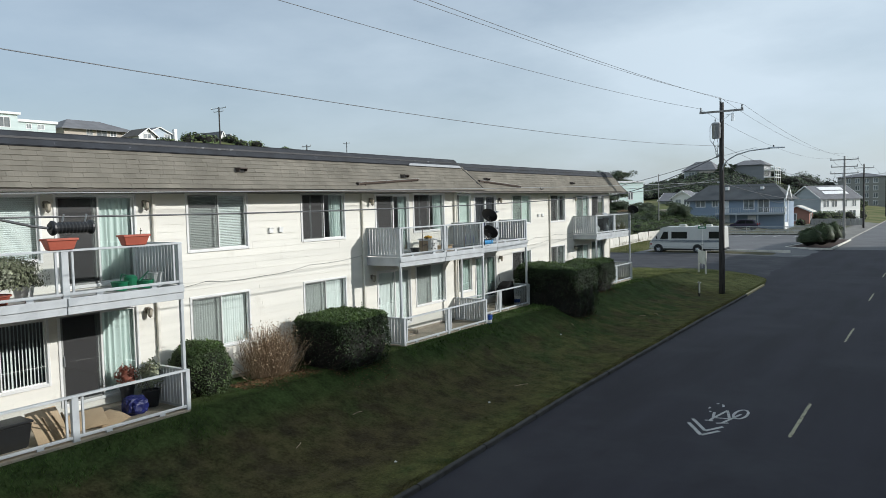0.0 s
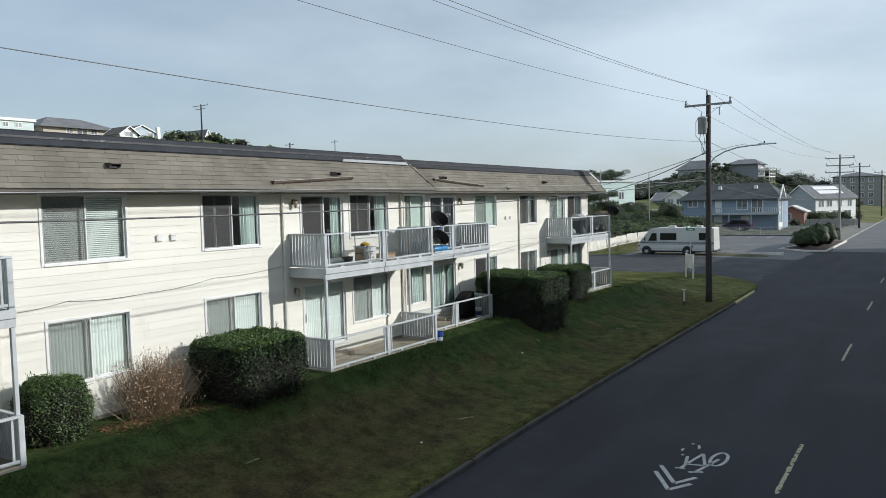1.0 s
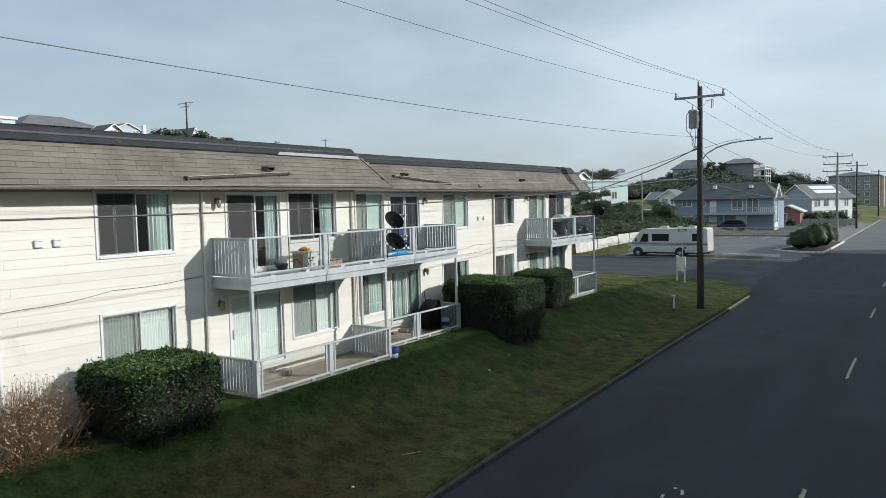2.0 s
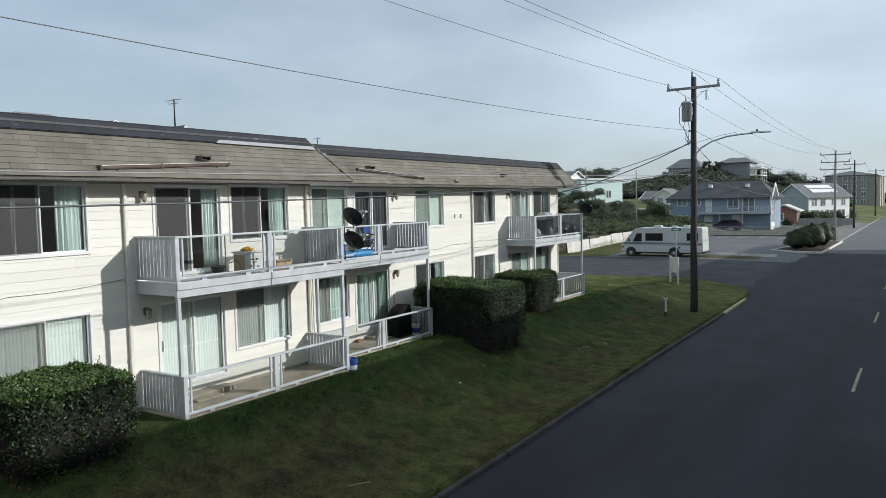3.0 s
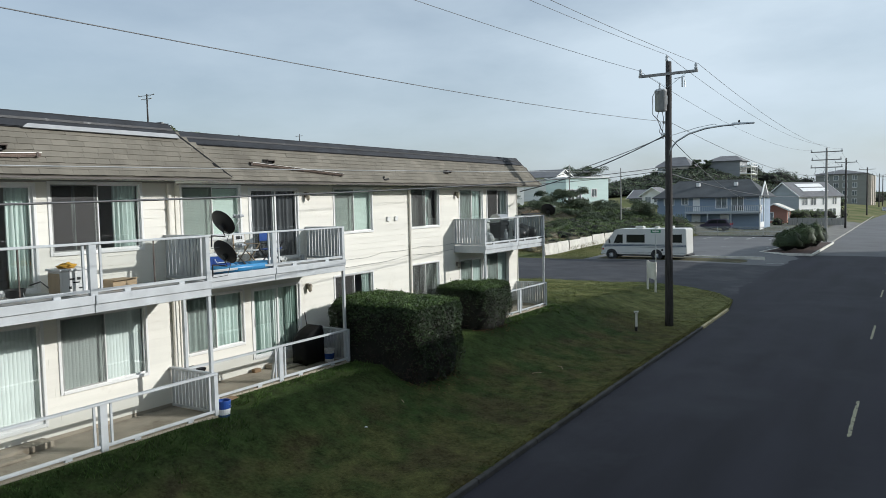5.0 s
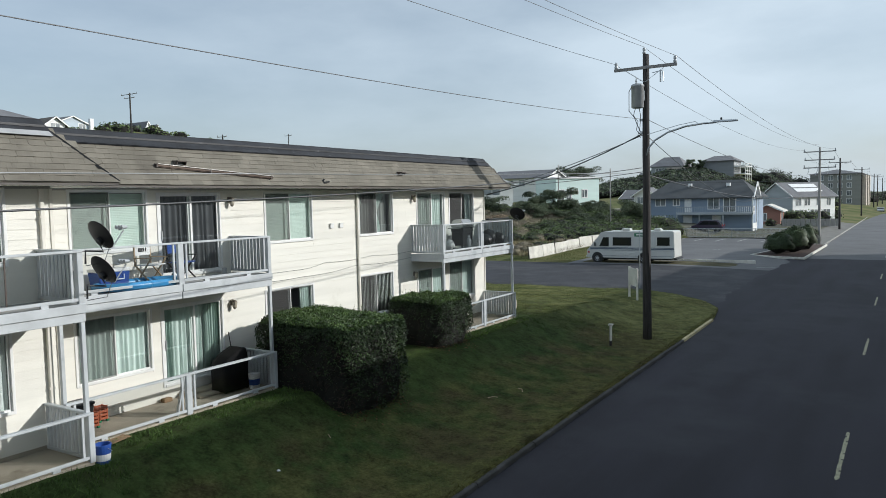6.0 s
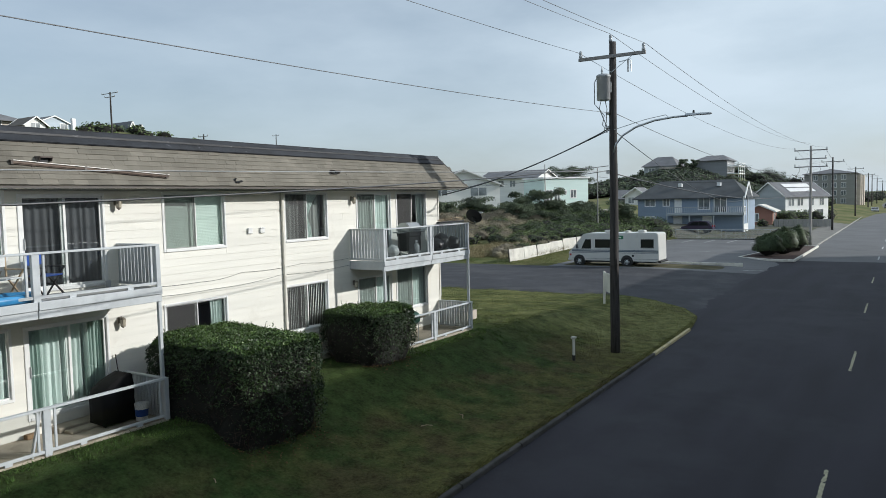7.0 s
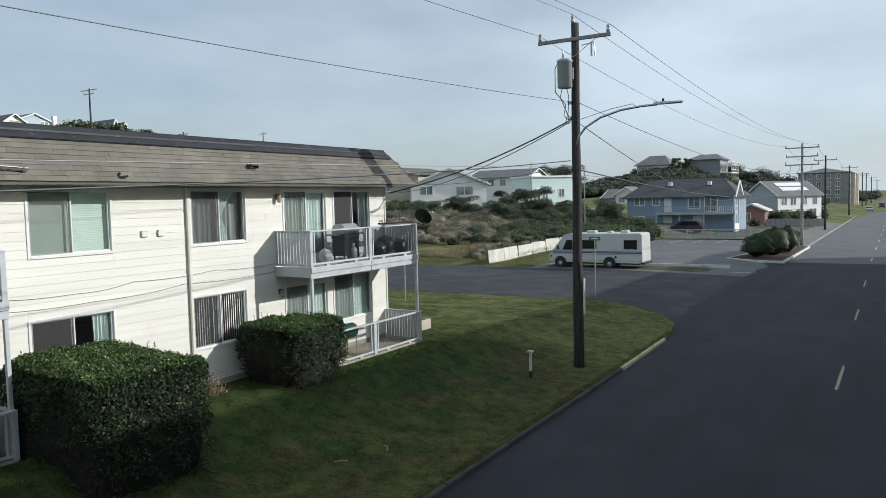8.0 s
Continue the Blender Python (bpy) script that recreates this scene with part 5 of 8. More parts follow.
na, nb = Vector((-15.4, 58.85, 0)), Vector((-14.55, 57.6, 0))
for q in (na, nb):
    part("post", soft(box(B(), q.x - 0.05, q.x + 0.05, q.y - 0.05, q.y + 0.05, g - 0.2, g + 1.75), 0.01), WEATHERWHITE, sg)
part("board", soft(bar(B(), na + Vector((0.06, -0.09, g + 1.2)), nb + Vector((-0.06, 0.09, g + 1.2)), 0.04, 1.0), 0.006), WEATHERWHITE, sg)
g = lawn_z(-16.9, 65.6)
ss = thing("street_sign", (-16.9, 65.6, g), "green street name blade on a thin metal post", "street sign")
part("post", tube(B(), [(-16.9, 65.6, g - 0.2), (-16.9, 65.6, 2.5)], 0.035, 8), METAL, ss)
bl = part("blade", soft(box(B(), -17.25, -16.55, 65.58, 65.61, 2.12, 2.34), 0.006), SIGN_GREEN, ss, "green sign blade with pale lettering bars")
part("lettering_bar", box(B(), -17.12, -16.68, 65.572, 65.579, 2.2, 2.27), WHITE, bl)

# ---- parked motorhome ----
RVW = material("motorhome_white", (0.60, 0.60, 0.57), 0.35, 0.05, 0.8, 0.05, 20, stain=(0.45, 0.43, 0.38), stain_scale=0.9, stain_from=0.6)
RVS = material("motorhome_stripe", (0.10, 0.13, 0.17), 0.4, 0.1, 3, 0, 20)
DARKGLASS = material("dark_glass", (0.015, 0.017, 0.02), 0.08, 0.05, 3, 0, 20)
TYRE = material("tyre", (0.02, 0.02, 0.02), 0.85, 0.15, 8, 0.1, 60)
RED = material("tail_lamp", (0.35, 0.02, 0.015), 0.3, 0.1, 4, 0, 20)
BLUEV = material("lamp_lens", (0.6, 0.6, 0.55), 0.15, 0.05, 4, 0, 20)
RX, RY = -26.7, 82.3
RZ = cross_z(-22, 82) + 0.0


def prism(bm, prof, y0, y1):
    """Extrude a side profile of (x, z) points across y."""
    a = [bm.verts.new((x, y0, z)) for x, z in prof]
    b = [bm.verts.new((x, y1, z)) for x, z in prof]
    bm.faces.new(a)
    bm.faces.new(b[::-1])
    for i in range(len(prof)):
        j = (i + 1) % len(prof)
        bm.faces.new((a[i], b[i], b[j], a[j]))
    return bm


def wheel(root, x, y, z, r, w):
    bm = B()
    pr = [(r * 0.62, -w / 2), (r * 0.96, -w / 2), (r, -w * 0.36), (r, w * 0.36), (r * 0.96, w / 2), (r * 0.62, w / 2)]
    n = 22
    rings = [[bm.verts.new((x + a * math.cos(k * math.tau / n), y + h, z + a * math.sin(k * math.tau / n))) for k in range(n)] for a, h in pr]
    for a, b in zip(rings, rings[1:] + rings[:1]):
        for k in range(n):
            bm.faces.new((a[k], a[(k + 1) % n], b[(k + 1) % n], b[k]))
    ty = part("tyre", bm, TYRE, root)
    bm = B()
    rings = [[bm.verts.new((x + a * math.cos(k * math.tau / 16), y + h, z + a * math.sin(k * math.tau / 16))) for k in range(16)] for a, h in ((r * 0.62, -w * 0.42), (r * 0.5, -w * 0.3), (r * 0.25, -w * 0.45), (r * 0.05, -w * 0.48))]
    for a, b in zip(rings, rings[1:]):
        for k in range(16):
            bm.faces.new((a[k], a[(k + 1) % 16], b[(k + 1) % 16], b[k]))
    bm.faces.new(rings[-1])
    part("rim", bm, METAL, ty, "dull metal rim")


rv = thing("motorhome", (RX + 3.8, RY + 1.2, RZ), "older white motorhome with dark blue stripes, parked at the verge", "motorhome")
prof = [(0.05, 0.45), (0.0, 0.62), (0.0, 1.15), (0.25, 1.35), (0.95, 2.25), (1.25, 2.72), (1.6, 2.82), (7.45, 2.86), (7.6, 2.75), (7.65, 0.55), (7.4, 0.42)]
bm = prism(B(), [(RX + a, RZ + b) for a, b in prof], RY, RY + 2.4)
part("body", soft(bm, 0.035, 2), RVW, rv)
for x0, x1, z0, z1 in ((1.15, 1.95, 1.52, 2.3), (2.35, 3.95, 1.6, 2.3), (6.2, 7.2, 1.62, 2.32)):
    w = part("side_window", soft(prism(B(), [(RX + x0 + (0.35 if x0 < 1.2 else 0), RZ + z1), (RX + x0, RZ + z0), (RX + x1, RZ + z0), (RX + x1, RZ + z1)], RY - 0.02, RY + 0.02), 0.01), DARKGLASS, rv, "dark tinted window")
    part("window_trim", box(box(B(), RX + x0 - 0.03, RX + x1 + 0.03, RY - 0.015, RY + 0.01, RZ + z0 - 0.05, RZ + z0 - 0.005), RX + x1 + 0.005, RX + x1 + 0.05, RY - 0.015, RY + 0.01, RZ + z0 - 0.05, RZ + z1 + 0.03), BLACK, w)
part("windscreen", soft(hexa(B(), [(RX + 0.27, RY + 0.15, RZ + 1.4), (RX + 0.27, RY + 2.25, RZ + 1.4), (RX + 0.9, RY + 2.25, RZ + 2.2), (RX + 0.9, RY + 0.15, RZ + 2.2), (RX + 0.22, RY + 0.15, RZ + 1.42), (RX + 0.22, RY + 2.25, RZ + 1.42), (RX + 0.86, RY + 2.25, RZ + 2.23), (RX + 0.86, RY + 0.15, RZ + 2.23)]), 0.01), DARKGLASS, rv, "large sloping windscreen")
for z, h in ((1.34, 0.05), (1.22, 0.09), (1.12, 0.025), (0.62, 0.02)):
    part("stripe", box(B(), RX + 0.28, RX + 7.62, RY - 0.012, RY + 0.0, RZ + z, RZ + z + h), RVS, rv, "dark blue side stripe")
for x in (0.95, 5.05):
    part("wheel_arch", tube(B(), [(RX + x, RY - 0.008, RZ + 0.45), (RX + x, RY + 0.3, RZ + 0.45)], 0.5, 20), BLACK, rv)
    wheel(rv, RX + x, RY + 0.08, RZ + 0.38, 0.38, 0.24)
    wheel(rv, RX + x, RY + 2.3, RZ + 0.38, 0.38, 0.24)
part("underbody", box(B(), RX + 0.5, RX + 7.3, RY + 0.3, RY + 2.1, RZ + 0.3, RZ + 0.5), BLACK, rv)
for x, l in ((2.9, 0.75), (5.7, 0.6), (4.6, 0.4)):
    part("roof_unit", soft(box(B(), RX + x, RX + x + l, RY + 0.8, RY + 1.5, RZ + 2.84, RZ + 3.06 - 0.06 * (l < 0.5)), 0.05, 2), RVW, rv, "white roof air conditioner")
for x0, x1, z0, z1 in ((5.7, 6.25, 0.75, 1.05), (2.6, 3.4, 0.55, 0.95), (3.6, 4.3, 0.55, 0.95)):
    part("hatch", soft(box(B(), RX + x0, RX + x1, RY - 0.012, RY + 0.004, RZ + z0, RZ + z1), 0.008), RVW, rv)
part("vent_hole", tube(B(), [(RX + 5.55, RY - 0.012, RZ + 0.9), (RX + 5.55, RY + 0.01, RZ + 0.9)], 0.1, 14), BLACK, rv)
part("bumper", soft(box(B(), RX - 0.1, RX + 0.15, RY + 0.05, RY + 2.35, RZ + 0.42, RZ + 0.6), 0.03), METAL, rv)
part("rear_bumper", soft(box(B(), RX + 7.55, RX + 7.8, RY + 0.1, RY + 2.3, RZ + 0.35, RZ + 0.5), 0.03), BLACK, rv)
part("marker_lamp", soft(box(B(), RX + 0.08, RX + 0.24, RY - 0.015, RY + 0.05, RZ + 0.85, RZ + 1.02), 0.01), RED, rv, "red side marker lamp")
part("headlamp", soft(box(B(), RX - 0.03, RX + 0.03, RY + 0.2, RY + 0.55, RZ + 0.8, RZ + 1.0), 0.01), BLUEV, rv)
part("mirror", soft(box(B(), RX + 0.75, RX + 0.85, RY - 0.25, RY - 0.08, RZ + 1.5, RZ + 1.85), 0.02), BLACK, rv)
part("mirror_arm", bar(B(), (RX + 0.8, RY - 0.1, RZ + 1.6), (RX + 0.9, RY + 0.02, RZ + 1.55), 0.03, 0.03), BLACK, rv)

rv.matrix_basis = Matrix.Translation((-0.17, 0, 0)) @ rv.matrix_basis @ Matrix.Diagonal((1.047, 1, 1, 1))

# white board fence by the verge
bf = thing("board_fence", (-32.9, 82.3, -1.1), "leaning fence of weathered white boards and posts", "fence")
bx = [(-32.9, 82.3), (-32.6, 84.9), (-32.45, 87.5), (-32.2, 90.1), (-31.85, 92.7), (-31.4, 95.3), (-30.8, 97.9)]
for i, ((xa, ya), (xb, yb)) in enumerate(zip(bx, bx[1:])):
    d = Vector((xb - xa, yb - ya, 0)).normalized()
    nrm = Vector((d.y, -d.x, 0))
    z0 = max(hill_z(xa, ya), cross_z(xa, ya)) - 0.1
    ln = 0.13 + 0.05 * math.sin(i * 2.3)
    p, q = Vector((xa, ya, z0)) + d * 0.04, Vector((xb, yb, z0 + 0.04)) - d * 0.04
    up = Vector((0, 0, 1.25 + 0.04 * math.sin(i * 1.9))) - nrm * ln
    part("panel", soft(hexa(B(), [p, q, q - nrm * 0.04, p - nrm * 0.04, p + up, q + up, q + up - nrm * 0.04, p + up - nrm * 0.04]), 0.008), WEATHERWHITE, bf)
    part("post", tube(B(), [Vector((xa, ya, z0)) - nrm * 0.08, Vector((xa, ya, z0)) - nrm * 0.08 + up * 1.08], 0.045, 8), POLE, bf)

# ---- car park, planted island, verge ----
MULCH = material("bark_mulch", (0.055, 0.032, 0.024), 0.95, 0.3, 4, 0.5, 40)
VERGE = material("worn_verge", (0.075, 0.075, 0.038), 0.95, 0.3, 0.8, 0.5, 14, c2=(0.13, 0.115, 0.07), spec=0.1)
YARD = material("gravel_yard", (0.115, 0.115, 0.095), 0.95, 0.25, 0.35, 0.4, 12, c2=(0.17, 0.16, 0.125), spec=0.15, stain=(0.085, 0.10, 0.05), stain_scale=0.2, stain_from=0.5)
KERBPALE = material("pale_kerb", (0.30, 0.29, 0.265), 0.9, 0.2, 1.2, 0.2, 20, stain=(0.13, 0.125, 0.11), stain_scale=0.9, stain_from=0.5)
WALKWAY = material("pale_pavement", (0.16, 0.155, 0.14), 0.9, 0.15, 0.6, 0.2, 20, stain=(0.11, 0.10, 0.085), stain_scale=0.5)
bays = thing("bay_marking", (-20, 115, -1.0), "faded white parking bay lines on worn asphalt", "road marking", kind="structure")
for i in range(7):
    x = -27.2 + 2.6 * i
    z = cross_z(x, 115) + 0.012
    part("bay_line", bar(B(), (x, 112.2, cross_z(x, 112.2) + 0.012), (x + 0.2, 117.4, cross_z(x, 117.4) + 0.012), 0.14, 0.004), LINE, bays)
part("arrow_line", bar(B(), (-19.5, 99, cross_z(-19.5, 99) + 0.012), (-14.6, 100.2, cross_z(-14.6, 100.2) + 0.012), 0.14, 0.004), LINE, bays)
part("stop_bar", bar(B(), (-12.5, 83, cross_z(-12.5, 83) + 0.012), (-11.2, 84.0, cross_z(-11.2, 84) + 0.012), 0.2, 0.004), LINE, bays)
tagged(sheet("verge", axis([(-27.5, -13.2, 14)]), axis([(81.6, 86.0, 6)]), lambda x, y: cross_z(x, y) + 0.05 * (1 - abs(2 * (y - 83.8) / 4.4) ** 4) * sstep(-13.2, -15, x) - 0.03, VERGE), "thin worn verge beside the motorhome", "verge", kind="structure")
sheet("yard", axis([(-41, -13.4, 12)]), axis([(119.0, 178, 30)]), lambda x, y: hill_z(x, y) + 0.05, YARD, label="grey gravel and thin grass yard round the blue house", category="yard")
tagged(sheet("pavement_far", axis([(-13.5, -10.25, 4)]), axis([(112.0, 178, 22)]), lambda x, y: ROAD_Z + 0.13 + 0.3 * sstep(-10.4, -13.5, x) * sstep(118, 124, y), WALKWAY, label="pale concrete pavement and driveway apron beside the far street", category="pavement"))
fk = thing("far_kerb", (-10.2, 150, ROAD_Z), "pale concrete kerb along the far street", "kerb", kind="structure")
for i in range(30):
    part("kerb_length", soft(box(B(), -10.27, -10.08, 112 + 6 * i, 117.96 + 6 * i, ROAD_Z - 0.1, ROAD_Z + 0.15), 0.02), KERBPALE, fk)
vk = thing("verge_kerb", (-17, 86, -1.1), "pale concrete kerb along the car park's edge", "kerb", kind="structure")
for i in range(7):
    part("kerb_length", soft(box(B(), -27.4 + 2.05 * i, -25.38 + 2.05 * i, 86.0, 86.16, -1.4, cross_z(-20, 86) + 0.13), 0.02), WEATHERWHITE if i > 2 else KERB, vk)
isl = thing("planting_island", (-12, 98, -1.1), "mulched planting island edged with concrete kerb", "island", kind="structure")
ip = [(-14.9, 94.6), (-11.9, 92.4), (-9.9, 92.2), (-9.75, 112.0), (-12.2, 112.0), (-14.4, 98.0)]
bm = B()
zi = cross_z(-12, 98)
lo, hi = [bm.verts.new((x, y, zi - 0.2)) for x, y in ip], [bm.verts.new((x, y, zi + 0.14)) for x, y in ip]
bm.faces.new(hi)
for i in range(6):
    j = (i + 1) % 6
    bm.faces.new((lo[i], lo[j], hi[j], hi[i]))
part("bed", bm, MULCH, isl)
for i in range(6):
    a, b = ip[i], ip[(i + 1) % 6]
    part("kerb_length", soft(bar(B(), (*a, zi + 0.07), (*b, zi + 0.07), 0.16, 0.22), 0.015), WEATHERWHITE, isl)


# ---- trees and shrubs ----
SHRUB = material("dune_shrub_leaf", (0.075, 0.12, 0.043), 0.6, 0.3, 0.25, 0.0, 10, c2=(0.15, 0.195, 0.07), isle=0.7, spec=0.3)
BROWNSHRUB = material("bare_shrub_twig", (0.23, 0.2, 0.155), 0.9, 0.3, 0.5, 0.0, 10, c2=(0.32, 0.28, 0.19), isle=0.6, spec=0.2)
PINE = material("shore_pine_needles", (0.065, 0.09, 0.054), 0.6, 0.3, 0.4, 0.0, 10, c2=(0.12, 0.15, 0.083), isle=0.7, spec=0.3)
ISLANDLEAF = material("clipped_shrub_leaf", (0.04, 0.065, 0.03), 0.5, 0.3, 0.5, 0.0, 10, c2=(0.085, 0.115, 0.05), isle=0.8, spec=0.3)
BARK = material("bark", (0.10, 0.08, 0.065), 0.9, 0.3, 4, 0.4, 30)


def blob_points(c, r, n, rng, shell=0.55):
    d = rng.normal(size=(n, 3))
    d /= np.linalg.norm(d, axis=1)[:, None]
    d[:, 2] = np.where(d[:, 2] < -0.35, -d[:, 2], d[:, 2])
    lump = np.array([1 + 0.28 * noise.noise(Vector((q[0] * 2.1 + c[0], q[1] * 2.1 + c[1], q[2] * 2.1))) for q in d])
    rad = rng.uniform(shell, 1, n) ** 0.6 * lump
    return np.array(c) + d * rad[:, None] * np.array(r), d


def blob_core(bm, c, r, seed):
    k = B()
    bmesh.ops.create_icosphere(k, subdivisions=2, radius=1)
    vm = {}
    for v in k.verts:
        s = 0.78 * (1 + 0.28 * noise.noise(Vector((v.co.x * 2.1 + c[0], v.co.y * 2.1 + c[1], v.co.z * 2.1))))
        vm[v] = bm.verts.new((c[0] + v.co.x * r[0] * s, c[1] + v.co.y * r[1] * s, c[2] + v.co.z * r[2] * s))
    for f in k.faces:
        bm.faces.new([vm[v] for v in f.verts])
    k.free()


def thicket(name, blobs, size, mat, label, seed, per=70, aspect=0.7, inside=None):
    rng = np.random.default_rng(seed)
    P, N = [], []
    bm = B()
    for c, r in blobs:
        n = int(per * (r[0] * r[1] + r[0] * r[2] + r[1] * r[2]) / 3 / (size / 0.16) ** 2) + 20
        p, d = blob_points(c, r, n, rng)
        P.append(p)
        N.append(d)
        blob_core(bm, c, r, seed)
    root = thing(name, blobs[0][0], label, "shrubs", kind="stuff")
    # unless inside is given, the near-black core paints the thicket's inner shade
    part("shaded_inside", bm, inside or HEDGE_CORE_SHADE, root)
    leaf_cloud("foliage", np.concatenate(P), np.concatenate(N), size, mat, root, seed, aspect=aspect, up=0.5)
    return root


rng = np.random.default_rng(77)
green, brown = [], []
for _ in range(1500):
    x, y = rng.uniform(-75, -28.5), rng.uniform(84.5, 135)
    # leave the grass clearing by the side street and the house plots open
    if (x < -37.5 and y < 95 + rng.uniform(0, 3)) or y < 85.5 + rng.uniform(0, 2) or (x > -38 and y > 122) or (-58 < x < -46 and y > 134) or (-72 < x < -53 and y > 121):
        continue
    if x > -31 + (y - 78) * 0.35 - 3 and y < 92:
        continue
    if x > -34.0 - 0.3 and y < 101:
        continue
    h = rng.uniform(0.45, 0.95) + 0.75 * sstep(92, 112, y) * rng.uniform(0.2, 1) * (1 if x > -52 else 0.55)
    front = y < 101 or (x < -44 and y < 116)
    if front and rng.random() < (0.62 if x > -44 else 0.8):
        h *= 1.25 if x < -42 else 1.0
        brown.append(((x, y, hill_z(x, y) + h * 0.35), (h * 1.1, h * 1.1, h * 0.75)))
    else:
        green.append(((x, y, hill_z(x, y) + h * 0.4), (h * 1.35, h * 1.35, h * 0.9)))
green, brown = green[:580], brown[:320]
thicket("dune_shrubs", green, 0.085, SHRUB, "dense low evergreen dune shrubs", 11, 55)
thicket("bare_shrubs", brown, 0.16, BROWNSHRUB, "brown leafless winter shrubs at the dune edge", 12, 520, aspect=0.1, inside=BROWNSHRUB)


def pine(x, y, h, w, label, seed, z=None, mat=PINE, lean=0.25, low=True):
    z = hill_z(x, y) if z is None else z
    rng = np.random.default_rng(seed)
    root = thing("shore_pine", (x, y, z), label, "tree", "wind-shaped pines")
    bm = B()
    trunk = [(x + lean * h * 0.3 * (i / 5) ** 2, y + 0.1 * math.sin(i), z - 0.2 + h * 0.8 * i / 5) for i in range(6)]
    tube(bm, trunk, [0.045 * h * (1 - 0.75 * i / 5) * 0.6 for i in range(6)], 8)
    ends = []
    for k in range(9):
        b = Vector(trunk[2 + k % 4])
        a = k * 2.4 + rng.uniform(-0.3, 0.3)
        e = b + Vector((math.cos(a) * w * rng.uniform(0.4, 0.85) + lean * w * 0.3, math.sin(a) * w * rng.uniform(0.4, 0.85), h * rng.uniform(0.05, 0.25)))
        tube(bm, [b, b.lerp(e, 0.5) + Vector((0, 0, 0.1)), e], [0.012 * h, 0.008 * h, 0.004 * h], 5)
        ends.append(e)
    ends.append(Vector(trunk[-1]))
    ends += [Vector(trunk[k]) + Vector((rng.normal(0, 0.3 * w), rng.normal(0, 0.3 * w), 0)) for k in ((1, 1, 2, 2, 3) if low else ())]
    part("trunk", bm, BARK, root)
    P, N = [], []
    for e in ends:
        for _ in range(3):
            c = np.array(e) + rng.normal(size=3) * np.array([w * 0.2, w * 0.2, h * 0.05])
            r = np.array([1, 1, 0.62]) * w * rng.uniform(0.26, 0.46)
            p, d = blob_points(c, r, 420, rng, 0.35)
            P.append(p)
            N.append(d)
    leaf_cloud("crown", np.concatenate(P), np.concatenate(N), 0.042 * h ** 0.5 + 0.02, mat, root, seed, aspect=0.4, up=0.5)
    return root


pine(-47.5, 113, 3.2, 2.4, "dark wind-shaped shore pine among the dune shrubs", 31)
pine(-43.5, 115, 2.4, 2.2, "dark wind-shaped shore pine among the dune shrubs", 32)
pine(-39.5, 116, 2.2, 2.2, "dark wind-shaped shore pine among the dune shrubs", 33)
pine(-45, 130, 2.6, 2.2, "dark shore pine standing before the pale houses", 36)
pine(-49.0, 118, 3.9, 2.4, "tall dark shore pine among the dune shrubs", 46)
pine(-46.8, 121, 4.2, 2.5, "tall dark shore pine among the dune shrubs", 47)
pine(-60, 113, 2.4, 2.4, "dark shore pine standing before the pale houses", 49)
pine(-42, 125, 2.4, 2.2, "dark shore pine standing before the pale houses", 50)
pine(-36, 122, 3.4, 2.4, "dark shore pine near the blue house", 37)
pine(-62.5, 264, 4.6, 1.8, "wind-bent pine between the hill houses", 39, low=False)
pine(-59.6, 267, 4.4, 1.6, "wind-bent pine between the hill houses", 40, low=False)
pine(-95, 240, 9, 6, "wind-bent pine on the far dunes", 44)
pine(-88, 236, 8, 5, "wind-bent pine on the far dunes", 45)
pine(-57, 118, 2.6, 2.4, "dark shore pine standing before the pale houses", 38)

# clipped shrubs on the planting island
for x, y, r, h, sd in ((-12.6, 96.6, 1.4, 2.1, 41), (-11.7, 99.4, 1.5, 2.5, 42), (-11.1, 103.0, 1.45, 2.6, 43)):
    rng = np.random.default_rng(sd)
    z = cross_z(-12, 98) + 0.1
    root = thing("rounded_shrub", (x, y, z), "dense rounded evergreen shrub in bark mulch", "shrub", "island shrubs")
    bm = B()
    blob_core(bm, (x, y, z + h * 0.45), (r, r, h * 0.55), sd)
    # near-black core paints the shade between the leaves
    part("core", bm, HEDGE_CORE_SHADE, root)
    p, d = blob_points((x, y, z + h * 0.45), (r, r, h * 0.58), 9000, rng, 0.75)
    leaf_cloud("leaves", p, d, 0.065, ISLANDLEAF, root, sd, aspect=0.6, up=0.4)

# thickets round the far houses and over the hills
rng = np.random.default_rng(5)
far = []
for _ in range(520):
    x, y = min(rng.normal(-68, 34), rng.uniform(-40, -26)), rng.uniform(286, 335) if rng.random() < 0.55 else rng.uniform(205, 245)
    far.append(((x, y, hill_z(x, y) + 1.0), (rng.uniform(2.0, 4), rng.uniform(2.0, 4), rng.uniform(0.9, 1.9) if y < 260 else rng.uniform(1.2, 2.4))))
for _ in range(110):
    x, y = rng.uniform(-72, -38), rng.uniform(238, 267)
    far.append(((x, y, hill_z(x, y) + 0.6), (rng.uniform(1.8, 3.4), rng.uniform(1.8, 3.4), rng.uniform(0.8, 1.7))))
for _ in range(160):
    x, y = rng.uniform(-60, -24), rng.uniform(200, 250)
    far.append(((x, y, hill_z(x, y) + 0.8), (rng.uniform(2, 4), rng.uniform(2, 4), rng.uniform(1.5, 3))))
for _ in range(200):
    x, y = rng.uniform(-140, -34), rng.uniform(330, 470)
    far.append(((x, y, hill_z(x, y) + 2.0), (rng.uniform(5, 9), rng.uniform(5, 9), rng.uniform(3, 5.5))))
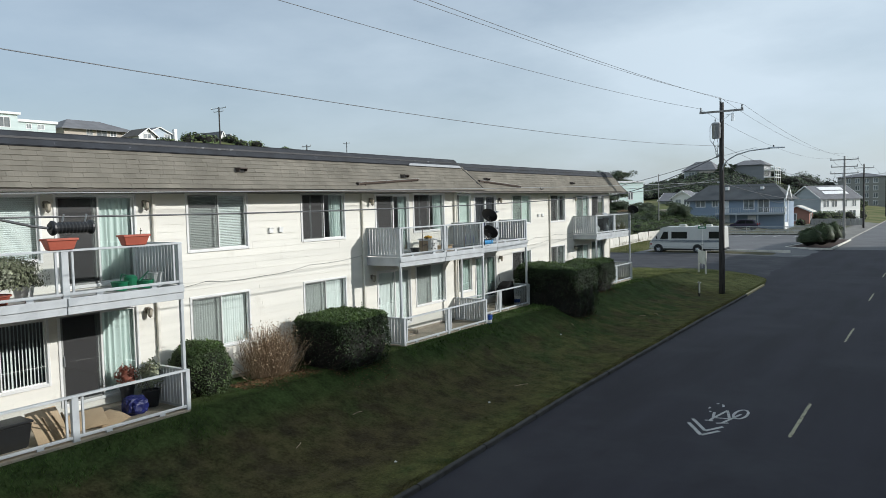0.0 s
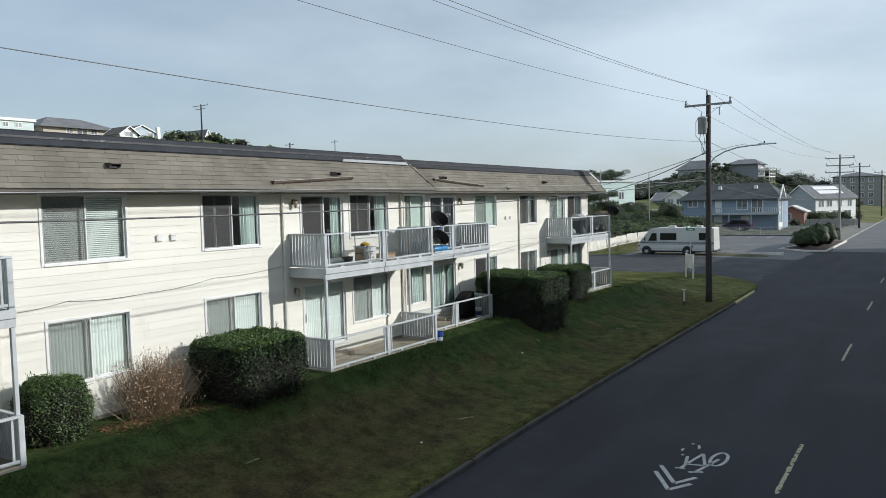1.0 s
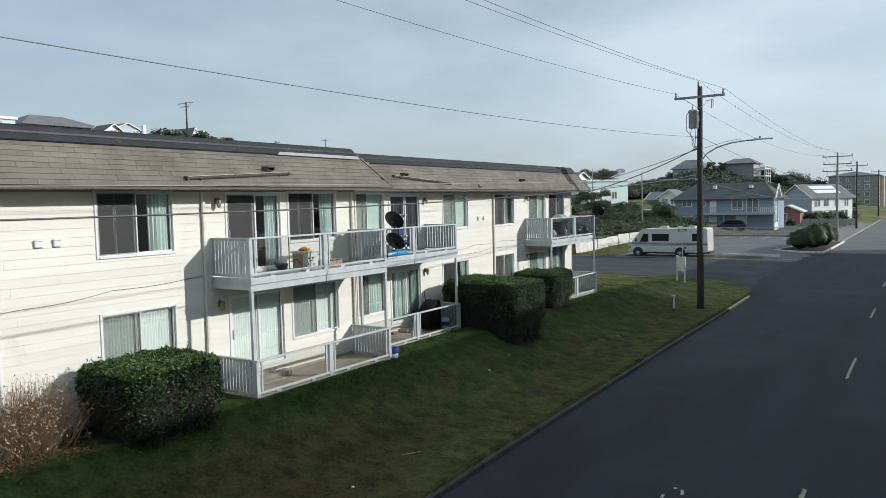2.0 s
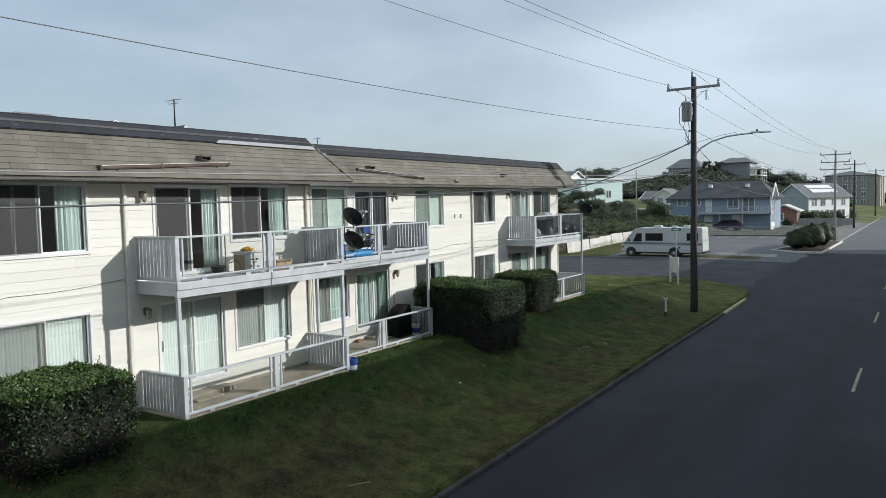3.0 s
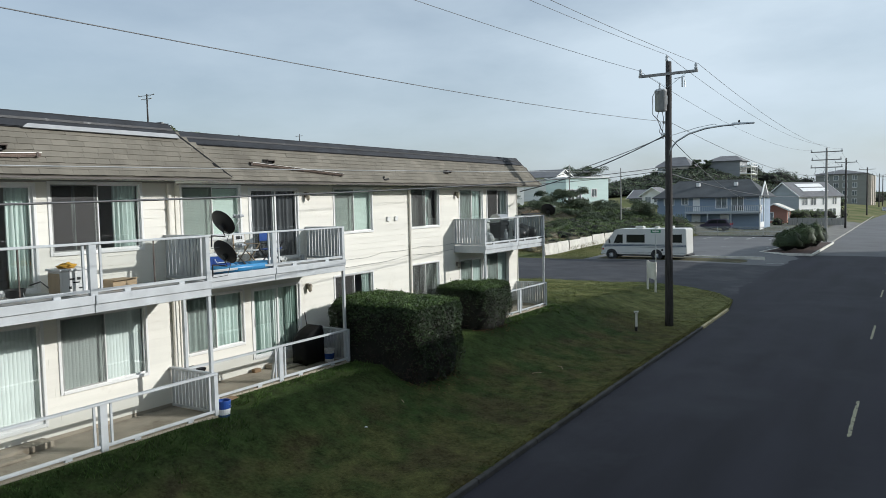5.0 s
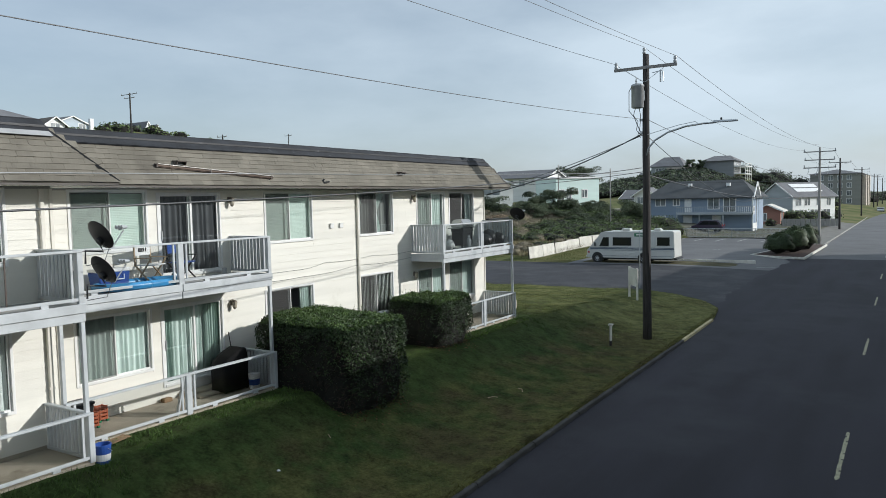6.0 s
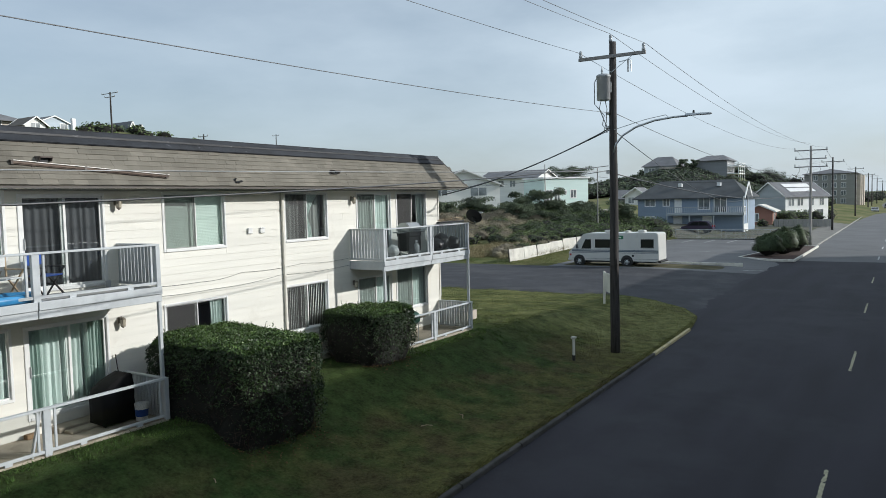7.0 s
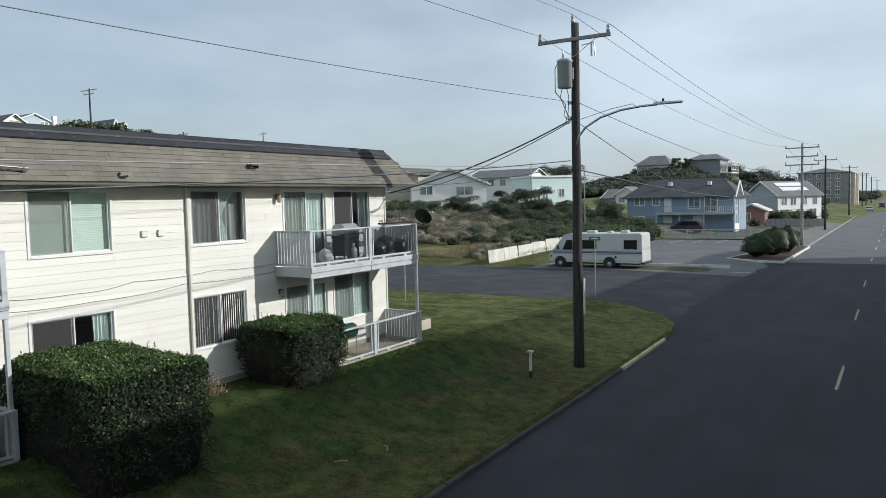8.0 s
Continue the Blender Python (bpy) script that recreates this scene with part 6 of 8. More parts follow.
for _ in range(110):
    x, y = rng.uniform(-170, -17), rng.uniform(480, 760)
    far.append(((x, y, hill_z(x, y) + 1.5), (rng.uniform(5, 9), rng.uniform(5, 9), rng.uniform(2.5, 5))))
for _ in range(50):
    x, y = rng.uniform(8, 120), rng.uniform(480, 760)
    far.append(((x, y, hill_z(x, y) + 1.5), (rng.uniform(5, 9), rng.uniform(5, 9), rng.uniform(2.5, 5))))
thicket("far_woods", far, 0.26, PINE, "low dark woods over the far dunes", 13, 60)
roadside = []
for _ in range(34):
    y = rng.uniform(205, 300)
    x = -18.5 - rng.uniform(0, 5) - 0.01 * y
    roadside.append(((x, y, hill_z(x, y) + 0.6), (rng.uniform(1.0, 2.0), rng.uniform(1.2, 2.4), rng.uniform(0.8, 1.4))))
for x, y, r in ((-21, 172, 2.0), (-18.5, 176, 2.0), (-16.6, 182, 1.9), (-24, 168, 1.7), (-20, 158, 1.0), (-17.5, 159, 1.1), (-22.5, 158.5, 1.1), (-15.5, 192, 2.2), (-19.8, 170, 2.1), (-17.8, 172, 1.9), (-16.0, 190, 1.8), (-23, 170, 2.0), (-34, 158, 2.0), (-40, 160, 2.4)):
    roadside.append(((x, y, hill_z(x, y) + r * 0.4), (r, r, r * 0.85)))
thicket("roadside_shrubs", roadside, 0.13, SHRUB, "dark evergreen shrubs along the far pavement", 14, 60)
lefthill = []
for _ in range(200):
    x, y = rng.uniform(-185, -120), rng.uniform(60, 160)
    lefthill.append(((x, y, hill_z(x, y) + 0.6), (rng.uniform(1.2, 2.6), rng.uniform(1.2, 2.6), rng.uniform(0.8, 1.5))))
for y, r in ((125.5, 2.0), (128, 2.4), (130.5, 2.2), (133, 2.0)):
    lefthill.append(((-164, y, 23.4), (r, r, r)))
thicket("hillside_shrubs", lefthill, 0.3, SHRUB, "evergreen shrubs round the hillside houses", 15, 60)

# ---- distant houses ----
ROOFG = material("grey_shingle_roof", (0.16, 0.162, 0.17), 0.9, 0.15, 0.5, 0.2, 12)
ROOFD = material("dark_shingle_roof", (0.068, 0.074, 0.078), 0.9, 0.2, 0.5, 0.2, 12)
ROOFB = material("brown_shingle_roof", (0.13, 0.115, 0.10), 0.9, 0.15, 0.5, 0.2, 12)


def paint(name, c):
    return material(name, c, 0.7, 0.07, 0.4, 0.1, 14, stretch=(0.3, 0.3, 3))


BLUEP, MINT, WHITEP, GREYP, TAN, REDP, DARKP = paint("slate_blue_siding", (0.25, 0.315, 0.40)), paint("mint_siding", (0.62, 0.75, 0.71)), paint("white_siding", (0.80, 0.80, 0.78)), paint("grey_siding", (0.38, 0.41, 0.43)), paint("tan_siding", (0.5, 0.44, 0.37)), paint("brick_red_siding", (0.34, 0.17, 0.13)), paint("dark_grey_siding", (0.24, 0.25, 0.26))


# pale blue-grey base stands for curtains and painted sky reflection in the panes
FARGLASS = material("far_window_glass", (0.12, 0.145, 0.16), 0.12, 0.3, 0.5, 0, 20, c2=(0.3, 0.32, 0.33), rnd=0.8)


def far_window(root, face, u0, u1, z0, z1, at):
    """A framed window proud of a wall; face 's' looks to -y, 'e' to +x."""
    fr, gl = B(), B()
    def bx(bm, a, b, c, d, o0, o1):
        if face == "s":
            box(bm, a, b, at - o1, at - o0, c, d)
        else:
            box(bm, at + o0, at + o1, a, b, c, d)
    t = 0.13
    bx(fr, u0 - t, u0, z0 - t, z1 + t, 0.0, 0.06)
    bx(fr, u1, u1 + t, z0 - t, z1 + t, 0.0, 0.06)
    bx(fr, u0, u1, z1, z1 + t, 0.0, 0.06)
    bx(fr, u0, u1, z0 - t, z0, 0.0, 0.06)
    m = (u0 + u1) / 2
    bx(fr, m - 0.05, m + 0.05, z0, z1, 0.012, 0.055)
    bx(gl, u0, u1, z0, z1, 0.0, 0.012)
    w = part("window", fr, TRIM, root, "white-framed window")
    part("pane", gl, FARGLASS, w)


def house(name, x0, x1, y0, y1, z0, ze, zr, ridge, wall, roof, wins, label, over=0.5, hip=0.0, group=""):
    """A house with a pitched roof; ridge 'x' or 'y' is the way its ridge runs, 'flat' has none."""
    root = thing(name, ((x0 + x1) / 2, (y0 + y1) / 2, z0), label, "house", group)
    if ridge == "flat":
        part("wall", box(B(), x0, x1, y0, y1, z0, ze), wall, root)
        part("roof", soft(box(B(), x0 - over, x1 + over, y0 - over, y1 + over, ze, zr), 0.03), roof, root)
    else:
        bm = B()
        box(bm, x0, x1, y0, y1, z0, ze)
        part("wall", bm, wall, root)
        o = over
        drop = o * (zr - ze) / max(0.1, ((y1 - y0) if ridge == "x" else (x1 - x0)) / 2)
        def P(u, v, z):
            return (u, v, z) if ridge == "x" else (v, u, z)
        a0, a1, b0, b1 = (x0, x1, y0, y1) if ridge == "x" else (y0, y1, x0, x1)
        bm_ = (b0 + b1) / 2
        if not hip:
            for u in (a0, a1 - 0.12):
                g = B()
                tri = [P(u, b0, ze), P(u, b1, ze), P(u, bm_, zr)], [P(u + 0.12, b0, ze), P(u + 0.12, b1, ze), P(u + 0.12, bm_, zr)]
                va, vb = [g.verts.new(q) for q in tri[0]], [g.verts.new(q) for q in tri[1]]
                g.faces.new(va)
                g.faces.new(vb[::-1])
                for i in range(3):
                    g.faces.new((va[i], va[(i + 1) % 3], vb[(i + 1) % 3], vb[i]))
                part("gable", g, wall, root)
        for s in (0, 1):
            e, n_ = (b0 - o, ze - drop) if s == 0 else (b1 + o, ze - drop), None
            r = B()
            lo0, lo1, hi0, hi1 = a0 - o, a1 + o, a0 - o + hip, a1 + o - hip
            q = [P(lo0, e[0], e[1]), P(lo1, e[0], e[1]), P(hi1, bm_, zr), P(hi0, bm_, zr)]
            hexa(r, [*q, *[(a, b, c + 0.16) for a, b, c in q]])
            part("roof", r, roof, root)
        if hip:
            for lo, hi in ((a0 - o, a0 - o + hip), (a1 + o, a1 + o - hip)):
                r = B()
                q = [P(lo, b0 - o, ze - drop), P(lo, b1 + o, ze - drop), P(hi, bm_ + 0.05, zr), P(hi, bm_ - 0.05, zr)]
                hexa(r, [*q, *[(a, b, c + 0.16) for a, b, c in q]])
                part("roof", r, roof, root)
        else:
            for u in (a0 - o, a1 + o):
                for e in (b0 - o, b1 + o):
                    part("bargeboard", bar(B(), P(u, e, ze - drop + 0.06), P(u, bm_, zr + 0.06), 0.1, 0.24), TRIM, root)
    for f, u0, u1, za, zb in wins:
        far_window(root, f, u0, u1, za, zb, y0 if f == "s" else x1)
    return root


blue = house("blue_house", -37.6, -21.4, 140, 150, -0.9, 4.55, 7.0, "x", BLUEP, ROOFD,
             [("s", -36.35, -34.85, 3.2, 4.3), ("s", -36.35, -34.85, 0.4, 1.4), ("s", -33.45, -32.55, 3.2, 4.3), ("s", -28.0, -26.4, 2.6, 4.3), ("s", -25.6, -23.9, 2.1, 4.3)],
             "two-storey slate blue house with a long balcony", over=0.7, hip=3.0)
for x0, x1, z0, z1 in ((-31.7, -30.6, 1.95, 4.3), (-31.9, -30.5, -0.85, 1.55), (-27.4, -26.0, -0.85, 1.5)):
    part("door", soft(box(B(), x0, x1, 139.93, 140, z0, z1), 0.01), TRIM, blue, "white door")
part("balcony_deck", soft(box(B(), -32.6, -21.0, 138.2, 140, 1.65, 1.95), 0.02), GREYP, blue)
part("balcony_rail", box(box(B(), -32.6, -21.0, 138.2, 138.28, 2.85, 2.95), -32.6, -21, 138.2, 138.28, 2.0, 2.08), GREYP, blue)
part("side_rail", box(box(B(), -21.08, -21.0, 138.2, 140, 2.85, 2.95), -21.08, -21, 138.2, 140, 2.0, 2.08), TRIM, blue)
for i in range(39):
    part("rail_baluster", box(B(), -32.5 + i * 0.3, -32.44 + i * 0.3, 138.21, 138.27, 2.05, 2.87), GREYP if i < 26 else TRIM, blue)
for i in range(6):
    part("rail_baluster", box(B(), -21.07, -21.01, 138.4 + i * 0.28, 138.46 + i * 0.28, 2.05, 2.87), TRIM, blue)
for x in (-32.5, -29.0, -25.4, -21.1):
    part("porch_post", box(B(), x - 0.08, x + 0.08, 138.2, 138.36, -1.0, 4.4 if x > -22 else 1.65), TRIM if x > -24 else GREYP, blue)
part("porch_post", box(B(), -21.2, -21.04, 141.8, 141.96, -1.0, 4.4), TRIM, blue)
part("gable_trim", bar(B(), (-20.9, 138.3, 4.2), (-20.9, 141.5, 6.6), 0.12, 0.4), TRIM, blue, "white gable bargeboard")
part("gable_trim", bar(B(), (-20.9, 144.7, 4.2), (-20.9, 141.5, 6.6), 0.12, 0.4), TRIM, blue, "white gable bargeboard")
for x in (-31.5, -25.5):
    part("roof_vent", soft(box(B(), x - 0.3, x + 0.3, 142.5, 143.1, 6.1, 6.7), 0.05), WHITE, blue)
part("porch_screen", box(B(), -21.15, -21.05, 138.4, 141.8, -1.0, 0.3), TRIM, blue)
part("bin", soft(box(B(), -34.9, -33.9, 139.2, 139.9, -0.9, 0.1), 0.03), BLACK, blue)

blue.matrix_basis = Matrix.Translation((-1.0, 0, 0)) @ blue.matrix_basis

house("garden_shed", -26.2, -21.8, 165, 170, -0.9, 1.7, 2.7, "y", REDP, WEATHERWHITE, [("s", -25.2, -24.2, -0.2, 1.1), ("e", 166.3, 167.6, -0.2, 1.1)], "small brick-red house with a pale roof", over=0.6)
house("low_shed", -45.5, -41.5, 137, 141, 0.2, 2.5, 2.8, "flat", REDP, TAN, [], "low reddish shed among the shrubs", over=0.3)
wh = house("white_house", -24.9, -15.9, 179.3, 193.3, -0.9, 4.9, 8.0, "y", WHITEP, ROOFG, [("e", 180.3, 182.0, 2.7, 4.3), ("e", 183.2, 184.9, 2.7, 4.3), ("e", 187.0, 188.4, 2.7, 4.3), ("e", 190.4, 191.8, 2.7, 4.3), ("e", 180.3, 182.6, -0.4, 1.7), ("e", 185.2, 187.4, -0.4, 1.7), ("e", 189.4, 191.6, -0.4, 1.7), ("s", -19.4, -17.4, 2.5, 4.1)], "white two-storey house with a grey gable front", over=0.5)
part("grey_front", box(B(), -24.9, -15.92, 179.2, 179.3, -0.9, 4.9), GREYP, wh)
g = B()
hexa(g, [(-24.9, 179.2, 4.9), (-15.9, 179.2, 4.9), (-20.3, 179.2, 7.95), (-20.5, 179.2, 7.95), (-24.9, 179.29, 4.9), (-15.9, 179.29, 4.9), (-20.3, 179.29, 7.95), (-20.5, 179.29, 7.95)])
part("grey_gable", g, GREYP, wh)
for k in (0, 1):
    xa, xb = -17.0 - 1.5 * k, -18.1 - 1.5 * k
    za, zb = 8.0 - (xa + 20.4) * 0.689 + 0.24, 8.0 - (xb + 20.4) * 0.689 + 0.24
    part("roof_panel", hexa(B(), [(xa, 182, za), (xa, 190.5, za), (xb, 190.5, zb), (xb, 182, zb), (xa, 182, za + 0.08), (xa, 190.5, za + 0.08), (xb, 190.5, zb + 0.08), (xb, 182, zb + 0.08)]), WHITE, wh, "bright white roof panel")
wh.matrix_basis = Matrix.Translation((-1.0, 0, 0)) @ wh.matrix_basis @ pose(0, 0, 0, 0, 0, -33) @ Matrix.Scale(0.87, 4)
HOTELP = paint("weathered_shingle_siding", (0.27, 0.27, 0.25))
hotel = house("hotel", -33, -16.5, 322, 372, -0.8, 11.4, 13.0, "y", HOTELP, ROOFG, [("s", -30 + 3 * i, -28.6 + 3 * i, 0.8 + 2.8 * k, 2.4 + 2.8 * k) for i in range(4) for k in range(4)] + [("e", 325 + 6 * i, 328 + 6 * i, 0.6 + 2.8 * k, 2.4 + 2.8 * k) for i in range(7) for k in range(4)], "large grey four-storey shingled hotel", over=0.6, hip=6)
for i in range(3):
    part("bay", box(B(), -16.5, -15.2, 328 + 14 * i, 333 + 14 * i, -0.8, 11.0), TAN, hotel)
house("hill_house", -76.5, -66, 270, 282, 8.5, 15.0, 17.9, "x", GREYP, ROOFG, [("s", -75, -73, 12.4, 14), ("s", -72, -70, 12.4, 14)], "grey hipped-roof house on the far hill", over=0.8, hip=3.5)
ann = house("hill_house", -69.5, -63, 266, 274, 8.5, 13.6, 14.1, "flat", WHITEP, TAN, [("s", -68.6, -67, 11.8, 13.2), ("s", -66.5, -65, 11.8, 13.2)], "pale flat-roofed house on the far hill", over=0.6)
hh = house("hill_house", -59, -49.5, 268, 280, 8.0, 15.8, 17.4, "x", DARKP, ROOFG, [("e", 269, 271, 12.5, 14.5), ("e", 273, 275, 12.5, 14.5)], "tall dark grey house with white decks on the far hill", over=0.8, hip=3.0)
for z in (11.2, 13.6):
    part("deck", box(B(), -49.5, -46.0, 268, 279, z, z + 0.3), TRIM, hh)
    part("deck_rail", box(B(), -46.1, -46.0, 268, 279, z + 1.0, z + 1.15), TRIM, hh)
for y in (268.2, 271.5, 275, 278.6):
    part("deck_post", box(B(), -46.2, -46.0, y, y + 0.2, 7.5, 14.8), TRIM, hh)
house("hill_house", -84, -77.5, 300, 308, 9, 12.6, 14.3, "x", WHITEP, ROOFG, [("s", -83, -81.5, 11, 12.2)], "white cottage on the far hill", over=0.6)
mint = house("mint_house", 0.0, 9.0, 0.0, 7.0, 2.0, 8.2, 8.5, "flat", MINT, WHITE, [("s", 0.4, 1.6, 4.2, 6.2), ("s", 2.1, 3.1, 4.2, 6.2), ("s", 3.9, 4.5, 5.6, 6.1), ("s", 5.4, 6.4, 4.9, 6.2)], "mint green flat-roofed house with white windows", over=0.25)
mint.matrix_basis = pose(-54.3, 138, 0, 0, 0, 55) @ mint.matrix_basis
wg = house("white_gable_house", 0.0, 12.4, 0.0, 12.0, 2.0, 7.4, 9.9, "y", WHITEP, ROOFG, [("s", 1.4, 3.4, 5.75, 7.0), ("s", 7.4, 10.1, 5.6, 6.9)], "white lap-sided house with a low gable", over=0.7)
for i in range(26):
    part("siding_lap", box(B(), 0.0, 12.4, -0.010, 0.0, 2.1 + 0.2 * i, 2.14 + 0.2 * i), WHITEP, wg)
wg.matrix_basis = pose(-69.6, 124.6, 0, 0, 0, 38) @ wg.matrix_basis
tan = house("tan_house", -84, -70.5, 128, 142, 2.5, 9.2, 10.6, "y", TAN, ROOFB, [("s", -77.8, -76.4, 6.6, 7.9), ("s", -77.8, -76.4, 3.5, 4.8)], "tan two-storey house behind the shrubs", over=0.6)
for i, (x0, x1, y, ze, zr) in enumerate(((-101, -84, 200, 10.6, 12.6), (-126, -112, 200, 11, 13.2))):
    house("row_house", x0, x1, y, y + 12, 3, ze, zr, "x", WHITEP, ROOFG, [("s", x0 + 2 + 3.5 * k, x0 + 3.6 + 3.5 * k, ze - 2.3, ze - 0.7) for k in range(3)], "long pale house with a low brown roof", over=0.7)
house("porch_house", -58, -47, 184, 194, 0.5, 4.4, 6.2, "x", GREYP, ROOFG, [("s", -56.5, -55, 2.6, 3.8)], "grey house with a white gabled porch", over=0.6)
house("porch_house", -53.2, -48.4, 178, 183.5, 0.5, 5.0, 6.6, "y", WHITEP, ROOFG, [("s", -52.4, -51.2, 3.4, 4.6), ("s", -50.4, -49.2, 3.4, 4.6)], "white gabled porch on the grey house", over=0.6)
# houses on the hillside behind the apartments
PALEMINT = paint("pale_mint_siding", (0.56, 0.65, 0.63))
ch = house("hillside_house", -177, -165, 64, 82.7, 16, 26.3, 26.8, "flat", PALEMINT, WHITE, [("e", 78.6, 81.0, 23.6, 25.6)], "pale green flat-roofed house with a brick chimney", over=0.5)
part("chimney", soft(box(B(), -168, -166.5, 75.2, 76.5, 26.5, 29.2), 0.05), REDP, ch, "red brick chimney")
part("chimney_pot", lathe(B(), (-167.2, 75.85, 29.2), [(0.25, 0), (0.3, 0.4), (0.22, 0.7)], 10), REDP, ch)
house("hillside_house", -177, -167, 83.4, 92.0, 16, 25.1, 25.7, "flat", PALEMINT, WHITE, [("e", 85.5, 86.5, 23.8, 24.7), ("e", 88, 89.3, 23.8, 24.7)], "low pale flat-roofed wing on the hillside", over=0.4)
house("hillside_house", -182, -168, 94.5, 112, 16, 24.9, 27.4, "y", TAN, ROOFG, [("e", 100, 101.4, 23.4, 24.6), ("e", 102.5, 105.0, 23.2, 24.6), ("e", 106, 107.4, 23.4, 24.6)], "wide tan hillside house with a hipped grey roof", over=1.2, hip=6)
house("hillside_house", -164, -158, 107, 111.5, 16, 23.1, 24.7, "x", WHITEP, ROOFB, [("e", 108.3, 110.2, 22.4, 23.4)], "white gable with a brown roof on the hillside", over=0.6)
lh = house("hillside_house", -176, -165, 113.3, 121.8, 16, 24.3, 26.1, "x", paint("pale_blue_siding", (0.45, 0.52, 0.58)), ROOFG, [("e", 119.0, 120.6, 23.2, 24.5)], "pale blue gabled house with white trim on the hillside", over=0.4)
part("chimney", soft(box(B(), -165, -164.2, 121.4, 122.3, 22, 25.9), 0.04), WHITE, lh)
house("hillside_house", -172, -164, 135.6, 138, 15, 23.9, 26.3, "x", WHITEP, ROOFG, [], "white-trimmed steep gable on the hillside", over=0.3)
house("hillside_house", -172, -164, 138.4, 140.4, 15, 23.7, 25.7, "x", WHITEP, ROOFG, [], "white-trimmed steep gable on the hillside", over=0.3)

# low wire fence, cars
cf = thing("car_park_fence", (-20, 119.5, -0.9), "low wire fence with posts along the car park", "fence")
for i in range(9):
    x = -36 + 2.9 * i
    part("post", tube(B(), [(x, 119.6, -1.2), (x, 119.6, 0.35)], 0.045, 8), METAL, cf)
for z in (0.3, -0.3, -0.8):
    part("rail", tube(B(), [(-36, 119.6, z), (-12.8, 119.6, z)], 0.03, 6), METAL, cf)
wires = B()
for i in range(230):
    tube(wires, [(-36 + i * 0.1, 119.6, -1.0), (-36 + i * 0.1, 119.6, 0.3)], 0.015, 3, cap=False)
tagged(part("wire_mesh", wires, METAL, cf), kind="stuff")
part("base_board", box(B(), -36, -12.8, 119.5, 119.58, -1.25, -0.88), BLACK, cf)
lowf = thing("garden_fence", (-17, 152, -0.6), "grey board fence by the pavement", "fence")
for i in range(12):
    part("board", soft(box(B(), -20.5 + i * 0.75, -19.8 + i * 0.75, 157, 157.06, -0.9, 0.35 + 0.03 * math.sin(i * 2)), 0.01), POLE_PALE, lowf)


def car(x, y, z, turn, body, label, suv=True):
    root = thing("car", (0, 0, 0), label, "car", "parked cars")
    h = 1.68 if suv else 1.45
    prof = [(-2.25, 0.35), (-2.3, 0.75), (-2.15, 0.95), (-1.95, 1.02), (-1.6, h - 0.12), (-1.3, h), (0.5, h), (0.8, h - 0.08), (1.35, 1.05), (2.1, 0.92), (2.28, 0.7), (2.25, 0.35)]
    part("body", soft(prism(B(), prof, -0.88, 0.88), 0.06, 2), body, root)
    for s in (-1, 1):
        bm = prism(B(), [(-1.75, 1.06), (-1.5, h - 0.16), (-0.45, h - 0.1), (-0.45, 1.06)], s * 0.885 - 0.006, s * 0.885 + 0.006)
        part("side_window", bm, DARKGLASS, root)
        part("side_window", prism(B(), [(-0.38, 1.06), (-0.38, h - 0.1), (0.45, h - 0.1), (1.15, 1.06)], s * 0.885 - 0.006, s * 0.885 + 0.006), DARKGLASS, root)
        for wx in (-1.4, 1.4):
            part("wheel_arch", tube(B(), [(wx, s * 0.84, 0.36), (wx, s * 0.892, 0.36)], 0.4, 18), BLACK, root)
            wheel(root, wx, s * 0.82, 0.33, 0.33, 0.2)
        part("head_lamp", soft(box(B(), 2.1, 2.24, s * 0.7 - 0.15, s * 0.7 + 0.15, 0.7, 0.85), 0.02), BLUEV, root)
        part("tail_lamp", soft(box(B(), -2.32, -2.2, s * 0.72 - 0.12, s * 0.72 + 0.12, 0.85, 1.1), 0.02), RED, root, "red tail lamp")
    part("windscreen", hexa(B(), [(0.82, -0.75, h - 0.08), (1.36, -0.8, 1.06), (1.36, 0.8, 1.06), (0.82, 0.75, h - 0.08), (0.85, -0.75, h - 0.06), (1.4, -0.8, 1.08), (1.4, 0.8, 1.08), (0.85, 0.75, h - 0.06)]), DARKGLASS, root)
    part("rear_window", hexa(B(), [(-1.98, -0.7, 1.06), (-1.64, -0.68, h - 0.16), (-1.64, 0.68, h - 0.16), (-1.98, 0.7, 1.06), (-2.0, -0.7, 1.08), (-1.66, -0.68, h - 0.14), (-1.66, 0.68, h - 0.14), (-2.0, 0.7, 1.08)]), DARKGLASS, root)
    root.matrix_basis = pose(x, y, z, 0, 0, turn)
    return root


CARD = material("dark_purple_car_paint", (0.05, 0.04, 0.07), 0.25, 0.05, 2, 0, 20)
CARS = material("silver_car_paint", (0.42, 0.43, 0.44), 0.25, 0.05, 2, 0, 20)
CARB = material("black_car_paint", (0.04, 0.045, 0.05), 0.25, 0.05, 2, 0, 20)
car(-27.0, 130.5, hill_z(-27, 130.5), 180, CARD, "dark purple hatchback parked before the blue house")
car(-8.9, 268, ROAD_Z, -90, CARS, "silver saloon car parked along the far street", False)
car(-6.6, 318, ROAD_Z, -90, CARB, "dark car standing on the far street")
car(-5.0, 430, ROAD_Z, -90, CARS, "silver car far along the street", False)


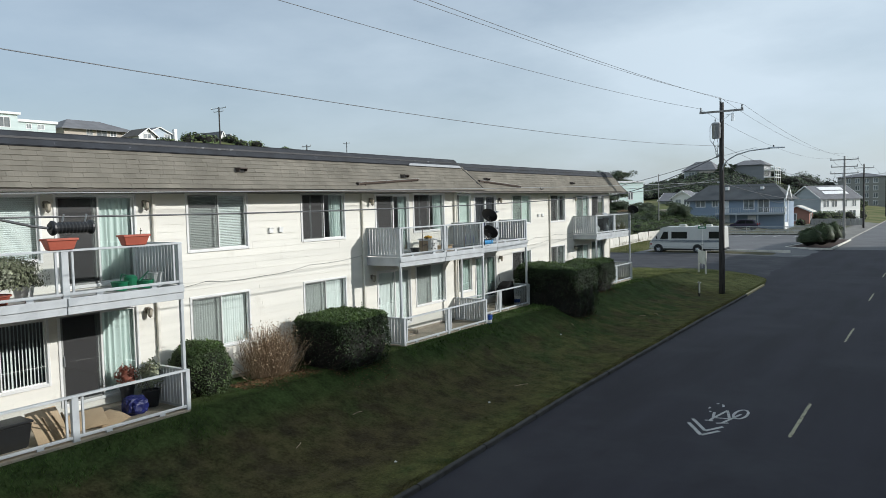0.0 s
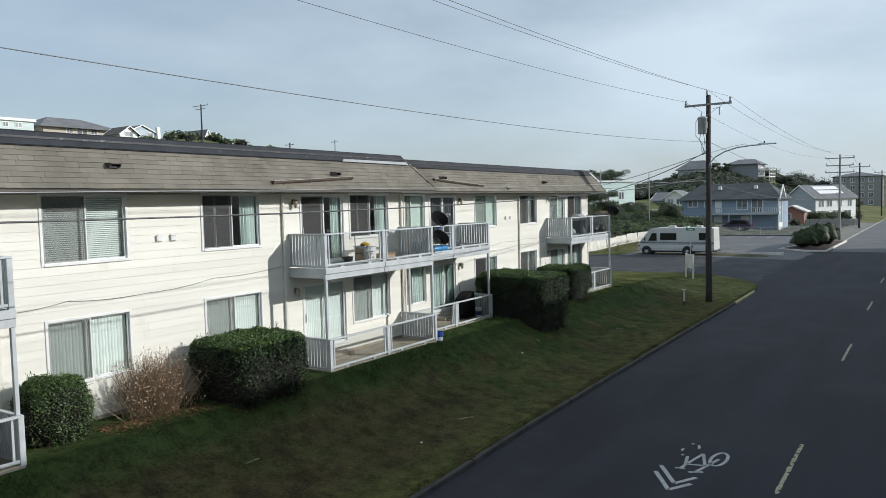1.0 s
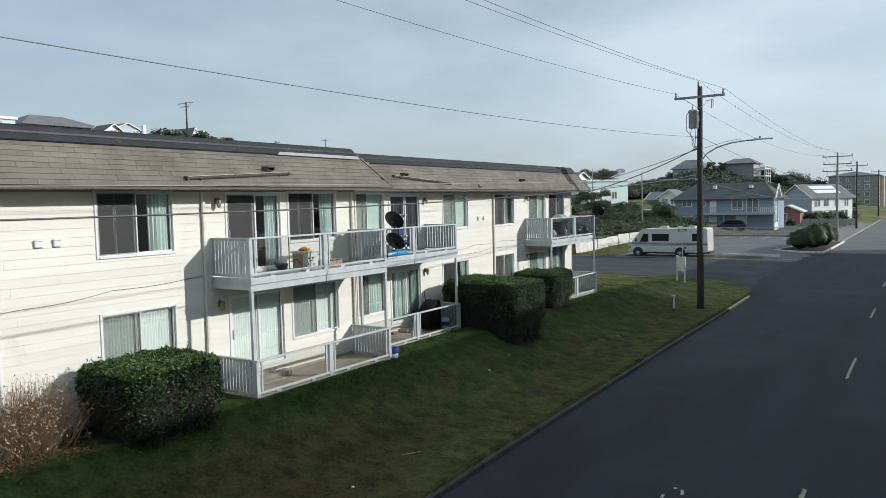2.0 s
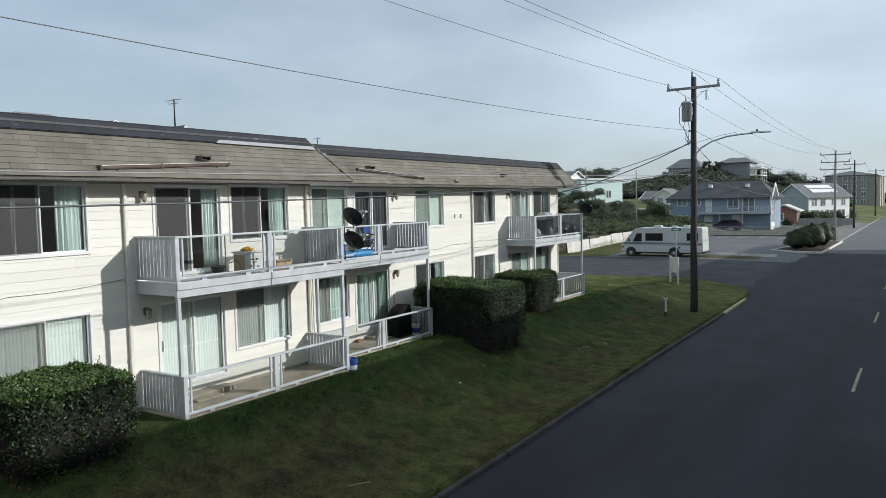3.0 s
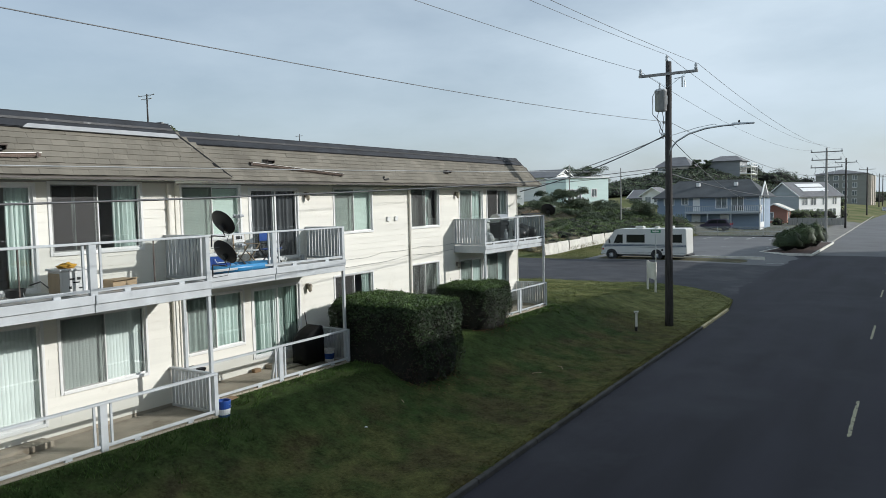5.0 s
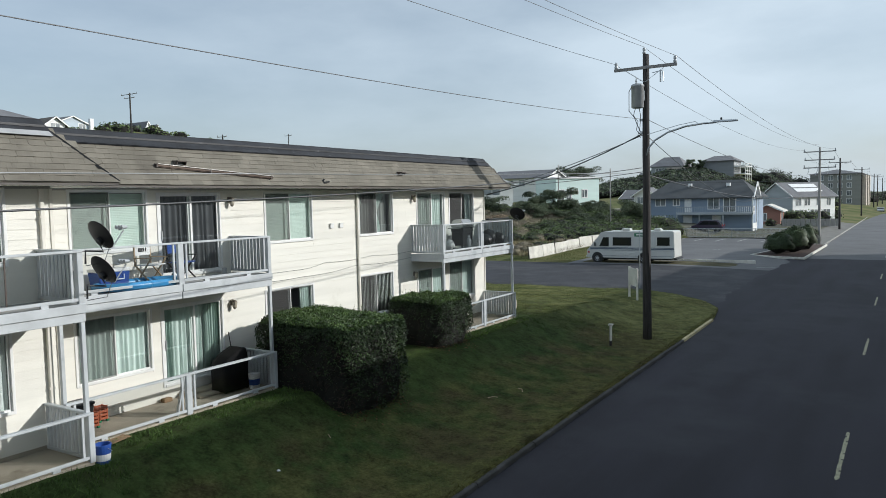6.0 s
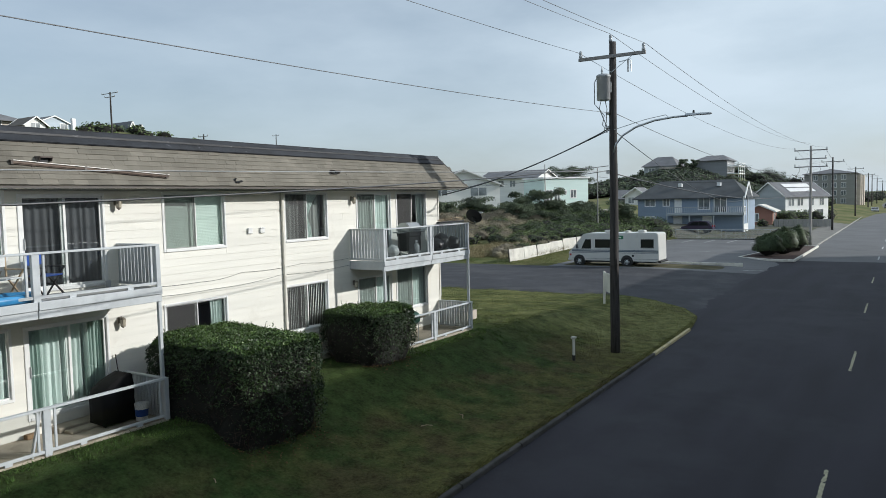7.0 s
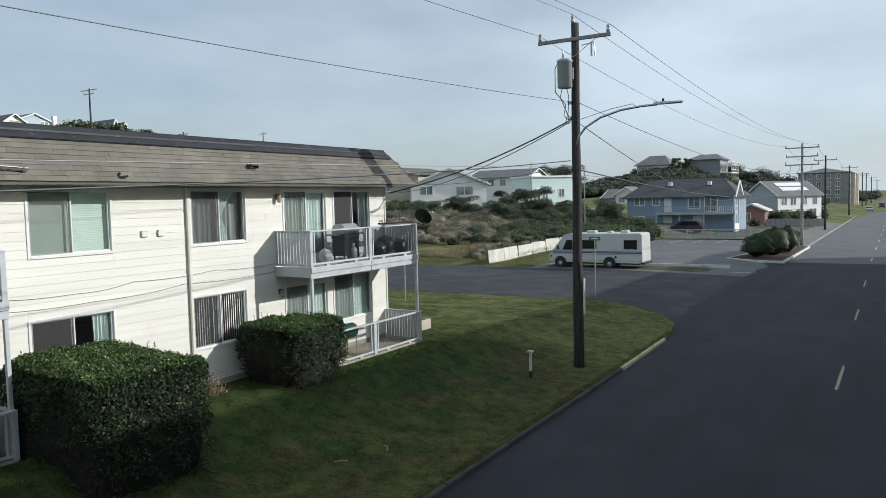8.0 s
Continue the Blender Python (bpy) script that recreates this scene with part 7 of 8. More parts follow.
# ---- fittings on the walls ----
TERRA = material("terracotta_plastic", (0.42, 0.10, 0.06), 0.5, 0.1, 4, 0.05, 30)
GREENP = material("green_plastic", (0.01, 0.20, 0.09), 0.4, 0.1, 4, 0.03, 30)
BLUEPL = material("blue_plastic", (0.025, 0.075, 0.30), 0.4, 0.1, 4, 0.03, 30)
BLUELT = material("bright_blue_vinyl", (0.05, 0.26, 0.52), 0.35, 0.1, 4, 0.03, 30)
ORANGE = material("orange_plastic", (0.42, 0.11, 0.05), 0.45, 0.15, 4, 0.03, 30)
YELLOW = material("yellow_cloth", (0.65, 0.36, 0.04), 0.8, 0.15, 6, 0.1, 40)
# darker cardboard brown, with the torn piece's shading put into the colour
DARKCARD = material("dark_cardboard", (0.26, 0.17, 0.095), 0.9, 0.2, 4, 0.1, 40)
CARDB = material("cardboard", (0.52, 0.39, 0.25), 0.85, 0.1, 4, 0.1, 40)
PLYWD = material("bare_timber", (0.42, 0.32, 0.21), 0.75, 0.2, 3, 0.15, 50, stretch=(1, 1, 0.2))
COVER = material("black_grill_cover", (0.0065, 0.0062, 0.0062), 0.75, 0.2, 2, 0.35, 14, spec=0.2)
DISHP = material("black_dish_paint", (0.008, 0.008, 0.009), 0.55, 0.2, 4, 0.03, 40, spec=0.3)
LANTERN = material("weathered_lantern", (0.24, 0.21, 0.17), 0.5, 0.25, 9, 0.1, 60, metal=0.3, stain=(0.1, 0.075, 0.055), stain_scale=12, stain_from=0.5)
STEEL = material("brushed_steel", (0.48, 0.48, 0.47), 0.35, 0.08, 3, 0.05, 40, metal=0.9)
PLANT = material("pot_plant_leaf", (0.17, 0.195, 0.105), 0.5, 0.3, 4, 0, 20, c2=(0.32, 0.34, 0.22), isle=0.7)
REDLEAF = material("reddish_leaf", (0.25, 0.08, 0.05), 0.6, 0.3, 4, 0, 20, isle=0.6)
LAMPGL = material("lamp_glass", (0.42, 0.38, 0.3), 0.25, 0.1, 3, 0, 20)

for X, y, z in ((W1, 8.8, 4.86), (W1, 11.24, 4.86), (W1, 20.02, 4.86), (W2, 31.2, 4.84), (W2, 39.95, 4.84), (W1, 11.2, 2.2), (W1, 20.0, 2.2), (W2, 31.15, 2.05), (W2, 39.95, 2.0)):
    lamp = thing("wall_lamp", (X, y, z), "small brown porch lantern fixed to the siding", "wall lamp", "porch lanterns")
    part("back_plate", soft(box(B(), X + 0.024, X + 0.05, y - 0.06, y + 0.06, z + 0.0, z + 0.16), 0.01), LANTERN, lamp)
    part("arm", bar(B(), (X + 0.05, y, z + 0.12), (X + 0.14, y, z + 0.14), 0.025, 0.025), LANTERN, lamp)
    part("cap", lathe(B(), (X + 0.14, y, z + 0.1), [(0.07, 0), (0.055, 0.03), (0.02, 0.05)], 12), LANTERN, lamp)
    part("glass", lathe(B(), (X + 0.14, y, z - 0.07), [(0.04, 0), (0.06, 0.03), (0.065, 0.17)], 12), LAMPGL, lamp)
    for k in range(4):
        e, d = 0.058 * math.cos(k * math.pi / 2 + 0.785), 0.058 * math.sin(k * math.pi / 2 + 0.785)
        part("bar", bar(B(), (X + 0.14 + e * 0.75, y + d * 0.75, z - 0.075), (X + 0.14 + e * 1.12, y + d * 1.12, z + 0.105), 0.012, 0.012), LANTERN, lamp)
    part("finial", lathe(B(), (X + 0.14, y, z - 0.11), [(0.008, 0), (0.02, 0.015), (0.045, 0.04)], 10), LANTERN, lamp)
for X, ys, z in ((W1, (15.4, 15.8), 4.1), (W2, (35.36, 35.83), 4.05)):
    for y in ys:
        u = thing("utility_box", (X, y, z), "small white utility cover on the siding", "utility box", "utility covers")
        part("cover", soft(box(B(), X + 0.024, X + 0.07, y - 0.085, y + 0.085, z - 0.08, z + 0.08), 0.01), TRIM, u)
        part("lip", soft(box(B(), X + 0.07, X + 0.085, y - 0.085, y + 0.085, z + 0.05, z + 0.08), 0.004), TRIM, u)
for y in (15.05, 15.4):
    v = thing("foundation_vent", (W1, y, 0.55), "grey louvred vent low on the wall", "vent", "foundation vents")
    part("frame", soft(box(B(), W1 + 0.024, W1 + 0.04, y - 0.14, y + 0.14, 0.62, 0.86), 0.006), GREYWOOD, v)
    for k in range(4):
        part("louvre", box(B(), W1 + 0.04, W1 + 0.05, y - 0.11, y + 0.11, 0.655 + 0.05 * k, 0.675 + 0.05 * k), BLACK, v)


def draped(pts, r, label, X):
    path = []
    for (ya, za), (yb, zb) in zip(pts, pts[1:]):
        for i in range(6):
            t = i / 6
            path.append((X + 0.028, ya + (yb - ya) * t, za + (zb - za) * t - 0.05 * math.sin(t * math.pi)))
    path.append((X + 0.028, *pts[-1]))
    return tagged(part("wall_cable", tube(B(), path, r, 5), WIRE, smooth=True), label, "cable", "wall cables")


draped([(11.3, 2.72), (13.0, 2.82), (15.0, 2.78), (17.0, 2.95), (19.5, 3.06)], 0.0045, "thin dark cable draped along the siding", W1)
draped([(31.3, 2.9), (33.5, 2.78), (35.0, 2.9), (37.5, 2.95), (39.8, 2.94)], 0.0045, "thin dark cable draped along the siding", W2)
draped([(31.3, 2.62), (34.0, 2.55), (36.5, 2.68), (39.8, 2.7)], 0.0045, "thin dark cable draped along the siding", W2)


# ---- satellite dishes ----
def dish(x, y, z, yaw, tilt, post, label):
    root = thing("satellite_dish", (x, y, z), label, "satellite dish", "satellite dishes")
    m = Matrix.Translation((x, y, z)) @ Euler((0, radians(tilt), radians(yaw))).to_matrix().to_4x4()
    bm = B()
    rings = []
    for rr, d in ((0.0, 0.0), (0.1, 0.006), (0.2, 0.025), (0.27, 0.05), (0.285, 0.06), (0.27, 0.06), (0.2, 0.037), (0.1, 0.018), (0.0, 0.012)):
        rings.append([bm.verts.new(m @ Vector((d, rr * 1.27 * math.cos(k * math.tau / 26), rr * 1.06 * math.sin(k * math.tau / 26)))) for k in range(26)])
    for a, b in zip(rings, rings[1:]):
        for k in range(26):
            bm.faces.new((a[k], a[(k + 1) % 26], b[(k + 1) % 26], b[k]))
    bmesh.ops.remove_doubles(bm, verts=bm.verts, dist=0.0005)
    part("reflector", bm, DISHP, root, "black oval reflector", smooth=True)
    part("feed_arm", tube(B(), [m @ Vector((-0.02, 0, -0.2)), m @ Vector((0.12, 0, -0.33)), m @ Vector((0.5, 0, -0.16))], 0.014, 8), METAL, root)
    fh = part("feed_horn", tube(B(), [m @ Vector((0.55, 0, -0.12)), m @ Vector((0.44, 0, -0.07))], [0.035, 0.05], 10), PORCELAIN, root, "pale feed horn")
    for e in (-0.1, 0.1):
        part("side_horn", tube(B(), [m @ Vector((0.54, e, -0.11)), m @ Vector((0.44, e, -0.06))], [0.028, 0.04], 10), PORCELAIN, fh)
    part("back_bracket", soft(tube(B(), [m @ Vector((-0.06, 0, -0.09)), m @ Vector((0.01, 0, -0.09))], 0.08, 8), 0.01), BLACK, root)
    part("mast", tube(B(), [m @ Vector((-0.05, 0, -0.09)), m @ Vector((-0.06, 0, -0.3)), Vector(post) + Vector((0, 0.06, 0.03)), Vector(post) + Vector((0, 0.05, -0.22))], 0.02, 8), BLACK, root)
    part("cable", tube(B(), [m @ Vector((0.1, 0.03, -0.3)), Vector((x, y + 0.1, z - 0.5)), Vector((post[0], post[1] + 0.05, post[2] - 0.25))], 0.008, 5), WIRE, root)
    return root


dish(-14.72, 25.58, 4.24, 86, -28, (-14.8, 25.3, 3.95), "black oval satellite dish clamped to the balcony corner")
dish(-14.72, 25.6, 3.58, 86, -28, (-14.8, 25.3, 3.3), "black oval satellite dish clamped below another")
dish(-15.95, 45.62, 4.12, 86, -28, (-16.02, 45.32, 3.9), "black oval satellite dish on the end balcony post")


# ---- balcony and patio clutter ----
def planter(y, plant):
    p = thing("planter_box", (-14.62, y, 4.0), "terracotta coloured plastic planter box on the rail", "planter", "rail planters")
    bm = B()
    hexa(bm, [(-14.71, y - 0.25, 4.002), (-14.53, y - 0.25, 4.002), (-14.53, y + 0.25, 4.002), (-14.71, y + 0.25, 4.002), (-14.75, y - 0.32, 4.21), (-14.49, y - 0.32, 4.21), (-14.49, y + 0.32, 4.21), (-14.75, y + 0.32, 4.21)])
    part("trough", soft(bm, 0.012), TERRA, p)
    part("rim", soft(box(B(), -14.77, -14.47, y - 0.335, y + 0.335, 4.19, 4.235), 0.008), TERRA, p)
    part("soil", box(B(), -14.73, -14.51, y - 0.29, y + 0.29, 4.2, 4.215), MULCH, p)
    if plant:
        part("stalk", tube(B(), [(-14.6, y + 0.16, 4.2), (-14.61, y + 0.17, 4.34)], 0.008, 5), PLANT, p)
        leaf_cloud("leaf", np.array([(-14.6, y + 0.17, 4.3 + 0.02 * k) for k in range(4)]), np.ones((4, 3)), 0.03, PLANT, p, 2)


planter(8.2, False)
planter(9.87, True)


def potted(x, y, z, r, h, potmat, leafmat, spread, n, label, seed):
    root = thing("potted_plant", (x, y, z), label, "plant")
    part("pot", lathe(B(), (x, y, z), [(r * 0.75, 0), (r, h * 0.85), (r * 1.08, h * 0.86), (r * 1.08, h), (r * 0.9, h), (r * 0.85, h * 0.9)], 18), potmat, root, smooth=False)
    rng = np.random.default_rng(seed)
    pts, d = blob_points((x, y, z + h + spread[2] * 0.5), spread, n, rng, 0.1)
    bm = B()
    for k in range(12):
        tube(bm, [(x, y, z + h * 0.9), tuple(Vector(pts[k]).lerp(Vector((x, y, z + h)), 0.3)), tuple(pts[k])], 0.006, 4)
    part("stem", bm, BARK, root)
    leaf_cloud("leaves", pts, d, 0.045 if n < 5000 else 0.03, leafmat, root, seed)
    return root


potted(-15.0, 7.1, 2.98, 0.25, 0.2, TERRA, PLANT, (0.42, 1.0, 0.52), 9500, "bushy grey-green potted shrub on the balcony", 61)
potted(-15.35, 7.8, 2.98, 0.2, 0.3, WHITE, PLANT, (0.3, 0.3, 0.3), 400, "small potted plant in a white pot on the balcony", 62)
gc = thing("watering_can", (-15.2, 10.12, 2.98), "green plastic watering can on the balcony", "watering can")
part("body", lathe(B(), (-15.2, 10.12, 2.98), [(0.14, 0), (0.15, 0.02), (0.15, 0.26), (0.1, 0.31), (0.08, 0.31)], 16), GREENP, gc)
part("spout", tube(B(), [(-15.2, 10.24, 3.06), (-15.2, 10.47, 3.25), (-15.2, 10.58, 3.34)], [0.03, 0.02, 0.018], 8), GREENP, gc)
part("handle", tube(B(), [(-15.2, 10.00, 3.05), (-15.2, 9.84, 3.12), (-15.2, 9.90, 3.32), (-15.2, 10.06, 3.29)], 0.015, 7), GREENP, gc)
for y, r, h in ((9.78, 0.18, 0.18), (10.4, 0.2, 0.16)):
    t = thing("plastic_tub", (-15.1, y, 2.98), "shallow green plastic tub on the balcony", "tub", "green tubs")
    part("tub", lathe(B(), (-15.1, y, 2.98), [(r * 0.8, 0), (r, h), (r * 1.08, h), (r * 1.08, h + 0.02), (r * 0.92, h + 0.02), (r * 0.75, 0.03)], 18), GREENP, t)
wp = thing("plant_pot", (-15.1, 10.7, 2.98), "empty white plastic plant pot", "pot")
part("pot", lathe(B(), (-15.1, 10.7, 2.98), [(0.13, 0), (0.18, 0.3), (0.19, 0.3), (0.19, 0.33), (0.16, 0.33), (0.12, 0.03)], 16), WHITE, wp)

# lower patio of the nearest unit
BLUEBAG = material("deep_blue_plastic", (0.010, 0.015, 0.12), 0.45, 0.3, 6, 0.35, 14)
bp = thing("blue_sack", (-15.15, 10.0, 0.05), "crumpled deep blue plastic sack on the patio", "sack")
bm = B()
bmesh.ops.create_icosphere(bm, subdivisions=4, radius=1)
for v in bm.verts:
    c = v.co
    s = 1 + 0.22 * noise.noise(c * 2.6) + 0.1 * noise.noise(c * 6.0)
    v.co = Vector((-15.25 + math.copysign(abs(c.x) ** 0.7, c.x) * 0.22 * s, 10.1 + math.copysign(abs(c.y) ** 0.7, c.y) * 0.27 * s, max(0.052, 0.25 + math.copysign(abs(c.z) ** 0.7, c.z) * 0.22 * s)))
part("bag", bm, BLUEBAG, bp)
potted(-15.9, 10.35, 0.05, 0.16, 0.55, BLACK, REDLEAF, (0.28, 0.3, 0.35), 420, "reddish potted plant by the wall", 63)
potted(-15.55, 10.75, 0.05, 0.2, 0.4, BLACK, PLANT, (0.4, 0.35, 0.5), 700, "leafy potted plant behind the patio fence", 64)


def card_sheet(m, w, h, bend, label, seed):
    """A curled sheet of cardboard with thickness; m places its lower edge."""
    rng = random.Random(seed)
    verts, faces = [], []
    n, t = 10, 0.012
    for side in (0, 1):
        for i in range(n + 1):
            for j in range(n + 1):
                u, v = i / n, j / n
                d = bend * (v * v + 0.4 * math.sin(u * 3.0 + seed)) + 0.01 * rng.uniform(-1, 1) * (1 - side)
                verts.append(m @ Vector((d + side * t, (u - 0.5) * w, v * h)))
    k = n + 1
    for i in range(n):
        for j in range(n):
            a = i * k + j
            faces += [(a, a + k, a + k + 1, a + 1), (k * k + a, k * k + a + 1, k * k + a + k + 1, k * k + a + k)]
    edge = [i * k for i in range(k)] + [n * k + j for j in range(1, k)] + [i * k + n for i in range(n - 1, -1, -1)] + list(range(n - 1, 0, -1))
    for a, b in zip(edge, edge[1:] + edge[:1]):
        faces.append((a, b, k * k + b, k * k + a))
    return tagged(quick("cardboard_sheet", verts, faces, CARDB, smooth=False), label, "cardboard", "cardboard sheets")


card_sheet(pose(-14.9, 9.45, 0.06, 0, -66, 15), 0.75, 0.6, -0.12, "flattened tan cardboard sheet lying on the patio", 1)
card_sheet(pose(-15.0, 8.8, 0.06, 0, -58, -20), 0.85, 0.7, -0.16, "flattened tan cardboard sheet lying on the patio", 2)
card_sheet(pose(-14.88, 8.0, 0.06, 0, -24, 10), 0.7, 0.72, -0.1, "curled tan cardboard sheet propped behind the patio fence", 3)
card_sheet(pose(-14.85, 6.62, 0.06, 0, -20, -10), 0.55, 0.62, -0.14, "curled tan cardboard sheet propped behind the patio fence", 4)
for y, tilt in ((7.8, 0.3), (8.0, 0.34), (8.2, 0.25)):
    pl = thing("timber_board", (-15.0, y, 0.06), "pale timber board leaning on the patio fence", "board", "leaning boards")
    part("board", soft(bar(B(), (-15.05, y + tilt, 0.07), (-14.72, y - 0.1, 0.66), 0.045, 0.02), 0.005), PLYWD, pl)
bn = thing("storage_bin", (-15.1, 7.3, 0.05), "dark plastic storage bin on the patio", "bin")
part("bin", soft(hexa(B(), [(-15.35, 6.98, 0.05), (-14.98, 6.98, 0.05), (-14.98, 7.55, 0.05), (-15.35, 7.55, 0.05), (-15.42, 6.92, 0.56), (-14.92, 6.92, 0.56), (-14.92, 7.62, 0.56), (-15.42, 7.62, 0.56)]), 0.03, 2), BLACK, bn)
part("lid", soft(box(B(), -15.45, -14.9, 6.9, 7.64, 0.56, 0.61), 0.015), BLACK, bn)

# second unit, upper balcony
bx_ = thing("storage_crate", (-15.5, 22.5, 2.98), "white storage box with dark printed marks on the balcony", "box")
part("body", soft(box(B(), -15.75, -15.3, 22.2, 22.78, 2.98, 3.46), 0.02), WHITE, bx_)
part("lid", soft(box(B(), -15.78, -15.27, 22.17, 22.81, 3.46, 3.5), 0.01), WHITE, bx_)
part("end_panel", soft(box(B(), -15.72, -15.33, 22.188, 22.2, 3.03, 3.42), 0.004), PLYWD, bx_, "tan end panel")
for y, z, w, h in ((22.42, 3.3, 0.1, 0.03), (22.56, 3.3, 0.07, 0.05), (22.5, 3.23, 0.14, 0.025), (22.38, 3.14, 0.05, 0.05), (22.6, 3.12, 0.09, 0.03)):
    part("printed_mark", box(B(), -15.3, -15.297, y - w / 2, y + w / 2, z - h / 2, z + h / 2), BLACK, bx_, "dark printed mark")
cl = thing("cloth_bundle", (-15.5, 22.45, 3.5), "crumpled yellow cloth on a crate", "cloth")
bm = B()
bmesh.ops.create_icosphere(bm, subdivisions=3, radius=1)
for v in bm.verts:
    s = 1 + 0.7 * noise.noise(v.co * 4.5)
    v.co = Vector((-15.5 + v.co.x * 0.13 * s, 22.45 + v.co.y * 0.17 * s, 3.545 + v.co.z * 0.06 * s))
part("cloth", bm, YELLOW, cl, smooth=True)
cb = thing("cardboard_box", (-15.6, 23.6, 2.98), "flat brown cardboard box on the balcony", "box")
part("box", soft(box(B(), -15.8, -15.35, 23.3, 23.85, 2.98, 3.18), 0.008), CARDB, cb)
part("flap", bar(B(), (-15.33, 23.3, 3.18), (-15.33, 23.85, 3.2), 0.12, 0.006), CARDB, cb)
gr = thing("small_grill", (-15.3, 21.35, 2.98), "small black folding grill on thin legs", "grill")
part("bowl", lathe(B(), (-15.3, 21.35, 3.06), [(0.09, 0), (0.15, 0.03), (0.175, 0.15), (0.185, 0.15), (0.185, 0.165), (0.16, 0.165), (0.14, 0.05), (0.0, 0.03)], 18), BLACK, gr)
for a in (0.4, 2.5, 4.6):
    part("leg", tube(B(), [(-15.3 + 0.15 * math.cos(a), 21.35 + 0.15 * math.sin(a), 3.18), (-15.3 + 0.22 * math.cos(a), 21.35 + 0.22 * math.sin(a), 2.98)], 0.01, 6), METAL, gr)
part("handle", tube(B(), [(-15.1, 21.5, 3.28), (-15.0, 21.65, 3.34), (-15.1, 21.85, 3.2)], 0.012, 6), BLACK, gr)

# third unit, upper balcony
pool = thing("folded_pool", (-16.5, 27.2, 2.96), "bright blue vinyl paddling pool lying on the balcony", "pool")
bm = B()
tube(bm, [(-16.45 + 0.42 * math.cos(a * math.tau / 28), 27.6 + 1.0 * math.sin(a * math.tau / 28), 3.06) for a in range(29)], 0.09, 10, cap=False)
part("lower_ring", bm, BLUELT, pool, smooth=True)
part("base", soft(box(B(), -16.75, -16.15, 26.8, 28.4, 2.97, 3.03), 0.01), BLUELT, pool)
bnb = thing("cool_box", (-16.85, 27.15, 2.98), "blue plastic cool box with a white lid", "cool box")
part("tub", soft(hexa(B(), [(-17.03, 26.82, 2.98), (-16.65, 26.82, 2.98), (-16.65, 27.5, 2.98), (-17.03, 27.5, 2.98), (-17.06, 26.78, 3.36), (-16.62, 26.78, 3.36), (-16.62, 27.54, 3.36), (-17.06, 27.54, 3.36)]), 0.02), BLUEPL, bnb)
part("lid", soft(box(B(), -17.07, -16.61, 26.77, 27.55, 3.36, 3.43), 0.015), WHITE, bnb, "white lid")
part("handle", tube(B(), [(-16.6, 26.95, 3.3), (-16.56, 26.98, 3.2), (-16.56, 27.34, 3.2), (-16.6, 27.37, 3.3)], 0.012, 6), WHITE, bnb)


def folding_chair(x, y, z, turn, cloth, wood, label):
    root = thing("folding_chair", (0, 0, 0), label, "chair", "folding chairs")
    part("seat", soft(box(B(), -0.22, 0.22, -0.25, 0.25, 0.43, 0.46), 0.01), cloth, root)
    part("backrest", soft(box(B(), -0.24, -0.215, -0.26, 0.26, 0.66, 0.9), 0.008), cloth, root)
    for s in (-1, 1):
        part("leg", bar(B(), (-0.22, s * 0.27, 0.0), (0.22, s * 0.27, 0.6), 0.03, 0.03), wood, root)
        part("leg", bar(B(), (0.22, s * 0.27, 0.0), (-0.22, s * 0.27, 0.45), 0.03, 0.03), wood, root)
        part("back_post", bar(B(), (-0.22, s * 0.27, 0.42), (-0.24, s * 0.27, 0.92), 0.03, 0.03), wood, root)
        part("armrest", soft(box(B(), -0.25, 0.25, s * 0.27 - 0.025, s * 0.27 + 0.025, 0.6, 0.625), 0.006), wood, root)
    root.matrix_basis = pose(x, y, z, 0, 0, turn)
    return root


folding_chair(-16.75, 29.05, 2.98, 20, BLUEPL, POLE, "blue canvas director's chair with a dark frame")
wc = folding_chair(-16.85, 28.25, 2.98, 15, WHITE, PLYWD, "folding chair with a lettered white back and wooden legs")
for k, w in ((-0.13, 0.05), (-0.06, 0.06), (0.02, 0.05), (0.1, 0.03)):
    bar_ = part("lettering_bar", box(B(), -0.248, -0.207, k - w / 2, k + w / 2, 0.75, 0.84), BLACK)
    bar_.parent = wc
pot3 = thing("metal_can", (-17.2, 30.75, 2.96), "small pale tin can on the balcony", "can")
part("can", lathe(B(), (-17.2, 30.75, 2.97), [(0.06, 0), (0.06, 0.14), (0.055, 0.15), (0.05, 0.14)], 14), PORCELAIN, pot3)


def covered_grill(x, y, z, label):
    root = thing("covered_grill", (x, y, z), label, "grill")
    prof = [(-0.62, 0.05), (-0.62, 0.72), (-0.52, 0.88), (-0.3, 1.0), (0.1, 1.12), (0.4, 1.2), (0.5, 1.16), (0.53, 0.8), (0.54, 0.05)]
    bm = prism(B(), [(a, b) for a, b in prof], -0.27, 0.27)
    bmesh.ops.subdivide_edges(bm, edges=list(bm.edges), cuts=3, use_grid_fill=True)
    for v in bm.verts:
        v.co += Vector((noise.noise(v.co * 4), noise.noise(v.co * 4 + Vector((5, 0, 0))), 0)) * 0.025
        v.co = Vector((x - v.co.y, y + v.co.x * 0.66, z + v.co.z * 0.92))
    part("cover", bm, COVER, root, smooth=True)
    for a, b in ((-0.36, -0.2), (0.36, -0.2), (-0.36, 0.2), (0.36, 0.2)):
        part("caster", tube(B(), [(x + b - 0.02, y + a, z + 0.04), (x + b + 0.02, y + a, z + 0.04)], 0.04, 10), BLACK, root)
    return root


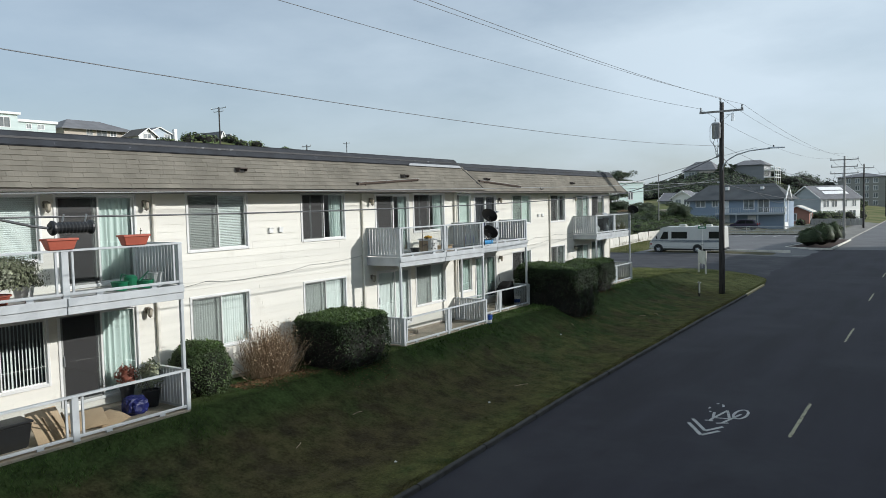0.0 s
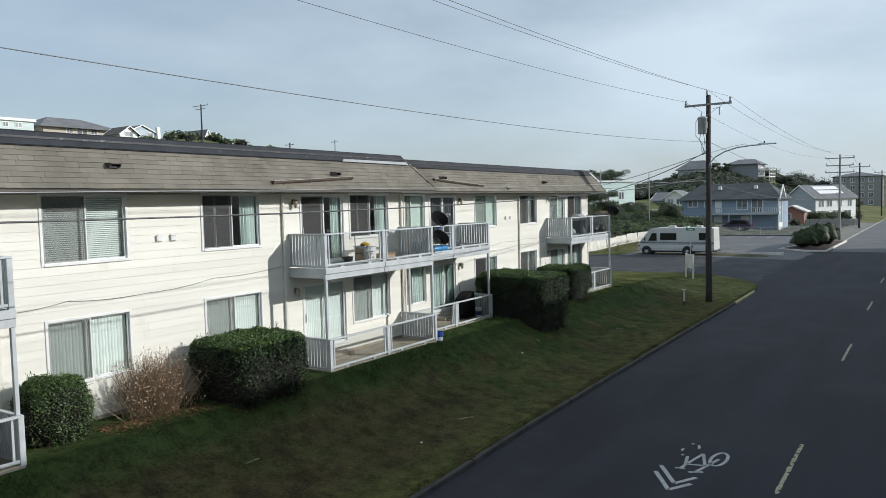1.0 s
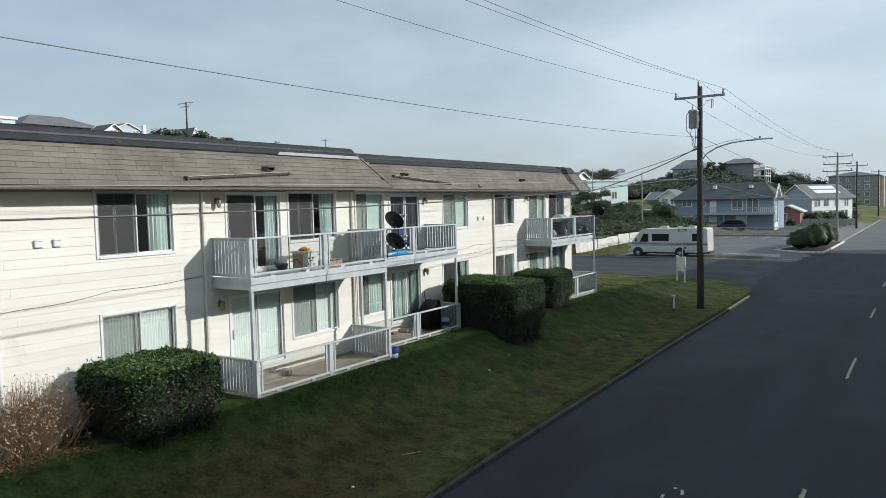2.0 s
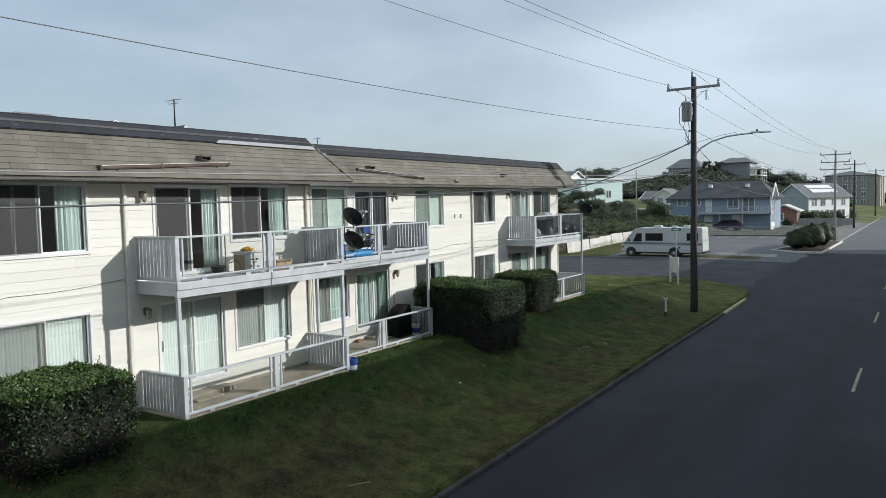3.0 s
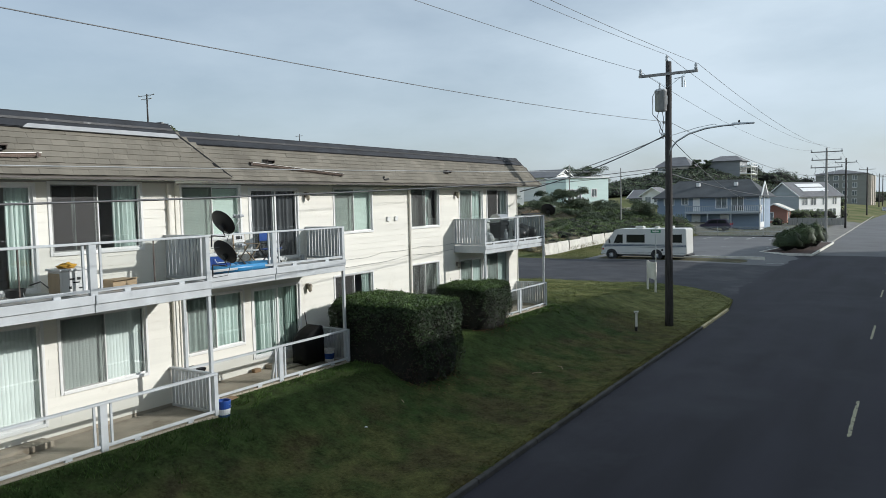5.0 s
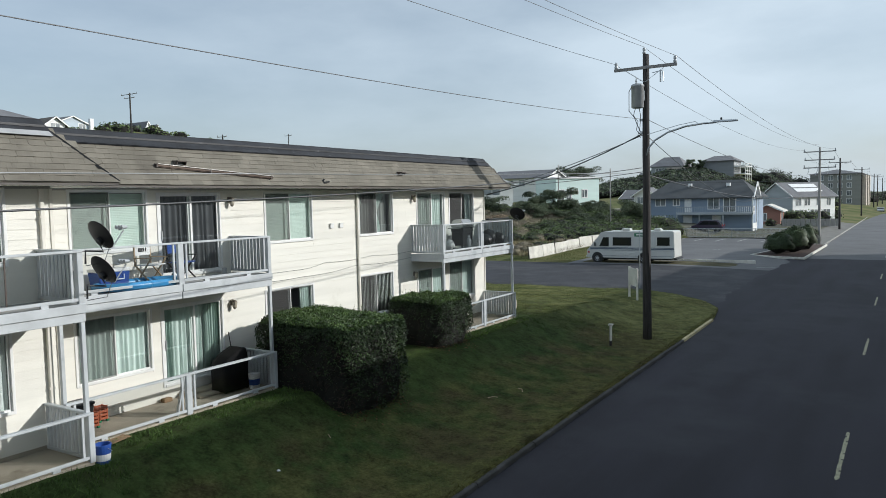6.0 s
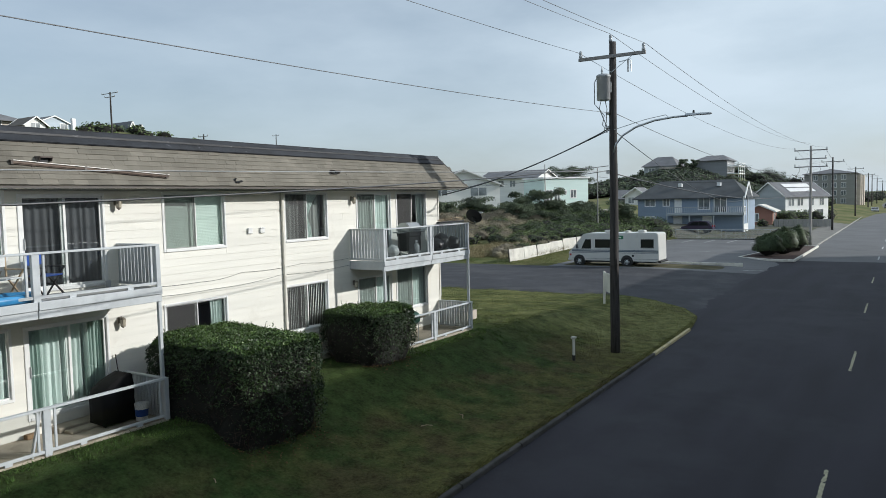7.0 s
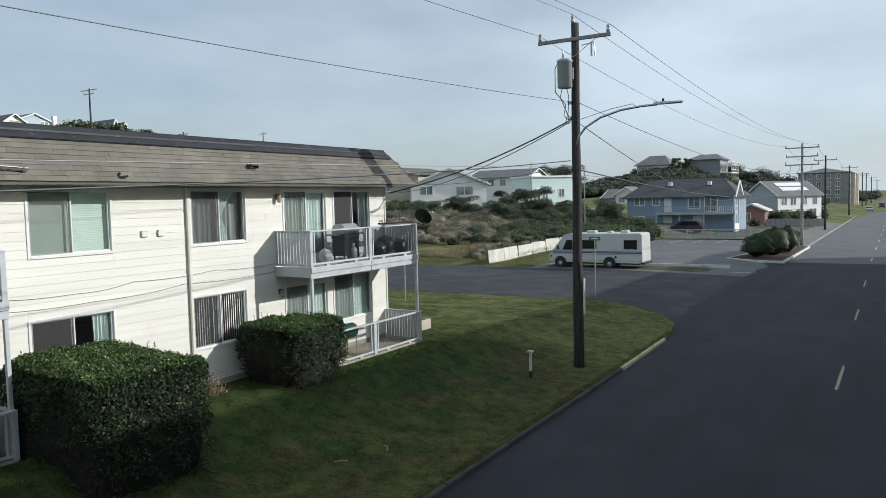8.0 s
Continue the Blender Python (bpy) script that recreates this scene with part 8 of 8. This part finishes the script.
covered_grill(-16.75, 30.42, -0.05, "gas grill under a wrinkled black cover")
bk = thing("paint_bucket", (-16.35, 30.85, -0.05), "white plastic bucket with a purple label band", "bucket")
part("bucket", lathe(B(), (-16.35, 30.85, -0.05), [(0.13, 0), (0.15, 0.36), (0.16, 0.36), (0.16, 0.39), (0.14, 0.39), (0.12, 0.03)], 18), WHITE, bk)
part("label_band", lathe(B(), (-16.35, 30.85, 0.05), [(0.1375, 0), (0.1475, 0.16)], 18), BLUEPL, bk)
br = thing("broom", (-17.38, 30.95, -0.05), "thin wooden broom leaning on the siding", "broom")
part("stick", tube(B(), [(-17.2, 31.0, 0.1), (-17.38, 30.95, 1.35)], 0.013, 7), RUST, br)
part("head", soft(box(B(), -17.24, -17.14, 30.85, 31.15, -0.05, 0.12), 0.01), PLYWD, br)
for x, y, w in ((-16.92, 26.63, 0.085), (-17.26, 27.06, 0.09)):
    oc = thing("slatted_crate", (x, y, -0.05), "small orange-red slatted crate on green feet", "crate", "orange crates")
    for a in (-w, w):
        for b in (-w, w):
            part("corner_post", box(B(), x + a - 0.014, x + a + 0.014, y + b - 0.014, y + b + 0.014, -0.01, 0.31), ORANGE, oc)
            part("foot", soft(box(B(), x + a - 0.03, x + a + 0.03, y + b - 0.03, y + b + 0.03, -0.05, -0.008), 0.006), GREENP, oc, "green plastic foot")
    for z in (0.03, 0.11, 0.19, 0.27):
        for a in (-w - 0.014, w + 0.014):
            part("slat", box(B(), x + a - 0.008, x + a + 0.008, y - w, y + w, z - 0.024, z + 0.024), ORANGE, oc)
            part("slat", box(B(), x - w, x + w, y + a - 0.008, y + a + 0.008, z - 0.028, z + 0.02), ORANGE, oc)
    part("base", box(B(), x - w, x + w, y - w, y + w, -0.005, 0.012), ORANGE, oc)
kb = thing("waste_bin", (-16.72, 26.22, -0.05), "black plastic waste bin on the patio", "bin")
part("bin", soft(hexa(B(), [(-16.93, 26.02, -0.05), (-16.53, 26.02, -0.05), (-16.53, 26.39, -0.05), (-16.93, 26.39, -0.05), (-16.97, 25.98, 0.6), (-16.49, 25.98, 0.6), (-16.49, 26.43, 0.6), (-16.97, 26.43, 0.6)]), 0.02), BLACK, kb)
part("lid", soft(box(B(), -16.99, -16.47, 25.96, 26.45, 0.6, 0.66), 0.02), BLACK, kb)
lp = thing("loose_plank", (-16.0, 28.1, -0.05), "grey plank leaning against the fence post", "plank")
part("plank", soft(bar(B(), (-15.98, 28.12, -0.04), (-15.95, 28.32, 0.86), 0.09, 0.04), 0.005), GREYWOOD, lp)
mat_ = thing("timber_block", (-17.25, 28.8, -0.05), "short weathered timber block by the door", "block")
part("block", soft(box(B(), -17.37, -17.22, 28.72, 28.96, -0.048, 0.05), 0.01), DARKCARD, mat_)

# bucket on the grass
zb = lawn_z(-14.76, 25.47)
bb = thing("lawn_bucket", (-14.76, 25.47, zb), "blue and white plastic bucket standing on the grass", "bucket")
part("bucket", lathe(B(), (-14.76, 25.47, zb - 0.01), [(0.13, 0), (0.155, 0.34), (0.16, 0.34), (0.16, 0.37), (0.14, 0.37), (0.12, 0.03)], 18), BLUEPL, bb)
part("label_band", lathe(B(), (-14.76, 25.47, zb + 0.05), [(0.1355, 0), (0.145, 0.13)], 18), WHITE, bb)
part("handle", tube(B(), [(-14.76 + 0.165 * math.cos(k * 0.35), 25.47 + 0.165 * math.sin(k * 0.35), zb + 0.3 - 0.12 * math.sin(k * 0.35)) for k in range(10)], 0.005, 5), METAL, bb)
zc_ = lawn_z(-15.78, 26.4)
cp = thing("cardboard_piece", (-15.72, 26.4, zc_), "torn tan cardboard piece lying on the grass", "cardboard")
part("sheet", hexa(B(), [(-15.85, 26.15, zc_ + 0.015), (-15.56, 26.2, zc_ + 0.02), (-15.6, 26.66, zc_ + 0.05), (-15.83, 26.62, zc_ + 0.06), (-15.85, 26.15, zc_ + 0.027), (-15.56, 26.2, zc_ + 0.032), (-15.6, 26.66, zc_ + 0.062), (-15.83, 26.62, zc_ + 0.072)]), DARKCARD, cp)

# end unit
g3 = thing("gas_grill", (-16.6, 42.1, 2.9), "open steel gas grill on the end balcony", "grill")
part("cart", soft(box(B(), -16.85, -16.35, 41.75, 42.5, 3.02, 3.55), 0.015), BLACK, g3)
part("hood", soft(prism(B(), [(-16.88, 3.72), (-16.88, 3.88), (-16.75, 4.03), (-16.45, 4.03), (-16.32, 3.88), (-16.32, 3.72)], 41.75, 42.5), 0.03, 2), STEEL, g3)
part("firebox", soft(box(B(), -16.88, -16.32, 41.75, 42.5, 3.55, 3.72), 0.015), BLACK, g3)
for a in (41.45, 42.52):
    part("side_shelf", soft(box(B(), -16.82, -16.38, a, a + 0.28, 3.68, 3.72), 0.008), STEEL, g3)
for x in (-16.8, -16.4):
    for y in (41.8, 42.45):
        part("leg", box(B(), x - 0.02, x + 0.02, y - 0.02, y + 0.02, 2.9, 3.02), BLACK, g3)
pt = thing("propane_tank", (-16.4, 42.95, 2.9), "white propane cylinder on the balcony", "gas cylinder")
part("cylinder", lathe(B(), (-16.4, 42.2, 2.9), [(0.1, 0), (0.15, 0.04), (0.155, 0.3), (0.12, 0.38), (0.04, 0.41)], 18), PORCELAIN, pt, smooth=True)
part("collar", lathe(B(), (-16.4, 42.2, 3.3), [(0.09, 0), (0.09, 0.1), (0.08, 0.1), (0.08, 0)], 16), PORCELAIN, pt)
for k, (x, y, r, h) in enumerate(((-16.3, 43.4, 0.28, 0.5), (-16.5, 44.1, 0.3, 0.65), (-16.4, 44.8, 0.26, 0.5), (-16.5, 41.0, 0.2, 0.4))):
    sk = thing("rubbish_bag", (x, y, 2.9), "dark filled plastic bag on the balcony", "bag", "dark bags")
    bm = B()
    bmesh.ops.create_icosphere(bm, subdivisions=3, radius=1)
    for v in bm.verts:
        s = 1 + 0.25 * noise.noise(v.co * 2.5 + Vector((k * 3, 0, 0)))
        v.co = Vector((x + v.co.x * r * s, y + v.co.y * r * s, 2.9 + h / 2 + v.co.z * h / 2 * s))
    part("bag", bm, BLACK if k < 3 else WHITE, sk, smooth=True)
pl = thing("wire_planter", (-16.05, 44.2, 3.95), "low wire planter with dry stems on the rail", "planter")
part("tray", soft(box(B(), -16.12, -15.98, 43.2, 45.0, 3.952, 4.01), 0.01), BLACK, pl)
tagged(leaf_cloud("dry_stem", np.array([(-16.05 + random.uniform(-0.05, 0.05), random.uniform(43.2, 45.0), 4.03 + random.uniform(0, 0.12)) for _ in range(160)]), np.random.normal(size=(160, 3)), 0.035, TWIG, pl, 8), kind="stuff")
g4 = thing("green_grill", (-16.5, 41.9, -0.2), "green-lidded barrel grill with a side shelf", "grill")
bm = B()
tube(bm, [(-16.5, 41.45, 0.62), (-16.5, 42.2, 0.62)], 0.24, 18)
part("barrel", bm, material("dark_green_enamel", (0.012, 0.06, 0.04), 0.35, 0.1, 3, 0, 20), g4, smooth=False)
part("side_shelf", soft(box(B(), -16.68, -16.32, 42.22, 42.65, 0.6, 0.63), 0.008), PLYWD, g4)
for y in (41.5, 42.15):
    for x in (-16.68, -16.32):
        part("leg", tube(B(), [(x, y, -0.2), (x, y, 0.6)], 0.016, 7), METAL, g4)
zc = lawn_z(-17.6, 47.2)
wbx = thing("planter_box", (-17.6, 47.2, zc), "weathered wooden planter box on the grass", "planter")
for a, b, c, d in ((-18.1, -17.1, 46.6, 46.66), (-18.1, -17.1, 47.74, 47.8), (-18.1, -18.04, 46.66, 47.74), (-17.16, -17.1, 46.66, 47.74)):
    part("board", soft(box(B(), a, b, c, d, zc - 0.05, zc + 0.38), 0.006), TAN, wbx)
part("soil", box(B(), -18.04, -17.16, 46.66, 47.74, zc, zc + 0.3), MULCH, wbx)
zc = lawn_z(-25.2, 57.8)
cpost = thing("sign_post", (-25.2, 57.8, zc), "thin pale metal post standing on the grass by the side street", "post")
part("post", tube(B(), [(-25.2, 57.8, zc - 0.2), (-25.2, 57.8, zc + 2.7)], 0.04, 8), METAL, cpost)
# bracket stub left on the shingles
scrap = thing("roof_bracket", (-16.74, 34.33, 5.4), "small dark bent bracket stub on the shingles", "bracket")
part("stub", soft(bar(B(), (-16.73, 34.28, 5.39), (-16.66, 34.45, 5.42), 0.09, 0.05), 0.01), BLACK, scrap)
part("fin", bar(B(), (-16.76, 34.25, 5.4), (-16.72, 34.29, 5.5), 0.02, 0.05), BLACK, scrap)
# fallen twigs and litter on the lawn
for k, (x, y, a, L) in enumerate(((-11.2, 21.0, 0.7, 0.5), (-12.4, 12.4, 1.9, 0.45), (-12.8, 14.9, 1.2, 0.35), (-11.8, 37.5, 2.1, 0.4), (-12.3, 36.2, 0.3, 0.3), (-13.2, 30.2, 2.6, 0.25))):
    z = lawn_z(x, y)
    tw = thing("fallen_twig", (x, y, z), "pale dry twig lying on the lawn", "twig", "fallen twigs")
    part("twig", tube(B(), [(x, y, z + 0.02), (x + L * 0.5 * math.cos(a), y + L * 0.5 * math.sin(a), z + 0.06), (x + L * math.cos(a + 0.3), y + L * math.sin(a + 0.3), lawn_z(x, y) + 0.03)], 0.01, 5), TWIG, tw)
for x, y in ((-10.3, 13.5), (-10.92, 18.9), (-12.9, 28.2)):
    z = lawn_z(x, y)
    lt = thing("litter", (x, y, z), "scrap of white paper on the lawn", "litter", "white scraps")
    part("scrap", soft(hexa(B(), [(x - 0.03, y - 0.025, z + 0.02), (x + 0.03, y - 0.03, z + 0.03), (x + 0.035, y + 0.025, z + 0.02), (x - 0.025, y + 0.03, z + 0.03), (x - 0.03, y - 0.025, z + 0.04), (x + 0.03, y - 0.03, z + 0.05), (x + 0.035, y + 0.025, z + 0.04), (x - 0.025, y + 0.03, z + 0.06)]), 0.004), WHITE, lt)


# ---- grass blades over the lawn ----
rng = np.random.default_rng(3)


def blades(name, n, xr, yr, h, w, seed, mat, label, keep, ground=lawn_z, flat=0.6):
    rng = np.random.default_rng(seed)
    x, y = rng.uniform(*xr, n), rng.uniform(*yr, n)
    ok = np.array([keep(a, b) for a, b in zip(x, y)])
    x, y = x[ok], y[ok]
    z = np.array([ground(a, b) for a, b in zip(x, y)])
    m = len(x)
    a = rng.uniform(0, math.tau, m)
    hh = h * rng.uniform(0.4, 1.3, m)
    lean = rng.normal(0, flat, (m, 2)) * hh[:, None]
    v = np.empty((m, 3, 3))
    v[:, 0] = np.stack([x - w * np.cos(a), y - w * np.sin(a), z - 0.005], 1)
    v[:, 1] = np.stack([x + w * np.cos(a), y + w * np.sin(a), z - 0.005], 1)
    v[:, 2] = np.stack([x + lean[:, 0], y + lean[:, 1], z + hh], 1)
    me = bpy.data.meshes.new(name)
    me.vertices.add(3 * m)
    me.vertices.foreach_set("co", v.astype(np.float32).ravel())
    me.loops.add(3 * m)
    me.loops.foreach_set("vertex_index", np.arange(3 * m, dtype=np.int32))
    me.polygons.add(m)
    me.polygons.foreach_set("loop_start", np.arange(m, dtype=np.int32) * 3)
    me.materials.append(mat)
    me.update(calc_edges=True)
    return tagged(new(name, me), label, "grass", kind="stuff")


def on_lawn(x, y):
    if x > lawn_edge(y) + 0.05 * noise.noise((y * 1.7, 0, 5)):
        return False
    X = W1 if y < YC else W2
    if x < X and y < YN:
        return False
    for xf, a, b in ((-14.36, 5.3, 11.2), (-14.6, 19.65, 25.45), (-15.8, 25.3, 31.4), (-15.82, 39.65, 45.5)):
        if a < y < b and x < xf:
            return False
    return True


blades("lawn_grass", 170000, (-17.4, -9.1), (3, 50), 0.028, 0.007, 1, BLADE, "short winter grass blades with bare patches", on_lawn, flat=1.8)
blades("corner_grass", 110000, (-32, -9.9), (46, 66.6), 0.035, 0.012, 2, BLADE, "short winter grass on the corner lawn", on_lawn, flat=1.8)
EDGEGRASS = material("lush_grass_blade", (0.042, 0.085, 0.018), 0.7, 0.3, 1.2, 0.0, 10, c2=(0.085, 0.145, 0.034), isle=0.7, spec=0.2)
blades("edge_grass", 60000, (-15.8, -13.3), (4, 46), 0.09, 0.009, 4, EDGEGRASS, "longer green grass along the patio edges",
       lambda x, y: on_lawn(x, y) and any(a - 0.2 < y < b + 0.2 and xf - 0.2 < x < xf + abs(noise.noise((x * 2, y * 2, 1))) * 2.0 + 0.15 for xf, a, b in ((-14.36, 5.3, 11.2), (-14.6, 19.65, 25.45), (-15.8, 25.3, 31.4), (-15.82, 39.65, 45.5))))

blades("kerb_grass", 60000, (-10.6, -9.0), (6, 56), 0.05, 0.009, 9, BLADE, "ragged grass edge growing over the kerb",
       lambda x, y: -0.22 < x - lawn_edge(y) < 0.02 + 0.07 * noise.noise((y * 2.1, 0, 5)), lambda x, y: max(lawn_z(x, y), -1.29), flat=1.2)

DUNEBLADE = material("dune_grass_blade", (0.11, 0.15, 0.05), 0.9, 0.3, 0.3, 0.0, 10, c2=(0.2, 0.19, 0.09), isle=0.5, spec=0.1)
STRAW = material("straw_grass_blade", (0.30, 0.25, 0.14), 0.9, 0.25, 0.4, 0.0, 10, c2=(0.38, 0.33, 0.2), isle=0.5, spec=0.1)
blades("verge_grass", 80000, (-62, -24), (81, 98), 0.07, 0.022, 6, DUNEBLADE, "rough green grass on the far verge", lambda x, y: noise.noise((x * 0.3, y * 0.3, 2)) > -0.35, hill_z)
blades("dune_grass", 42000, (-42, -30.0), (84.5, 106), 0.5, 0.022, 7, STRAW, "pale dry dune grass behind the board fence", lambda x, y: x < -33.2 + (y - 83) * 0.14 and noise.noise((x * 0.4, y * 0.4, 7)) > -0.1, hill_z)

# ---- lap siding, board by board ----
bm = B()
hexa(bm, [(0, 0, 0), (0.019, 0, 0), (0.019, 1, 0), (0, 1, 0), (0, 0, 1), (0.007, 0, 1), (0.007, 1, 1), (0, 1, 1)])
board_me = mesh_of("siding_board", bm)
board_me.materials.append(SIDING)
COURSE = 0.195


def clad(wall, X, y0, y1, z0, z1, holes):
    k = 0
    joined = B()
    while z0 + k * COURSE < z1 - 0.02:
        a, b = z0 + k * COURSE, min(z0 + (k + 1) * COURSE + 0.012, z1)
        k += 1
        cuts = sorted({y0, y1, *[c for h in holes if h[3] < b and h[4] > a for c in (h[1], h[2])], *([y0 + (7.3 * k) % 11.0 + 11.0 * j for j in range(1, 4)])})
        cuts = [c for c in cuts if y0 <= c <= y1]
        for ya, yb in zip(cuts, cuts[1:]):
            m = (ya + yb) / 2
            za, zb = a, b
            for h in holes:
                if h[1] < m < h[2] and h[3] < b and h[4] > a:
                    if h[3] > a + 0.01:
                        zb = min(zb, h[3])
                    elif h[4] < b - 0.01:
                        za = max(za, h[4])
                    else:
                        zb = za
            if zb - za < 0.015 or yb - ya < 0.02:
                continue
            if m > 4.5:
                piece("siding_board", board_me, Matrix.Translation((X, ya + 0.0015, za)) @ Matrix.Diagonal((1, yb - ya - 0.003, zb - za, 1)), wall)
            else:
                hexa(joined, [(X, ya, za), (X + 0.024, ya, za), (X + 0.024, yb, za), (X, yb, za), (X, ya, zb), (X + 0.007, ya, zb), (X + 0.007, yb, zb), (X, yb, zb)])
    if len(joined.verts):
        tagged(part("siding_run", joined, SIDING, wall), kind="stuff")
    else:
        joined.free()


clad(wall_1, W1, YS, YC - 0.06, 0.1, EAVE - 0.1, H1)
clad(wall_2, W2, YC + 0.0, YN - 0.06, -0.05, EAVE - 0.1, H2)
for X, y, z in ((W1, YC - 0.03, 0.1), (W2, YN - 0.03, -0.05)):
    tagged(part("trim", soft(box(B(), X, X + 0.04, y - 0.03, y + 0.04, z, EAVE - 0.1), 0.005), CREAM), "cream corner board of the siding", "trim", kind="structure")

# ---- shingle tabs ----
SL = math.hypot(RUN, RISE)
ANG = math.degrees(math.atan2(RISE, RUN))
TABW, ROWS_ = 0.33, 10
tab_mes = []
for k in range(4):
    w = TABW - 0.0015
    c = 0.0015 * k
    bm = B()
    hexa(bm, [(0, 0, 0.004), (0, w - c, 0.004), (-SL / ROWS_ - 0.03, w - c, 0.0), (-SL / ROWS_ - 0.03, 0, 0.0), (0.004 * (k % 2), 0, 0.02), (0.004 * (k % 3), w - c, 0.02 + 0.003 * (k % 2)), (-SL / ROWS_ - 0.03, w - c, 0.006), (-SL / ROWS_ - 0.03, 0, 0.006)])
    me = mesh_of("shingle", bm)
    me.materials.append(SHINGLE)
    tab_mes.append(me)


def shingle(roof, xe, ya, yb, ytop, near):
    rng = random.Random(int(ya * 10) + 7)
    verts, faces = [], []
    count = 0
    for r in range(ROWS_ - 1):
        f = r / ROWS_
        x, z = xe - RUN * f, EAVE + RISE * f
        end = yb + (ytop - yb) * f
        y = ya + rng.uniform(-0.5, 0.5) * TABW
        while y < end - TABW * 0.6:
            m = pose(x + 0.014, y, z + 0.013 + rng.uniform(-0.002, 0.004) + 0.006 * noise.noise((y * 0.6, r * 1.7, 0)), rng.uniform(-0.3, 0.3), ANG, rng.uniform(-0.4, 0.4))
            me = tab_mes[rng.randrange(4)]
            if near[0] < y < near[1] and count < 300:
                piece("shingle", me, m, roof)
                count += 1
            else:
                b = len(verts)
                verts += [m @ v.co for v in me.vertices]
                faces += [tuple(b + i for i in p.vertices) for p in me.polygons]
            y += TABW
    tagged(quick("shingle_field", verts, faces, SHINGLE, roof), kind="stuff")


shingle(roof_1, -15.5, YS - 0.5, 26.61, 25.45, (13.5, 23.4))
shingle(roof_2, -16.7, 25.75, 46.48, 45.42, (28.5, 38.4))
